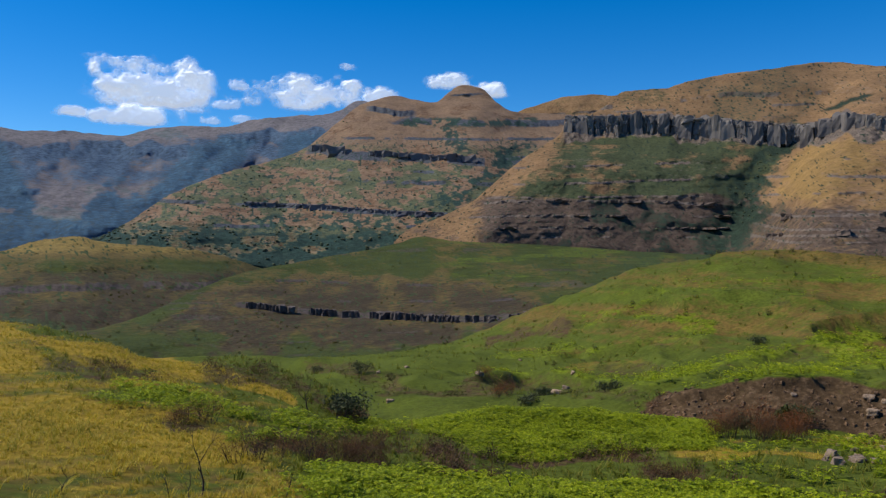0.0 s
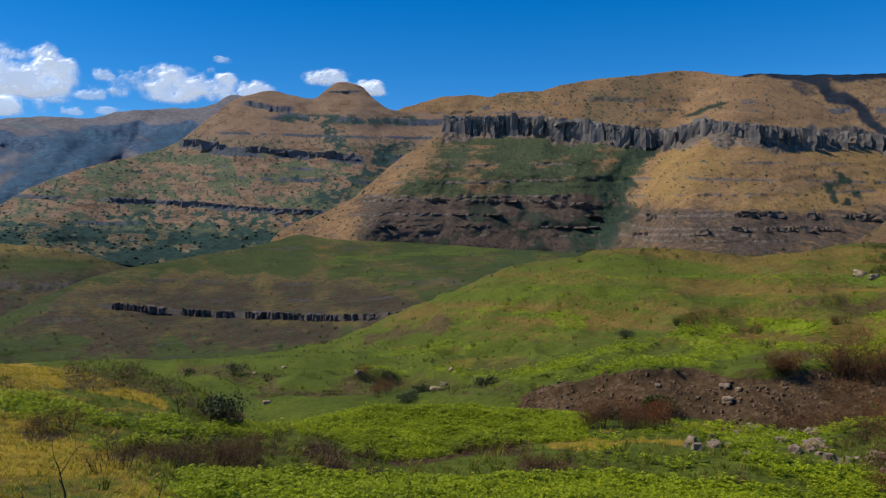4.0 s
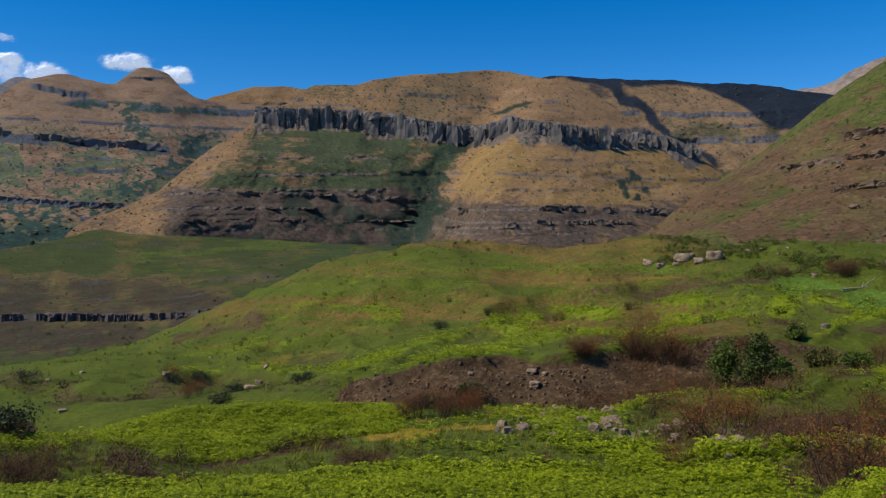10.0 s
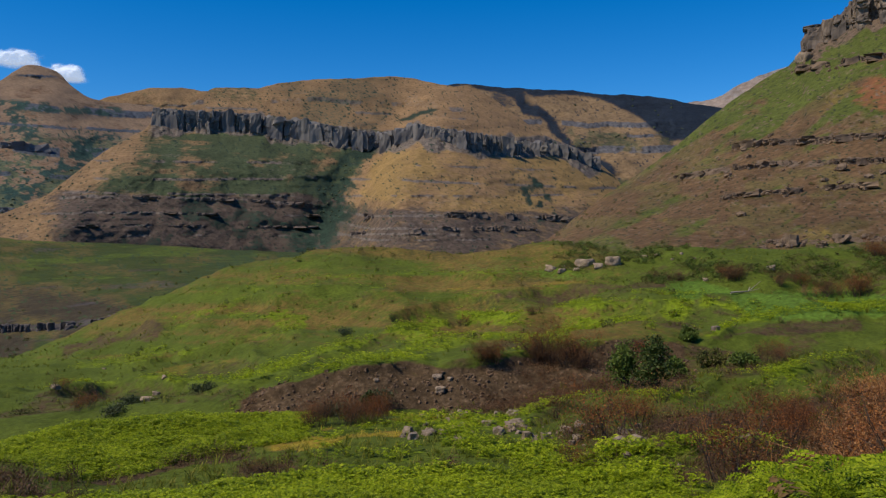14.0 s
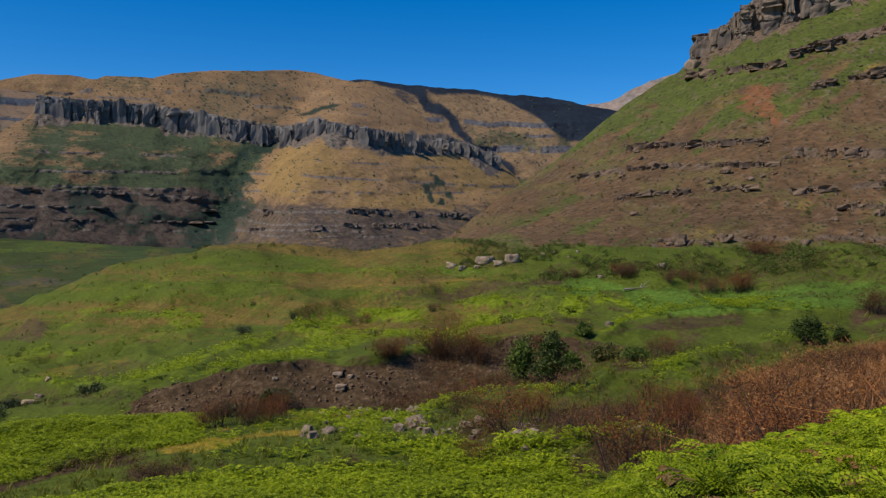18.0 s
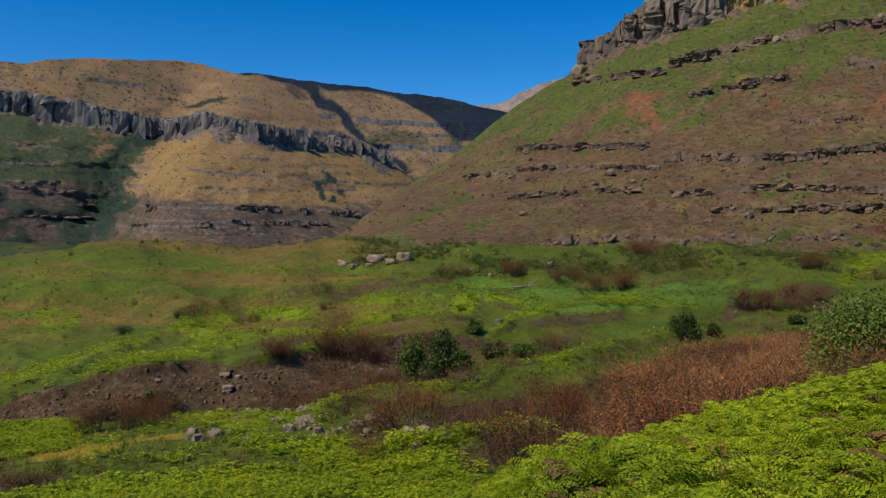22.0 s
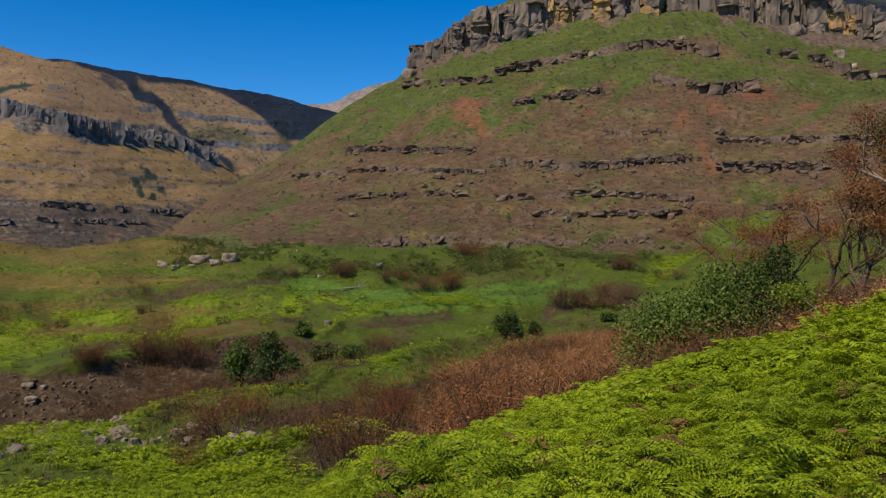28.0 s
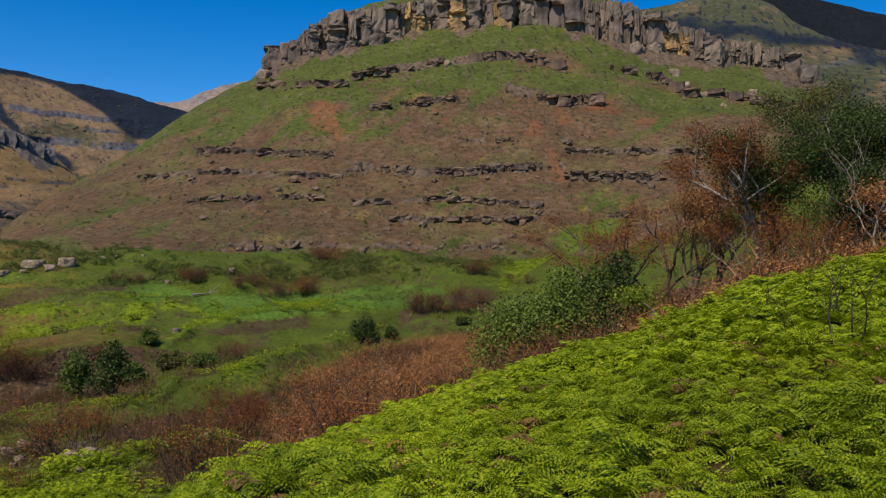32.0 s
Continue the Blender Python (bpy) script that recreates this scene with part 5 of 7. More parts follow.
def frond(rs, length, pairs, teeth, droop):
    """One bracken frond: a bent stalk and a broad triangular blade of pinnae in pairs, held out flat."""
    vs, fs = [], []

    def tri(*p):
        fs.append((len(vs), len(vs) + 1, len(vs) + 2))
        vs.extend(p)
    rise, climb = rs.uniform(0.25, 0.65), rs.uniform(0.1, 1.0)
    az = rs.uniform(0, 6.28)
    d = np.array([math.cos(az), math.sin(az), 0.0])
    s = np.array([-math.sin(az), math.cos(az), 0.0])
    up = np.array([0, 0, 1.0])
    top = d * 0.1 + up * rise
    tri(s * 0.008, -s * 0.008, top)
    for k in range(pairs):
        t = (k + 0.4) / pairs
        p = top + d * length * t + up * (climb * length * t - droop * length * t * t)
        l = 0.5 * length * (1 - t) ** 0.85 + 0.02
        for sg in (-1, 1):
            q = s * sg * 0.93 + d * 0.34 - up * rs.uniform(0.1, 0.6)
            n = (d * 0.94 - s * sg * 0.34) * length / pairs * rs.uniform(0.42, 0.6) + up * 0.012
            if pairs < 6:
                tri(p - n, p + n, p + q * l)
                continue
            for j in range(teeth):
                a, w = j / teeth, 1.0 - 0.7 * j / teeth
                o = p + q * l * a - up * 0.12 * l * a * a
                for side in (-1, 1):
                    tri(o, o + q * l / teeth * 1.1, o + q * l / teeth * 0.5 + n * side * w)
    return np.array(vs), np.array(fs)


def bracken_plant(seed, fronds, pairs, teeth, length=0.5):
    rs = np.random.RandomState(seed)
    return join([frond(rs, length * rs.uniform(0.7, 1.25), pairs, teeth, rs.uniform(0.5, 1.1)) for _ in range(fronds)])


def tuft(seed, blades, tall, wide=0.012, lean=0.35):
    rs = np.random.RandomState(seed)
    vs, fs = [], []
    for k in range(blades):
        a = rs.uniform(0, 6.28)
        b = np.array([rs.normal() * 0.09, rs.normal() * 0.09, -0.03])
        d = np.array([math.cos(a), math.sin(a), 0])
        s = np.array([-math.sin(a), math.cos(a), 0]) * wide
        h = tall * rs.uniform(0.5, 1.1)
        m = b + d * lean * h * 0.3 + np.array([0, 0, h * 0.6])
        t = b + d * lean * h + np.array([0, 0, h])
        k0 = len(vs)
        vs += [b - s, b + s, m + s * 0.8, m - s * 0.8, t]
        fs += [(k0, k0 + 1, k0 + 2), (k0, k0 + 2, k0 + 3), (k0 + 3, k0 + 2, k0 + 4)]
    return np.array(vs), np.array(fs)


def clump(seed, rough=0.35):
    """A low irregular bush for the far slopes."""
    bm = bmesh.new()
    bmesh.ops.create_icosphere(bm, subdivisions=1, radius=0.5)
    v = np.array([p.co[:] for p in bm.verts])
    f = np.array([[p.index for p in q.verts] for q in bm.faces])
    bm.free()
    v = v * (1 + rough * fbm(v[:, 0] * 3 + seed * 5, v[:, 1] * 3, v[:, 2] * 3 + seed, 2))[:, None]
    v[:, 2] = v[:, 2] * 0.8 + 0.28
    return v, f


def stuff(name, vf, material, label, category):
    return tagged(new(name, mesh_of(name, *vf, material)), label, category, kind="stuff")

# ---- cliffs: columns of weathered rock, set against the heights ----
ROCKS = [rock_shape(s, 5, 5, 0.9, 0.22, 0.6) for s in range(9)]
SMALL_ROCKS = [rock_shape(40 + s, 3, 3, 0.86, 0.26, 0.4) for s in range(9)]
MID_ROCKS = [rock_shape(50 + s, 4, 4, 0.92, 0.2, 0.5) for s in range(9)]
ROUND = [rock_shape(20 + s, 4, 3, 0.55, 0.3, 0.3) for s in range(6)]


def surface(h, az, el):
    """The distance of a height's front at a line of sight."""
    j = np.clip(np.round((az - h["az"][0]) / (h["az"][1] - h["az"][0])).astype(int), 0, len(h["az"]) - 1)
    lo, hi = h["el"][1, j], h["el"][len(h["r"]), j]
    i = np.clip(np.round((el - lo) / (hi - lo) * (len(h["r"]) - 1)).astype(int), 0, len(h["r"]) - 1)
    return h["r"][i, j]


def place(az, el, r):
    a, e = radians(az), radians(el)
    return Vector((r * math.sin(a), r * math.cos(a), r * math.tan(e)))


def cliff(name, h, foot, top, az0, az1, stride, material, label, tiers, seed, out=0.4, piece="rock_column", drop=0.12, gap=0.0, aspect=None, shapes=ROCKS, skew=0.6, at=0.2, tops=(0.88, 1.05), accent=None):
    """A cliff of stacked rock columns from its foot line to its top line."""
    rnd = random.Random(seed)
    root = tagged(new(name), label, "cliff")
    meshes = [mesh_of(piece, *rk, material) for rk in shapes]
    bright = [mesh_of(piece, *rk, accent[1]) for rk in shapes[:5]] if accent else []
    az, made = az0, 0
    while az < az1:
        wdt = stride * rnd.choice([0.35, 0.5, 0.7, 1.0, 1.4, 2.2])
        mid = az + wdt / 2
        az += wdt
        if gap > 0 and 0.5 + 0.9 * float(vnoise(np.array(mid / stride / 4), np.array(seed * 1.7), 0.3)) + rnd.uniform(-0.15, 0.15) < gap:
            continue
        lo, hi = float(line(foot)(mid)), float(line(top)(mid))
        if hi - lo < 0.05:
            continue
        r = float(surface(h, np.array(mid), np.array(lo + at * (hi - lo))))
        n = rnd.choice(tiers)
        if aspect:
            n = min(6, max(1, round((hi - lo) / wdt / rnd.uniform(*aspect))))
        cuts = [0.0] + sorted(rnd.uniform(0.15, 0.85) for _ in range(n - 1)) + [rnd.uniform(*tops)]
        push = rnd.uniform(0, 1)
        for k in range(n):
            e0, e1 = lo + (hi - lo) * (cuts[k] - (drop if k == 0 else 0.03)), lo + (hi - lo) * cuts[k + 1]
            tall = r * (math.tan(radians(e1)) - math.tan(radians(e0)))
            wide = r * radians(wdt) * rnd.uniform(1.0, 1.3)
            deep = max(wide, tall * 0.5) * rnd.uniform(0.9, 1.3)
            warm = accent and any(a < mid < b for a, b in accent[0]) and cuts[k] < 0.6 and rnd.random() < 0.8
            ob = new(piece, rnd.choice(bright if warm else meshes))
            ob.parent = root
            p = place(mid + rnd.uniform(-0.1, 0.1) * wdt, e0, r - deep * (out - 0.5 + 0.45 * push) - 0.05 * deep * k)
            ob.matrix_basis = Matrix.LocRotScale(p, Euler((0, rnd.uniform(-0.05, 0.05), radians(-mid) + rnd.uniform(-skew, skew) + rnd.choice([0, math.pi]))), Vector((wide, deep, tall)))
            made += 1
    return root


cliff("cliff_crown", hill, CLIFF_FOOT, HILL_CREST.replace("61.5:17.3 66:18.2 71:18.5 74:17.98", "61.5:16.8 66:17.5 71:17.7 74:17.3"), 52.7, 90.4, 0.42, sandstone, "weathered grey and ochre sandstone cliff crowning the hill", [1, 2, 3, 3, 4], 3, out=0.5, aspect=(0.32, 0.95), skew=0.35, tops=(0.95, 1.02),
      accent=([(62.6, 64.6), (66.0, 67.3), (69.0, 71.1), (80.4, 82.3)], ochre_stone))
cliff("long_cliff", mesa, "-3:7.6 8.8:7.75 12.6:7.6 16:7.5 20:7 23.5:6.6 24.5:6.5 25.5:6.9 27.6:7.3 30:6.5 31.6:6.3 34:6.25 37.1:5.95 39.1:5.3 42:4", "-3:9.3 8.8:9.3 12.6:9.25 16:9.05 20:8.6 23.5:8.05 25.1:8.2 26.5:8.6 28.8:8.3 31.6:7.85 34:7.35 37.2:6.95 39.1:6.1 42:5",
      8.7, 39.4, 0.3, grey_cliff, "long grey sandstone cliff band on the table mountain", [1, 2, 2, 3], 5, out=0.55, aspect=(0.85, 2.2), shapes=MID_ROCKS, skew=0.25, at=0.4, tops=(0.95, 1.02))
for k, (q, th, a0, a1, gap) in enumerate([("0:3 6.4:3.4 14:3.3 19:3 42:3", 0.2, 4.2, 19.5, 0.4), ("0:2 6.4:2.35 19:2.2 42:2", 0.15, 2.8, 19.5, 0.5), ("0:1.3 6.4:1.5 19:1.4 42:1", 0.12, 2, 19, 0.55), ("0:2 22:2.1 24:2.1 30:2.2 36:1.9 42:1.6", 0.42, 23, 37, 0.25), ("0:1 22:.9 30:1.2 36:1.1 42:1", 0.34, 22, 35, 0.45)]):
    lower, upper = (" ".join("%s:%g" % (c.split(":")[0], float(c.split(":")[1]) + sg * th / 2) for c in q.split()) for sg in (-1, 1))
    cliff("lower_cliff", mesa, lower, upper, a0, a1, 0.3, strata_stone, "low broken dark rock step across the mountain foot", [1], 7 + k, out=0.12, gap=gap + 0.1, shapes=SMALL_ROCKS, skew=0.35, aspect=(0.4, 0.9))
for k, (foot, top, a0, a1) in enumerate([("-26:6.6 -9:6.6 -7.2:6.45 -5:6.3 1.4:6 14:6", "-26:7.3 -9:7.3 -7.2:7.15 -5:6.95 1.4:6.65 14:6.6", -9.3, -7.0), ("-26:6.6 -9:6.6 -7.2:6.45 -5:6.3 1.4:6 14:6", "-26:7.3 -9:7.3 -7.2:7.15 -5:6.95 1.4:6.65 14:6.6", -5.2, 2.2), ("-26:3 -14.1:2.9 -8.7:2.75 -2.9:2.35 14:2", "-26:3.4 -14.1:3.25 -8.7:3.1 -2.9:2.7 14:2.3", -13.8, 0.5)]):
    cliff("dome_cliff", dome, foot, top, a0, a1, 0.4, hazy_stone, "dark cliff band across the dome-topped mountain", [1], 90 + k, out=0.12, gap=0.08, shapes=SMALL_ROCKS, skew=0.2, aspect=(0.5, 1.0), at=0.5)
cliff("spur_rock_band", spur, "-27:-3.5 -13.6:-4.2 -10.5:-4.65 -7.4:-4.9 -3.4:-5.1 .6:-5.3 4.7:-5.15 8:-4.5 26:-3", "-27:-3 -13.6:-3.7 -10.5:-4.05 -7.4:-4.3 -3.4:-4.5 .6:-4.75 4.7:-4.65 8:-4 26:-3", -13.8, 8.2, 0.17, spur_stone, "low dark band of upright rocks along the brown spur", [1], 13, out=0.6, gap=0.12, shapes=SMALL_ROCKS, skew=0.35, aspect=(0.6, 1.6))
for k, (q, th) in enumerate(HILL_LEDGES):
    if q.startswith("50.4"):
        continue
    lower, upper = (" ".join("%s:%g" % (c.split(":")[0], float(c.split(":")[1]) + sg * th / 2) for c in q.split()) for sg in (-1, 1))
    cliff("rock_ledge", hill, lower, upper, float(q.split(":")[0]), float(q.split()[-1].split(":")[0]), 0.36, ledge_stone, "broken brown rock ledge running across the hillside", [1, 1, 2], 30 + k, out=0.4, piece="ledge_block", drop=0.3, gap=0.22, shapes=SMALL_ROCKS, skew=0.3, aspect=(0.22, 0.5))

# loose stones round the ledges
rs = np.random.RandomState(77)
CHIPS = [rock_shape(80 + s, 2, 2, 0.7, 0.3) for s in range(6)]
chips = []
for q, th in HILL_LEDGES:
    a0, a1 = float(q.split(":")[0]), float(q.split()[-1].split(":")[0])
    n = int(16 * (a1 - a0))
    A = rs.uniform(a0 - 0.5, a1 + 0.5, n)
    E = line(q)(A) - rs.exponential(0.45, n) * rs.choice([1, 1, 1, -0.4], n)
    chips.append(np.stack([A, E], -1))
chips = np.concatenate(chips)
keep = fbm(chips[:, 0] * 0.9, chips[:, 1] * 1.5, 31.0, 3) > -0.15
A, E = chips[keep].T
R = surface(hill, A, E)
p = np.stack([R * np.sin(np.radians(A)), R * np.cos(np.radians(A)), R * np.tan(np.radians(E)) - 0.12], -1)
nk = len(p)
sz = (0.15 + rs.exponential(0.26, (nk, 1))) * rs.uniform(0.7, 1.3, (nk, 3)) * [1.2, 1.2, 0.8]
stuff("ledge_rubble", strew(CHIPS, rs.randint(6, size=nk), p, sz, rs.uniform(0, 6.28, nk)), ledge_stone, "loose brown stones scattered below the hillside ledges", "rubble")

# ---- boulders ----
boulder_mesh = [mesh_of("boulder", *rk, field_stone, True) for rk in ROUND]
rnd = random.Random(8)


def boulder(az, el, width, label="pale weathered boulder lying in the grass", flat=0.6):
    p = seen_ground(az, el)
    s = 0.8 * radians(width) * p.length
    ob = new("boulder", rnd.choice(boulder_mesh))
    ob.matrix_basis = Matrix.LocRotScale(p - Vector((0, 0, 0.18 * s)), Euler((rnd.uniform(-0.2, 0.2), rnd.uniform(-0.2, 0.2), rnd.uniform(0, 6.28))), Vector((s, s * rnd.uniform(0.7, 1.0), s * flat * rnd.uniform(0.8, 1.2))))
    tagged(ob, label, "boulder", "boulders on the valley slopes")


for az, el, wd in [(65.7, 13.1, 0.7), (78.9, 13.76, 1.1), (81.5, 12.0, 0.7), (82.2, 11.3, 0.6), (52.8, 11.7, 0.9), (71.8, 13.9, 0.5), (83.4, 10.6, 0.5), (84.6, 9.9, 0.45), (86.5, 10.6, 0.6)]:
    r = float(surface(hill, np.array(az), np.array(el)))
    s = radians(wd) * r
    ob = new("boulder", rnd.choice(boulder_mesh))
    ob.matrix_basis = Matrix.LocRotScale(place(az, el - 0.35 * wd, r), Euler((rnd.uniform(-0.2, 0.2), rnd.uniform(-0.2, 0.2), rnd.uniform(0, 6.28))), Vector((s, s * 0.9, s * rnd.uniform(0.6, 0.9))))
    tagged(ob, "fallen sandstone block resting on the hillside", "boulder", "boulders fallen on the hillside")
for az, el, wd in [(38.5, -1.48, 1.3), (40.5, -1.44, 1.2), (39.4, -1.68, 0.8), (36.1, -1.79, 0.9), (36.9, -2.03, 0.7), (37.9, -1.87, 0.5), (50.7, -1.78, 0.7), (46.6, -2.55, 0.45), (42.5, -0.98, 0.6), (43.4, -0.87, 0.4), (27.4, -13.27, 1.1), (29.8, -12.69, 0.6), (31.7, -12.68, 0.8), (26.4, -13.45, 0.6)]:
    boulder(az, el, wd)
for az, el, wd in [(36.9, -12.95, 0.8), (38.2, -12.84, 0.9), (39.3, -13.09, 0.4), (36.2, -14.78, 0.6), (38.6, -14.69, 0.7), (42, -13.04, 0.6), (48.7, -13.15, 1), (47.8, -13.58, 0.5), (45.6, -6.06, 0.6), (47.2, -5.86, 0.7), (28.2, -10.28, 0.8), (28.9, -9.5, 0.5), (24.2, -10.64, 0.5), (32.7, -13.17, 0.4)]:
    boulder(az, el, wd)
for az, el, wd in [(2.6, -8.92, 0.7), (-3.8, -10.79, 0.6), (8.1, -10.17, 1.1), (8.7, -9.84, 0.6), (-4.6, -8.82, 0.4), (-2.6, -8.45, 0.35), (5.5, -7.95, 0.3), (9.2, -8.86, 0.5), (25.5, -13.42, 0.5), (28, -9.32, 0.8), (23.6, -9.49, 0.5), (-17.6, -2.46, 0.3)]:
    boulder(az, el, wd, "weathered brown boulder on the valley slope")
for az, el, wd in [(31.7, -12.64, 0.6), (34.1, -12.83, 0.7), (36.6, -13.18, 0.4), (41.4, -14.56, 0.7), (44.9, -14.96, 0.5), (39.2, -12.78, 0.5), (49.7, -12.72, 0.6), (49, -12.52, 0.4), (34.8, -14.39, 0.4), (27.4, -13.22, 0.8), (56.9, -14.23, 0.3), (69, -0.62, 0.6), (69.8, -0.49, 0.5), (70.5, -0.68, 0.4)]:
    boulder(az, el, wd, "small pale rock among bracken and burnt stalks", 0.7)

# ---- bracken ----
def random_spots(count, a0, a1, w0, w1, seed, by_area=True):
    rs = np.random.RandomState(seed)
    n = count * 8 if by_area else count
    az, w = rs.uniform(a0, a1, n), rs.uniform(w0, w1, n)
    p = spot(az, w)
    if by_area:
        q = spot(az, w + 0.02)
        r = np.hypot(p[:, 0], p[:, 1])
        cell = r * np.hypot(q[:, 0] - p[:, 0], q[:, 1] - p[:, 1])
        keep = rs.rand(n) < (cell / cell.max()) ** float(by_area)
        az, w, p = az[keep][:count], w[keep][:count], p[keep][:count]
    return rs, az, w, p


def wind(rs, n, s=0.15):
    return rs.normal(size=(n, 2)) * s


NEAR_FERN = [bracken_plant(s, 6, 9, 3, 0.42) for s in range(8)]
SLOPE_FERN = [bracken_plant(20 + s, 6, 7, 1, 0.4) for s in range(8)]
MID_FERN = [bracken_plant(40 + s, 5, 5, 1, 0.34) for s in range(6)]
FAR_FERN = [bracken_plant(60 + s, 4, 4, 1, 0.4) for s in range(6)]


def weigh(mask, az, w):
    """A mask's value at an azimuth and a relief line of the ground."""
    return mask[np.clip(np.round(np.interp(w, W, np.arange(len(W)))).astype(int), 0, len(W) - 1), np.clip(np.round((az + 38) / STEP).astype(int), 0, len(sector) - 1)]


def scatter(name, protos, mask, count, a0, a1, w0, w1, seed, small, large, material, label, category, lean=0.25, sink=0.08):
    """Strews shapes over the ground where a mask lets them grow."""
    rs, az, w, p = random_spots(count, a0, a1, w0, w1, seed, 0.5)
    keep = rs.rand(len(az)) < weigh(mask, az, w) ** 1.5
    p = p[keep]
    nk = len(p)
    size = rs.uniform(small, large, nk) * (1.0 + 0.35 * vnoise(p[:, 0] * 0.7, p[:, 1] * 0.7, 0.5))
    return stuff(name, strew(protos, rs.randint(len(protos), size=nk), p - [0, 0, sink], size, rs.uniform(0, 6.28, nk), wind(rs, nk, lean)), material, label, category)



rs, az, w, p = random_spots(1500, 46, 97, 0.9, 1.5, 1)
open_ = fbm(p[:, 0] / 1.3, p[:, 1] / 1.3, 2.0, 2) > -0.85
rs2 = np.random.RandomState(2)
nk = len(p[open_])
stuff("bracken_slope", strew(NEAR_FERN, rs2.randint(7, size=nk), p[open_] - [0, 0, 0.06], rs2.uniform(0.55, 0.95, nk) * (0.9 + 0.4 * vnoise(p[open_][:, 0] * 0.9, p[open_][:, 1] * 0.9, 0.5)), rs2.uniform(0, 6.28, nk), wind(rs2, nk, 0.12)), bracken_leaf, "dense bright green bracken fronds covering the near slope", "bracken")
rs, az, w, p = random_spots(5200, 43, 98, 1.45, 2.08, 3)
open_ = fbm(p[:, 0] / 1.6, p[:, 1] / 1.6, 5.0, 2) > -0.5
p = p[open_]
nk = len(p)
stuff("bracken_bank", strew(SLOPE_FERN, rs.randint(7, size=nk), p - [0, 0, 0.06], rs.uniform(0.6, 1.0, nk) * (0.9 + 0.4 * vnoise(p[:, 0] * 0.8, p[:, 1] * 0.8, 0.5)), rs.uniform(0, 6.28, nk), wind(rs, nk, 0.15)), bracken_leaf, "bright green bracken bank along the upper slope", "bracken")
scatter("bracken_strip", MID_FERN, fern_w, 12000, -16, 50, 1.6, 3.3, 4, 0.4, 0.75, bracken_leaf, "bracken thicket below the viewpoint", "bracken")
scatter("bracken_mound", FAR_FERN, mound_w, 9500, -3, 21, 3.7, 5.2, 5, 0.42, 0.72, bracken_leaf, "low mound covered with even bright bracken", "bracken", 0.15, 0.1)
scatter("bracken_patches", FAR_FERN, fern_w, 60000, -24, 80, 5.1, 9.0, 6, 0.6, 1.2, bracken_leaf, "bright bracken patches along the terraces of the green slope", "bracken", 0.2, 0.12)
scatter("bracken_strips", FAR_FERN, np.clip(fern_w - mound_w, 0, 1), 26000, -24, 58, 2.9, 5.3, 24, 0.5, 0.9, bracken_leaf, "bracken strips between dead brown undergrowth", "bracken", 0.25)
rs, az, w, p = random_spots(190, 46, 100, 0.9, 2.05, 14)
nk = len(p)
stuff("dry_bracken", strew(SLOPE_FERN, rs.randint(6, size=nk), p, rs.uniform(0.45, 0.75, nk), rs.uniform(0, 6.28, nk), wind(rs, nk, 0.3)), dry_frond, "withered brown bracken stalks among the green", "bracken")

rs, az, w, p = random_spots(420, -37, 102, 0.72, 0.93, 26)
p = p[fbm(p[:, 0] / 1.5, p[:, 1] / 1.5, 6.0, 2) > -0.1]
nk = len(p)
stuff("bracken_underfoot", strew(MID_FERN, rs.randint(6, size=nk), p - [0, 0, 0.05], rs.uniform(0.4, 0.75, nk), rs.uniform(0, 6.28, nk), wind(rs, nk, 0.25)), bracken_leaf, "low green bracken round the viewpoint", "bracken")

# ---- grasses ----
TUFTS = [tuft(s, 9, 0.5, 0.02, 0.7) for s in range(6)]
scatter("golden_grass", TUFTS, np.clip(gold_w, 0, 1), 26000, -37, 30, 1.5, 5.2, 7, 0.3, 0.6, gold_blade, "golden seeding grass on the sunlit slope", "grass", 0.3, 0.02)
scatter("rough_grass", TUFTS, np.clip(0.8 - fern_w - gold_w, 0, 1), 9000, -30, 62, 2.0, 6.2, 8, 0.4, 1.1, green_blade, "rough green grass tussocks in the hollow", "grass", 0.3, 0.02)
rs, az, w, p = random_spots(2200, -10, 80, 6.9, 9.0, 9)
nk = len(p)
stuff("meadow_tussocks", strew(TUFTS, rs.randint(6, size=nk), p, rs.uniform(0.7, 1.5, nk), rs.uniform(0, 6.28, nk), wind(rs, nk, 0.25)), green_blade, "green tussocks on the rolling meadow", "grass")

# ---- shrubs on the far slopes ----
CLUMPS = [clump(s) for s in range(6)]
BUSHLETS = [leaves(random.Random(90 + s), [Vector((0, 0, 0.3)), Vector((0.2, 0.1, 0.45)), Vector((-0.2, 0.05, 0.35)), Vector((0.05, -0.2, 0.2))], 90, 0.2, 0.17, 0.8) for s in range(6)]


def far_shrubs(name, h, count, size, weight, seed, label, lo=1):
    rs = np.random.RandomState(seed)
    top = len(h["r"]) - 3
    i, j = rs.randint(lo, top, count * 6), rs.randint(1, h["x"].shape[1] - 1, count * 6)
    keep = rs.rand(count * 6) < weight[i, j] * (1 - 0.9 * h["steep"][i, j])
    i, j = i[keep][:count], j[keep][:count]
    p = np.stack([h["x"][i, j], h["y"][i, j], h["z"][i, j]], -1)
    nk = len(p)
    sz = size * rs.uniform(0.5, 1.5, (nk, 1)) * np.array([1, 1, 0.9])
    stuff(name, strew(CLUMPS if size > 2.8 else BUSHLETS, rs.randint(6, size=nk), p - [0, 0, size * 0.1], sz, rs.uniform(0, 6.28, nk)), far_leaf if size > 2.8 else thicket_leaf, label, "shrubs")


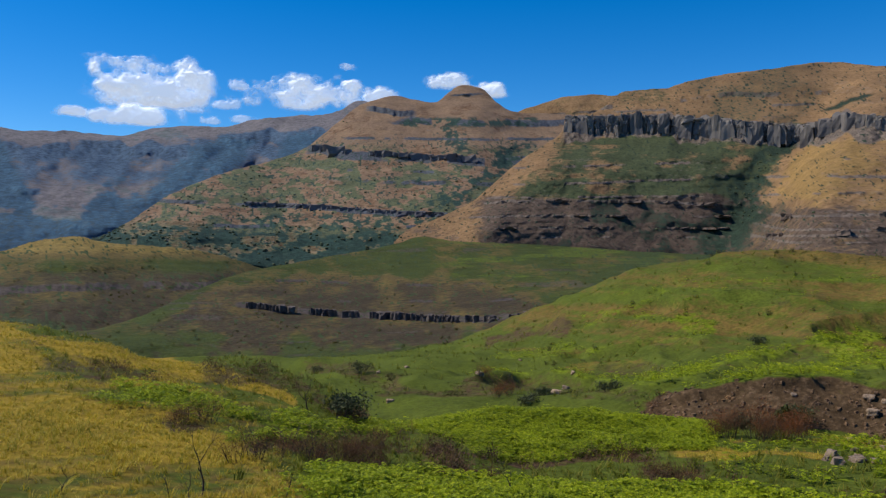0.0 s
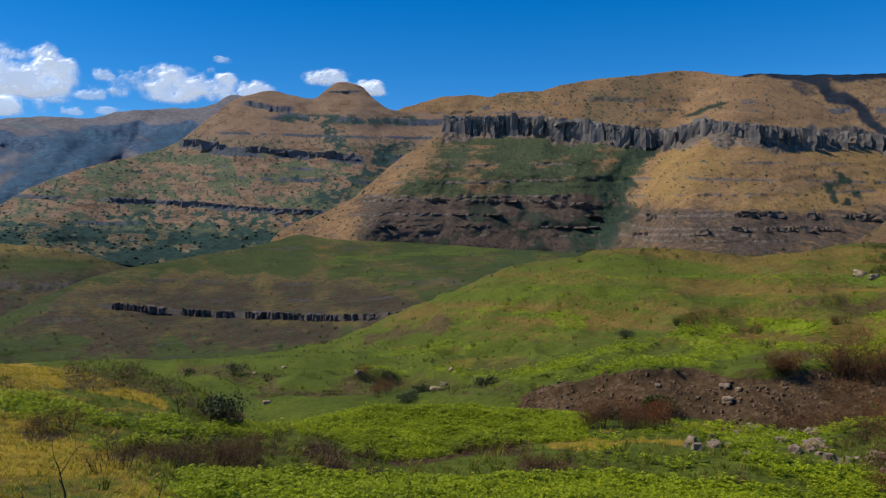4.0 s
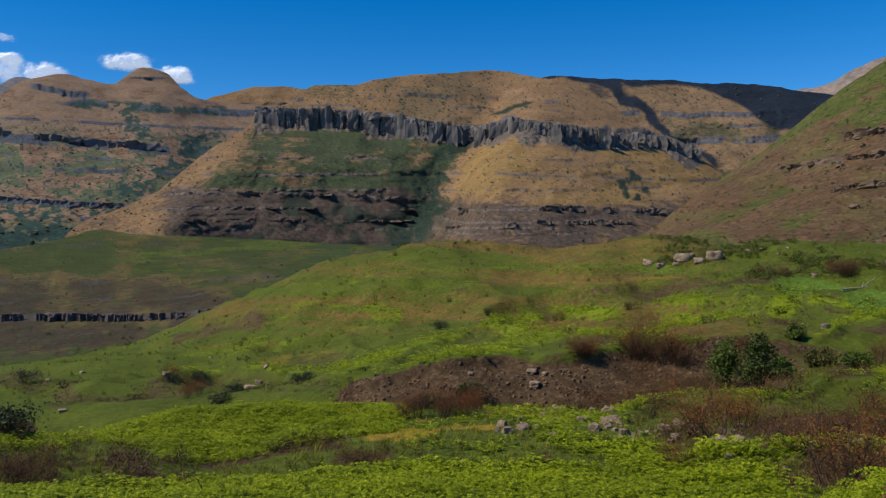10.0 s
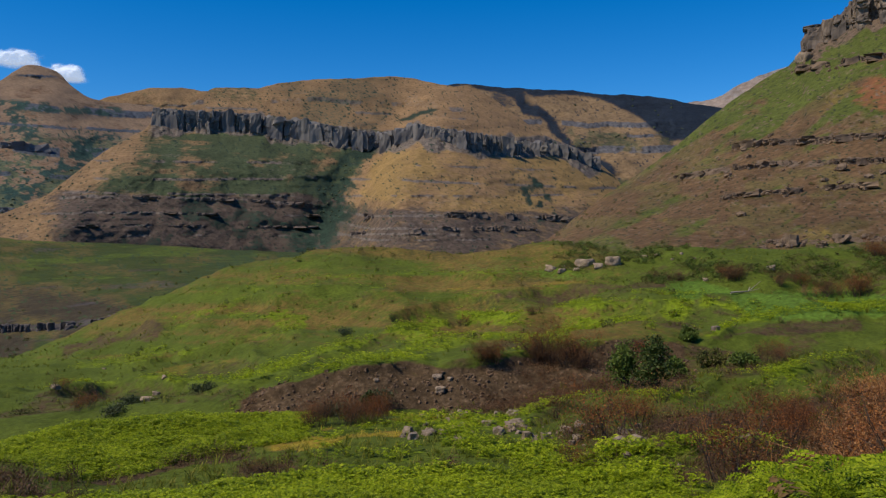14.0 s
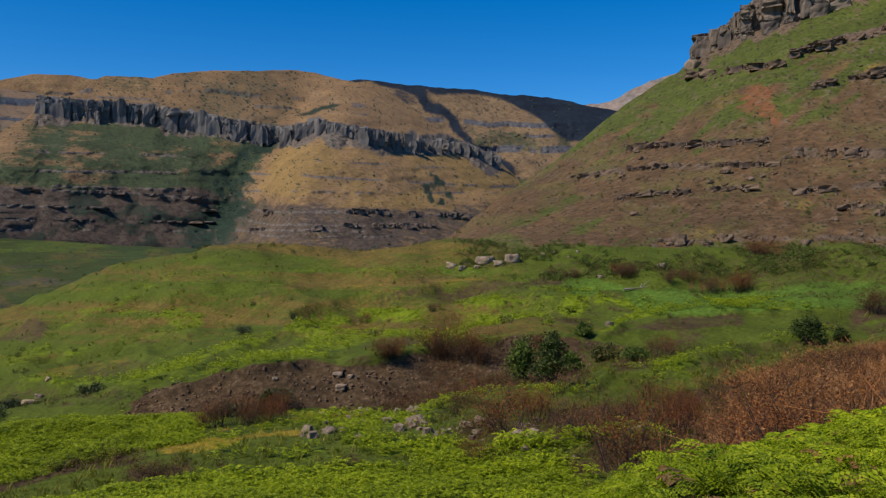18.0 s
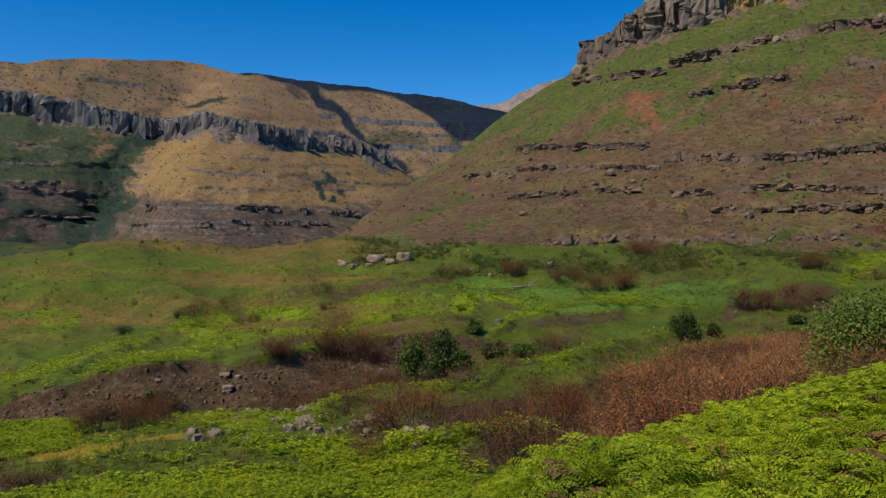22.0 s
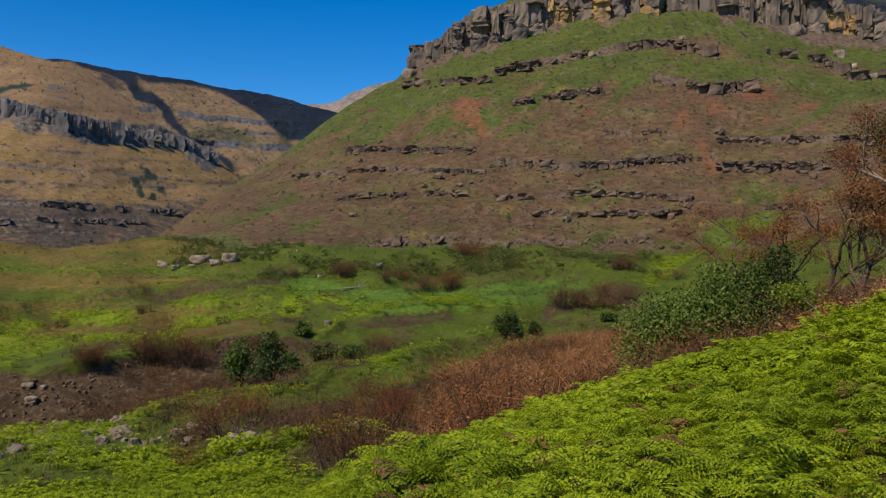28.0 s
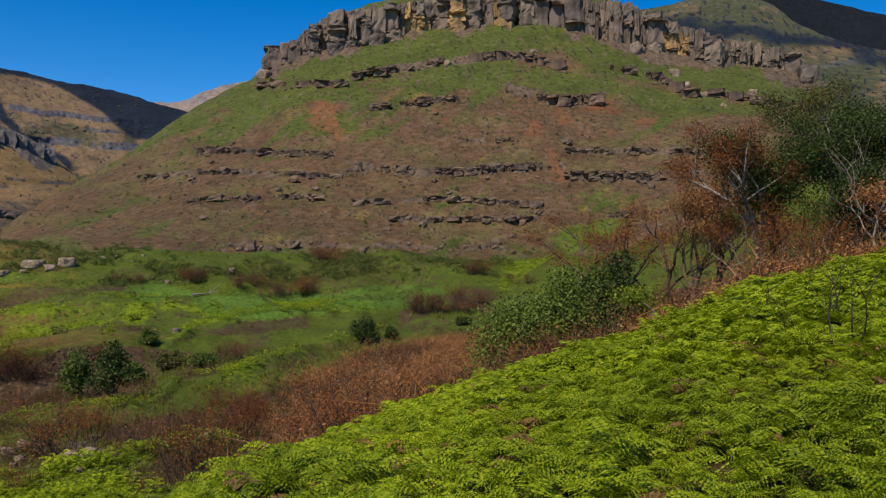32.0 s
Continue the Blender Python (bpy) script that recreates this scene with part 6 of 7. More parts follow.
patch = lambda h, k, cut: sstep(cut, cut + 0.3, fbm(h["A"] * k, h["el"] * k * 1.2, 3.0, 3))
far_shrubs("slope_shrubs", dome, 800, 5.0, np.clip(0.06 + patch(dome, 0.7, 0.0) * sstep(9, 6, dome["el"]) + (dome["el"] < 1.6) * 0.9, 0, 1) * sstep(10.3, 8.5, dome["el"]), 1, "dark bushes dotted over the mountain slopes and valley")
far_shrubs("mesa_shrubs", mesa, 420, 3.2, np.clip(0.012 + 0.12 * patch(mesa, 0.8, 0.1) + np.exp(-((mesa["A"] - gully(mesa["el"]) + 0.9) / 0.9) ** 2) * 3 * (mesa["el"] < 7.2), 0, 1), 2, "dark scrub in the ravine and on the dry slopes")
far_shrubs("hill_shrubs", hill, 380, 0.9, np.clip(0.02 + patch(hill, 0.5, 0.15) * 0.6, 0, 1) * sstep(12.5, 9, hill["el"]), 3, "small bushes scattered over the hillside")
far_shrubs("spur_shrubs", spur, 350, 1.6, np.clip(0.15 + patch(spur, 0.5, 0.0) * 0.6, 0, 1), 4, "small bushes on the spur")
far_shrubs("low_spur_shrubs", low, 260, 2.4, np.clip(0.15 + patch(low, 0.5, 0.0) * 0.8, 0, 1), 5, "dark bushes on the low spur")
far_shrubs("ridge_shrubs", dark, 160, 7, np.clip(0.2 + patch(dark, 0.6, 0.1), 0, 1), 6, "dark bushes on the far ridge")
rs, az, w, p = random_spots(100, -4, 80, 6.2, 9.0, 12)
nk = len(p)
stuff("meadow_shrubs", strew(BUSHLETS, rs.randint(6, size=nk), p, rs.uniform(0.4, 1.2, nk), rs.uniform(0, 6.28, nk)), thicket_leaf, "low dark heath bushes on the meadow", "shrubs")

SCRUB = [sprays(random.Random(290 + s), [Vector((0, 0, 0.1)), Vector((0.3, 0.1, 0.15)), Vector((-0.25, 0.15, 0.1))], 44, 0.2, 0.34) for s in range(6)]
RUST = [join([sprays(random.Random(390 + s), [Vector((0, 0, 0.15)), Vector((0.3, 0.1, 0.3)), Vector((-0.25, 0.15, 0.2))], 22, 0.22, 0.4), leaves(random.Random(590 + s), [Vector((0, 0, 0.35)), Vector((0.25, 0.1, 0.5)), Vector((-0.2, 0.15, 0.25))], 46, 0.2, 0.075, 0.9)]) for s in range(6)]
THICKET = [leaves(random.Random(190 + s), [Vector((0, 0, 0.2)), Vector((0.3, 0.1, 0.3)), Vector((-0.25, 0.15, 0.25))], 38, 0.24, 0.16, 0.7) for s in range(6)]
scatter("heath_thicket", THICKET, np.clip(heath_w + 0.25 * brown_w * (1 - bank_w), 0, 1), 15000, -12, 98, 5.2, 8.95, 15, 0.35, 0.9, thicket_leaf, "low olive and brown heath thicket over the valley slopes", "shrubs")
RUBBLE = [rock_shape(70 + s, 2, 2, 0.6, 0.35) for s in range(6)]
scatter("bank_rubble", RUBBLE, bank_w, 5000, 12, 47, 5.0, 7.6, 16, 0.06, 0.24, bank_stone, "broken brown stones on the burnt bank", "rubble", 0.0, 0.1)
scatter("burnt_scrub", RUST, np.clip(bank_w * sstep(-0.2, 0.4, n1 + 0.1), 0, 1), 5500, 12, 47, 5.0, 7.6, 17, 0.4, 1.0, scorch_leaf, "low scorched scrub on the burnt bank", "shrubs")
stone_w = strokes([("24:-13.3 30:-12.9 36:-13.2 42:-13.4", 0.8, 0.8), ("34:-14.5 40:-14.5", 0.4, 0.6), ("47:-13.2 50:-12.8", 0.5, 0.5), ("36:-1.5 41:-1.4 46:-1.0", 0.4, 0.5)])
scatter("scattered_stones", RUBBLE, stone_w, 1900, 22, 52, 2.8, 8.9, 33, 0.12, 0.5, field_stone, "small pale stones strewn through the grass", "rubble", 0.0, 0.1)
foot_w = strokes([("36:-.7 44:-.9 50:-1.6 57:-1.4 63:-1.0 70:-.6", 0.75, 0.9), ("40:-2.7 45:-2.3 50:-2.3", 0.35, 0.7)]) * np.clip(0.75 + 0.9 * n1, 0, 1)
scatter("hillfoot_thicket", THICKET, foot_w, 16000, 34, 72, 6.5, 9.0, 34, 0.5, 1.2, thicket_leaf, "olive thicket along the foot of the hill", "shrubs")
scatter("hillfoot_bushes", BUSHLETS, foot_w, 2600, 34, 72, 6.5, 9.0, 35, 0.7, 1.5, mid_leaf, "small green bushes along the foot of the hill", "shrubs")
scatter("ravine_thicket", THICKET, np.clip(brown_w * 0.8, 0, 1), 2600, -16, 14, 4.9, 7.6, 19, 0.4, 1.0, thicket_leaf, "dark heath thicket along the ravine", "shrubs")
scatter("dead_undergrowth", SCRUB + RUST, brown_w, 8500, -24, 60, 2.2, 5.4, 18, 0.5, 1.1, scrub_twig, "dead brown undergrowth between the bracken strips", "shrubs")
scatter("dead_heather", SCRUB, np.clip(brown_w - bank_w, 0, 1), 3000, 20, 70, 5.4, 8.9, 20, 0.5, 1.2, scrub_twig, "dead brown heather on the terrace risers", "shrubs")

strip_top = line("44:-12 49:-10.8 56:-9 62:-7.2 68:-5.7 74:-4.3 80:-3 86:-1.4 90:0 103:2")(AA)
rust_w = sstep(50, 60, AA + 3 * n1) * sstep(0.4, -0.2, EL - strip_top + 0.5 * n1) * sstep(2.0, 2.06, WW) * (1 - sstep(5.5, 6, WW))
patch_w = np.clip(0.65 + 1.0 * n1 + 0.35 * sstep(70, 76, AA), 0.08, 1)
scatter("charred_scrub", RUST, rust_w * (1.1 - patch_w), 12000, 47, 98, 2.0, 5.8, 31, 0.5, 1.3, scorch_leaf, "dark charred scrub between the rust-brown shrubs", "shrubs", 0.15)
scatter("rust_undergrowth", RUST, rust_w * patch_w, 20000, 47, 98, 2.0, 5.8, 28, 0.7, 1.5, burnt_leaf, "rust-brown scorched undergrowth along the bracken's rim", "shrubs", 0.15)
scatter("scorched_leaves", RUST, rust_w * patch_w, 3600, 47, 98, 2.0, 5.8, 29, 0.5, 1.0, rust_leaf, "clumps of scorched orange leaves in the undergrowth", "shrubs", 0.15)

# ---- scorched shrubs, each one a thing ----
def burnt_shrub(seed, leaf, wood, count, tall=1.6, leafsize=0.06, stems=9):
    rnd = random.Random(seed)
    root = tagged(new("burnt_shrub"), "scorched brown shrub with bare upright twigs", "shrub", "scorched shrubs along the bracken slope")
    out, tips = [], []
    for k in range(stems):
        a, t = rnd.uniform(0, 6.28), rnd.uniform(0.05, 0.5)
        limbs(rnd, (0.25 * math.cos(a), 0.25 * math.sin(a), -0.1), (t * math.cos(a), t * math.sin(a), 1), tall * rnd.uniform(0.5, 0.85), 0.018, 1, out, tips, 0.3, 3, 3, 2)
    part("twig_frame", mesh_of("twig_frame", *join(out), wood, True), root)
    part("foliage", mesh_of("foliage", *join([sprays(rnd, tips, count // 2, 0.18, 0.22), leaves(rnd, tips, int(count * 2.6), 0.2, leafsize * 0.75, 0.9)]), leaf), root)
    return root


SHRUBS = [burnt_shrub(1, rust_leaf, bark, 620), burnt_shrub(2, scorch_leaf, bark, 300), burnt_shrub(3, rust_leaf, brown_bark, 560), burnt_shrub(4, scorch_leaf, bark, 680, 1.3), burnt_shrub(5, burnt_leaf, brown_bark, 460, 1.2), burnt_shrub(6, burnt_leaf, bark, 200, 1.8)]
used = set()


def put_shrub(k, p, s, label=""):
    m = Matrix.LocRotScale(p, Euler((rnd.uniform(-0.1, 0.1), rnd.uniform(-0.1, 0.1), rnd.uniform(0, 6.28))), Vector((s * rnd.uniform(0.85, 1.2), s * rnd.uniform(0.85, 1.2), s)))
    if k not in used:
        used.add(k)
        SHRUBS[k].matrix_basis = m
        ob = SHRUBS[k]
    else:
        ob = copy_thing(SHRUBS[k], m)
    if label:
        ob["label"] = label
    return ob


rs, az, w, p = random_spots(150, 49, 97, 2.08, 3.6, 21)
for a, q in zip(az, p):
    if a < 57 and rnd.random() < 0.6 or float(fbm(np.array(q[0] / 5), np.array(q[1] / 5), 3.0, 2)) < -0.55:
        continue
    put_shrub(rnd.choice([0, 0, 1, 2, 3, 3, 4, 5, 5] if a < 72 else [0, 2, 3, 4, 5, 5, 1]), Vector(q), rnd.uniform(0.7, 1.4) * (1.0 if a < 66 else 0.8))
rs, az, w, p = random_spots(14, 36, 52, 2.6, 4.6, 22)
for q in p:
    put_shrub(rnd.choice([0, 1, 3, 5, 2]), Vector(q), rnd.uniform(0.8, 1.3))
for az, el, n, wide, size in [(31.1, -8.32, 6, 2.6, 1.2), (35.5, -8.28, 6, 1.6, 1.7), (37.8, -8.44, 5, 1.2, 1.7), (43.2, -8.11, 4, 1.2, 1.5), (50.6, -7.8, 4, 1.4, 1.1), (29.7, -5.73, 3, 0.9, 0.9), (34.9, -4.93, 3, 1, 0.9), (48.3, -2.31, 4, 1.4, 1.2), (21.8, -12.33, 8, 5, 1.1), (20.2, -12.47, 5, 3, 0.9), (51.6, -12.02, 5, 3, 1), (2.7, -9.03, 3, 1.2, 1), (4.1, -10.4, 4, 2.4, 0.9)]:
    for k in range(n):
        a = az + rnd.uniform(-0.5, 0.5) * wide
        put_shrub(rnd.choice([0, 1, 3, 3, 2]), seen_ground(a, el + rnd.uniform(-0.15, 0.15)), size * rnd.uniform(0.55, 1.0), "rust-brown scorched shrub on the burnt bank")
for az, el, n, wide, size in [(54.4, -3.43, 9, 4.5, 1.5), (52, -2.85, 4, 2, 1.2), (47.9, -2.48, 4, 1.6, 1.2), (57.2, -0.98, 7, 3, 1.4), (67.9, -1.82, 4, 2.4, 1.3), (65.6, -4.44, 9, 5.5, 1.6), (67.9, -3.78, 4, 3, 1.3), (70.9, -2.34, 3, 1.6, 1), (44, -2.49, 4, 2, 0.9)]:
    for k in range(n):
        a = az + rnd.uniform(-0.5, 0.5) * wide
        put_shrub(rnd.choice([0, 3, 3, 4]), seen_ground(a, el + rnd.uniform(-0.1, 0.1), 4.5), size * rnd.uniform(0.75, 1.15), "dull brown scorched thicket shrub on the meadow edge")

# ---- single bushes and trees ----
def stand(az, el, skip=1.0):
    return seen_ground(az, el, skip)


for az, el, wide, tall, seed, leaf, lab in [(41.2, -10.0, 2.0, 4.6, 4, mid_leaf, "dark green rounded evergreen bush on the burnt bank"), (43.2, -10.1, 2.6, 3.6, 5, dark_leaf, "dark evergreen bush beside rust-brown shrubs"), (44.6, -9.2, 1.5, 1.8, 15, mid_leaf, "low green bush at the bank's end"),
                                            (59.9, -6.6, 3.4, 2.9, 6, dark_leaf, "small dark evergreen bush above the brown thicket"), (61.9, -6.4, 1.4, 1.5, 7, dark_leaf, "small dark bush on the green meadow"), (67.1, -5.3, 2.2, 1.0, 12, dark_leaf, "low dark green bush on the slope"), (46.9, -8.2, 2.6, 1.5, 16, thicket_leaf, "olive heath bush under the terrace lip"), (49.0, -8.3, 2.2, 1.6, 17, mid_leaf, "green bush under the terrace lip"), (45.4, -6.6, 1.6, 1.4, 18, mid_leaf, "small green bush on the terrace lip"), (23.2, -11.3, 1.3, 1.3, 19, dark_leaf, "dark low bush on the burnt bank")]:
    bush(stand(az, el, 4.2), wide, tall, seed, leaf, lab, 18, 170, 0.17)
for az, w0, wide, top, seed, leaf, lab in [(71.0, 2.75, 3.9, -1.2, 8, green_leaf, "spreading green evergreen bush with dark stems"), (73.8, 2.8, 3.0, -0.6, 9, green_leaf, "spreading glossy green bush above brown shrubs"), (76.4, 2.85, 2.6, -0.2, 10, mid_leaf, "green thicket bush behind scorched shrubs"), (78.0, 2.8, 1.8, 0.0, 11, dark_leaf, "dark green bush at the thicket's edge")]:
    q = Vector(spot(az, w0))
    bush(q, wide, math.hypot(q.x, q.y) * math.tan(radians(top)) - q.z, seed, leaf, lab, 26, 620, 0.12)
# the bush at azimuth -6.4 stands in for the ravine mouth's shade
for az, el, ht, seed in [(11.8, -9.75, 0.9, 1), (-3.4, -6.78, 1.2, 3), (-9, -8.67, 1.6, 4), (-5.8, -8.73, 1.5, 5), (5.9, -10.87, 1, 6), (-6.4, -12.02, 2, 7), (-7.4, -11.61, 1.6, 8), (24.1, -11.06, 1.4, 9), (7.1, -10.27, 0.8, 10), (20.7, -11.88, 1, 11), (21.4, -6.33, 1, 12)]:
    tree("heath_bush", stand(az, el, 3.2), 60 + int(seed), ht, stems=4, leaf=heath_leaf, count=900, size=0.14, spread=0.3, depth=1, label="small dark heath bush in the valley", category="bush", fork=3, group="heath bushes in the valley")

# the wood at the end of the bracken slope
def reach(az, w, top):
    """The ground's place there and the height that lifts a crown to an angle of sight."""
    q = Vector(spot(az, w))
    return q, math.hypot(q.x, q.y) * math.tan(radians(top)) - q.z


for az, w0, top, seed, leaf, count, lab in [(89.2, 3.1, 8.8, 22, dark_leaf, 13000, "dark evergreen tree with a dense crown"), (91.6, 2.9, 9.6, 24, dark_leaf, 13000, "olive evergreen tree with bare lower limbs"), (93.8, 3.3, 12.2, 21, thicket_leaf, 16000, "tall olive tree with a spreading crown"),
                                            (96.6, 2.7, 11.8, 23, dark_leaf, 15000, "tall evergreen tree with grey limbs"), (94.4, 2.5, 6.4, 26, dark_leaf, 8000, "dark evergreen tree below taller crowns"), (90.2, 2.6, 4.6, 27, dark_leaf, 5000, "low dark evergreen tree at the wood's edge"), (99.8, 2.6, 12.0, 25, dark_leaf, 9000, "dark evergreen tree beyond the slope")]:
    q, ht = reach(az, w0, top)
    tree("evergreen_tree", q, seed, ht * 1.0, leaf=leaf, count=int(count * 1.6), size=0.095, spread=0.45, depth=2, label=lab, fork=5, group="trees at the wood's edge", wood=pale_bark if seed % 2 else brown_bark, splay=0.5)
for az, w0, top, seed, leaf, count, lab in [(87.5, 3.0, 7.4, 31, rust_leaf, 6500, "tree with a scorched rust-brown crown"), (85.2, 3.1, 4.6, 32, burnt_leaf, 5000, "scorched tree with a thin brown crown"), (88.4, 2.8, 5.0, 33, burnt_leaf, 4000, "half-scorched tree among the evergreens"), (79.6, 3.4, 1.9, 34, rust_leaf, 3500, "rust-red scorched small tree"),
                                            (78.2, 3.4, 0.9, 35, rust_leaf, 2500, "rust-red bush with dead leaves"), (95.4, 2.35, 3.6, 36, burnt_leaf, 4500, "brown scorched bush under the trees"), (83.0, 3.0, 3.3, 37, burnt_leaf, 4000, "scorched bush beside the lime-green tree"), (84.4, 2.8, 1.6, 38, rust_leaf, 2500, "rust-red low tree with dead leaves"), (81.4, 3.2, 2.4, 39, burnt_leaf, 3500, "scorched brown tree above the shrubs")]:
    q, ht = reach(az, w0, top)
    tree("scorched_tree", q, seed, ht * 1.25, leaf=leaf, count=int(count * 1.9), size=0.07, spread=0.33, depth=2, label=lab, fork=4, group="scorched trees at the wood's edge", wood=pale_bark if seed == 31 else brown_bark)
q, ht = reach(81.3, 2.13, 1.5)
tree("lime_tree", q, 41, ht * 0.6, stems=1, leaf=lime_leaf, count=1600, size=0.09, spread=0.26, depth=2, label="fresh lime-green young tree among brown shrubs", category="tree", wood=pale_bark)
for az, w0, top, seed, wood, lab in [(87.8, 2.5, 4.2, 51, pale_bark, "bleached dead tree with forked bare limbs"), (91.6, 2.35, 5.6, 52, pale_bark, "grey bare tree with spreading dead twigs"), (93.9, 2.3, 8.0, 53, pale_bark, "grey leafless tree at the wood's edge"), (84.8, 2.5, 3.2, 54, brown_bark, "bare brown tree above the scorched shrubs"), (89.8, 2.25, 3.2, 55, brown_bark, "bare sapling at the slope's rim"), (92.8, 2.2, 3.6, 56, brown_bark, "leafless brown tree behind the bracken"), (86.0, 2.3, 2.2, 57, brown_bark, "leafless thin tree behind the bracken"), (95.2, 2.4, 9.6, 58, pale_bark, "tall bleached tree with crooked bare limbs")]:
    q, ht = reach(az, w0, top)
    tree("dead_tree", q, seed, ht * 0.9, wood=wood, depth=3, fork=3, label=lab, group="bare dead trees", bend=0.45, girth=0.014)
for az, el, ht, seed, stems in [(87.3, -3.4, 1.9, 61, 1), (91.2, -3.6, 2.0, 62, 3), (93.2, -4.6, 2.1, 63, 3), (94.6, -3.0, 1.8, 64, 2), (90.2, -4.2, 1.3, 65, 3)]:
    tree("charred_sapling", stand(az, el - 1.8), seed, ht, stems=stems, wood=bark, depth=2, fork=2, label="charred leafless sapling standing in the bracken", group="charred saplings in the bracken", bend=0.25, girth=0.012)

for az, w0, ht, seed in [(55.0, 2.3, 1.7, 71), (57.5, 2.5, 2.0, 72), (59.0, 2.2, 1.5, 73), (61.0, 2.35, 1.9, 74), (62.5, 2.6, 2.2, 75), (64.5, 2.3, 1.8, 76), (66.0, 2.5, 2.0, 77), (67.6, 2.25, 1.5, 78), (80.4, 2.3, 1.7, 79), (83.4, 2.25, 1.8, 80), (52.8, 2.7, 1.9, 81), (50.5, 3.0, 1.8, 82)]:
    tree("charred_sapling", Vector(spot(az, w0)), seed, ht, stems=3, wood=bark, depth=2, fork=2, label="charred leafless sapling among scorched shrubs", group="charred saplings in the thicket", bend=0.25, girth=0.012)

# dead stalks in front of the first view
for az, el, ht, seed in [(-16.5, -16.6, 0.95, 1), (-11.5, -16.94, 0.6, 2), (4.9, -17.21, 0.7, 3), (0.2, -17.26, 0.5, 4), (-17.2, -16.64, 0.5, 5), (-1, -17.34, 0.45, 6), (-18.8, -16.46, 0.5, 7), (16, -16.71, 0.45, 8), (-9.6, -11.55, 1.2, 9), (-25.7, -15.57, 0.5, 10), (-6.6, -14.11, 0.7, 11), (20.7, -16.14, 0.5, 12)]:
    tree("dead_stalk", stand(az, el), 70 + int(seed), ht * 2.1, wood=bark, depth=2, fork=3, label="dry dark stalk standing in the grass", category="stalk", group="dry stalks in the foreground", bend=0.3, girth=0.02)
for az, el, n, wide, size in [(-11.3, -14.49, 9, 7, 0.6), (-7, -14.85, 9, 5, 0.6), (-17.6, -11.66, 4, 3, 0.6), (2.3, -16.25, 4, 4, 0.4), (16.3, -15.46, 4, 3, 0.45), (-17.7, -11.72, 3, 4, 0.4), (-3.4, -13.41, 3, 3, 0.4)]:
    for k in range(n):
        put_shrub(rnd.choice([1, 3, 5]), seen_ground(az + rnd.uniform(-0.5, 0.5) * wide, el + rnd.uniform(-0.3, 0.3)), size * rnd.uniform(0.7, 1.2), "low dry brown shrub in the grassy hollow")
put_shrub(2, seen_ground(38.0, -15.6), 0.6, "orange-brown dead shrub above the bracken")

# the dry fallen log on the meadow
log_root = tagged(new("fallen_log"), "grey fallen log with broken limbs on the green meadow", "log")
log_root.location = stand(48.9, -3.4, 4.0)
out, tips = [], []
limbs(random.Random(3), (-1.4, 0.5, 0.15), (1, -0.3, 0.08), 2.6, 0.16, 1, out, tips, 0.15, 4)
part("log_wood", mesh_of("log_wood", *join(out), pale_bark, True), log_root)

# ---- clouds far behind the mountains ----
m, n, l, b = nodes("cloud_vapour", 1.0)
b.inputs["Base Color"].default_value = (0.88, 0.9, 0.94, 1)
b.inputs["Specular IOR Level"].default_value = 0.0
# bluish glow added to lighten the clouds' shaded sides
b.inputs["Emission Color"].default_value = (0.75, 0.84, 1.0, 1)
b.inputs["Emission Strength"].default_value = 0.42
at = n.new("ShaderNodeAttribute")
at.attribute_name = "thick"
l.new(at.outputs["Fac"], b.inputs["Alpha"])


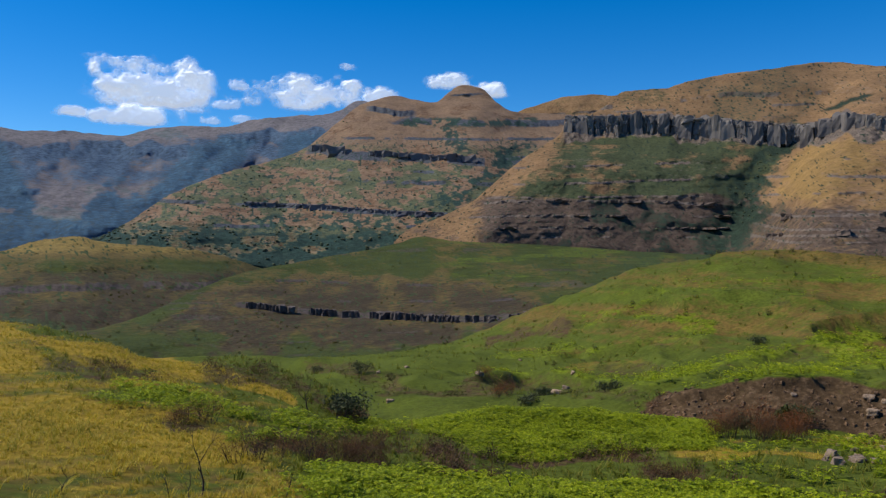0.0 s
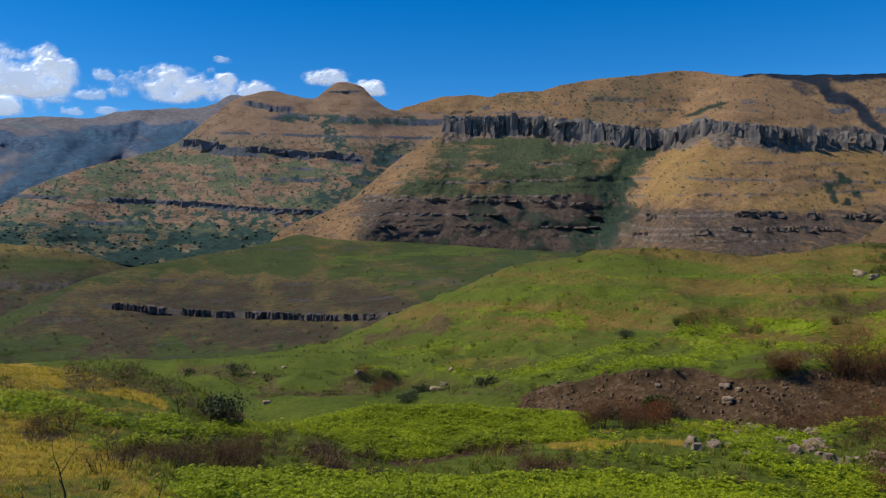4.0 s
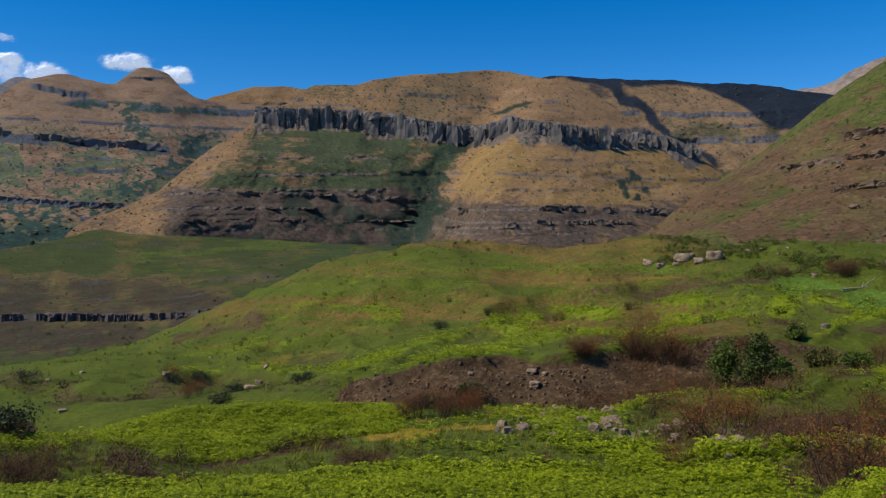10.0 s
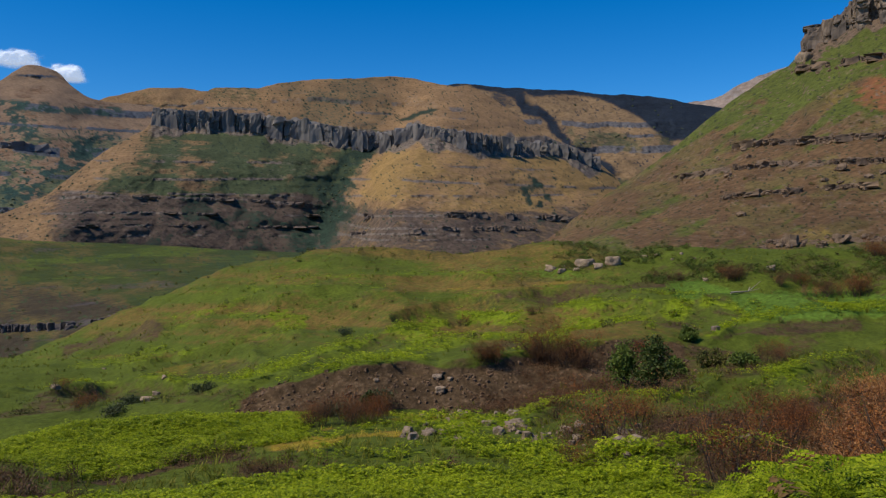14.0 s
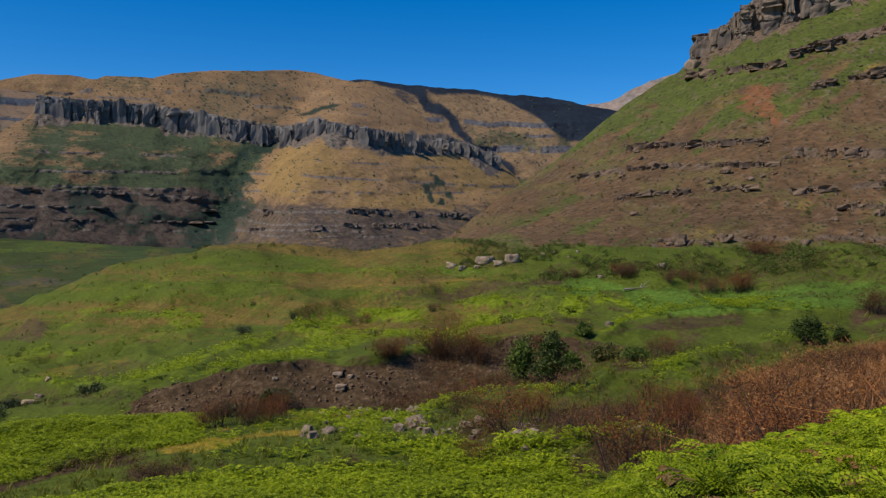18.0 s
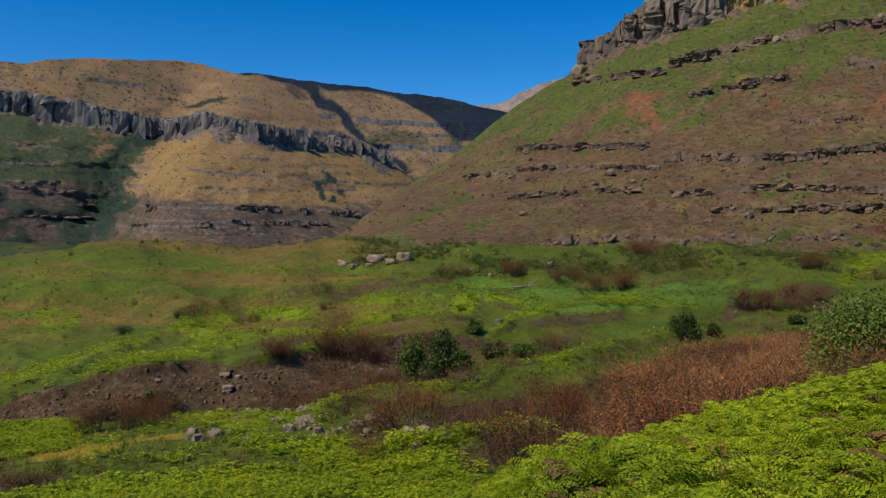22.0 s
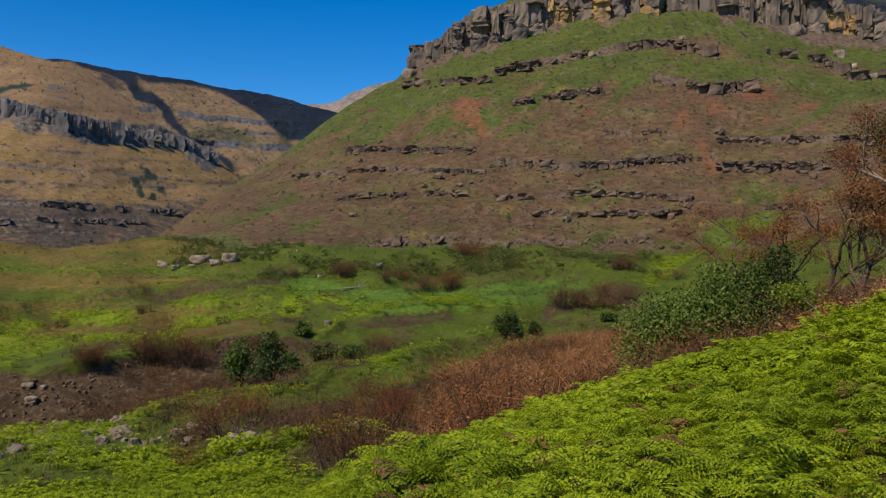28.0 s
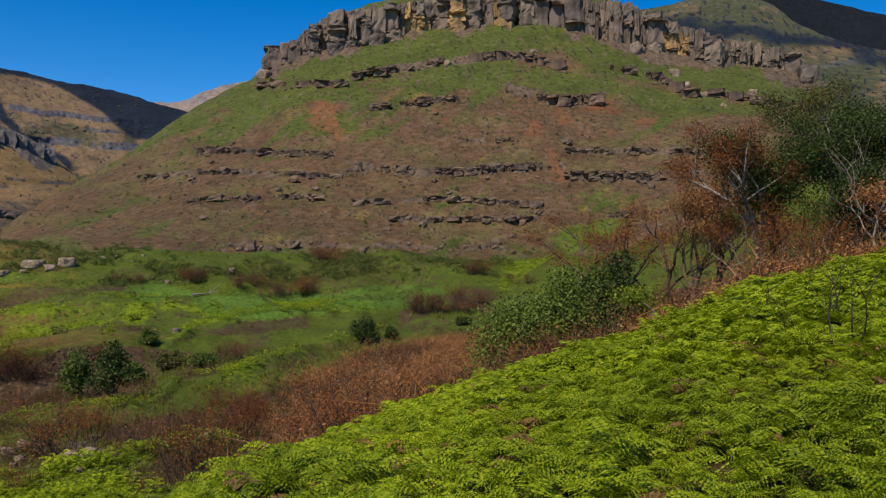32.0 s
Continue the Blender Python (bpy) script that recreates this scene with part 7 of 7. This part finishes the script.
def cloud(az0, az1, base, top, seed):
    """A small cumulus: a bulging body, thin and ragged at its edges."""
    R = 4700.0
    wide, tall = az1 - az0, top - base
    nx, nz = max(24, int(wide / 0.055)), max(14, int(tall * 1.5 / 0.055))
    U, V = np.meshgrid(np.linspace(-0.12, 1.12, nx), np.linspace(-0.22, 1.2, nz))
    A, E = az0 + wide * U, base + tall * V
    k = max(0.8, 2.4 / wide)
    puff = fbm(A * k + seed, E * 1.3 * k, seed * 2.0, 5, 0.55)
    body = 1 - ((U - 0.5) / 0.58) ** 2 - np.where(V < 0.36, ((V - 0.36) / 0.5) ** 2, ((V - 0.36) / 0.8) ** 2)
    dens = body * 1.05 + 0.62 * puff
    thick = (0.6 if wide < 2.2 else 1.0) * sstep(0.0, 0.9, dens) * sstep(-0.12, 0.04, U) * sstep(1.12, 0.96, U) * sstep(-0.22, -0.06, V) * sstep(1.2, 1.0, V)
    bulge = np.clip(dens, 0, 1.4) ** 0.7 * tall * 0.3
    r = R - R * np.radians(bulge)
    a, e = np.radians(A), np.radians(E)
    xyz = np.stack([r * np.sin(a), r * np.cos(a), R * np.tan(e)], -1).reshape(-1, 3)
    i, j = np.meshgrid(np.arange(nz - 1), np.arange(nx - 1), indexing="ij")
    k = (i * nx + j).ravel()
    faces = np.stack([k, k + 1, k + nx + 1, k + nx], -1)
    faces = faces[thick.ravel()[faces].max(1) > 0.004]
    me = mesh_of("cloud", xyz, faces, m, True)
    me.attributes.new("thick", "FLOAT", "POINT").data.foreach_set("value", thick.ravel().astype(np.float32))
    tagged(new("cloud", me), "small white cumulus cloud above the mountains", "cloud", "fair-weather clouds")


for az0, az1, base, top, seed in [(-23.8, -16.2, 9.5, 12.5, 1), (-23.9, -18.2, 8.3, 9.5, 2), (-13.9, -5.5, 9.9, 11.9, 3), (-1.4, 2.1, 11.3, 12.3, 4), (1.9, 4.9, 10.7, 11.7, 5), (-5.8, -3.2, 10.2, 11.3, 6), (-15.1, -13.6, 10.8, 11.8, 7), (-16.2, -14.2, 9.6, 10.4, 8), (-7.3, -6.0, 12.45, 12.9, 9), (-26.4, -24.0, 8.5, 9.2, 10), (-16.8, -15.4, 8.55, 9.05, 11), (-14.8, -12.9, 8.65, 9.15, 12)]:
    cloud(az0, az1, base, top, seed)
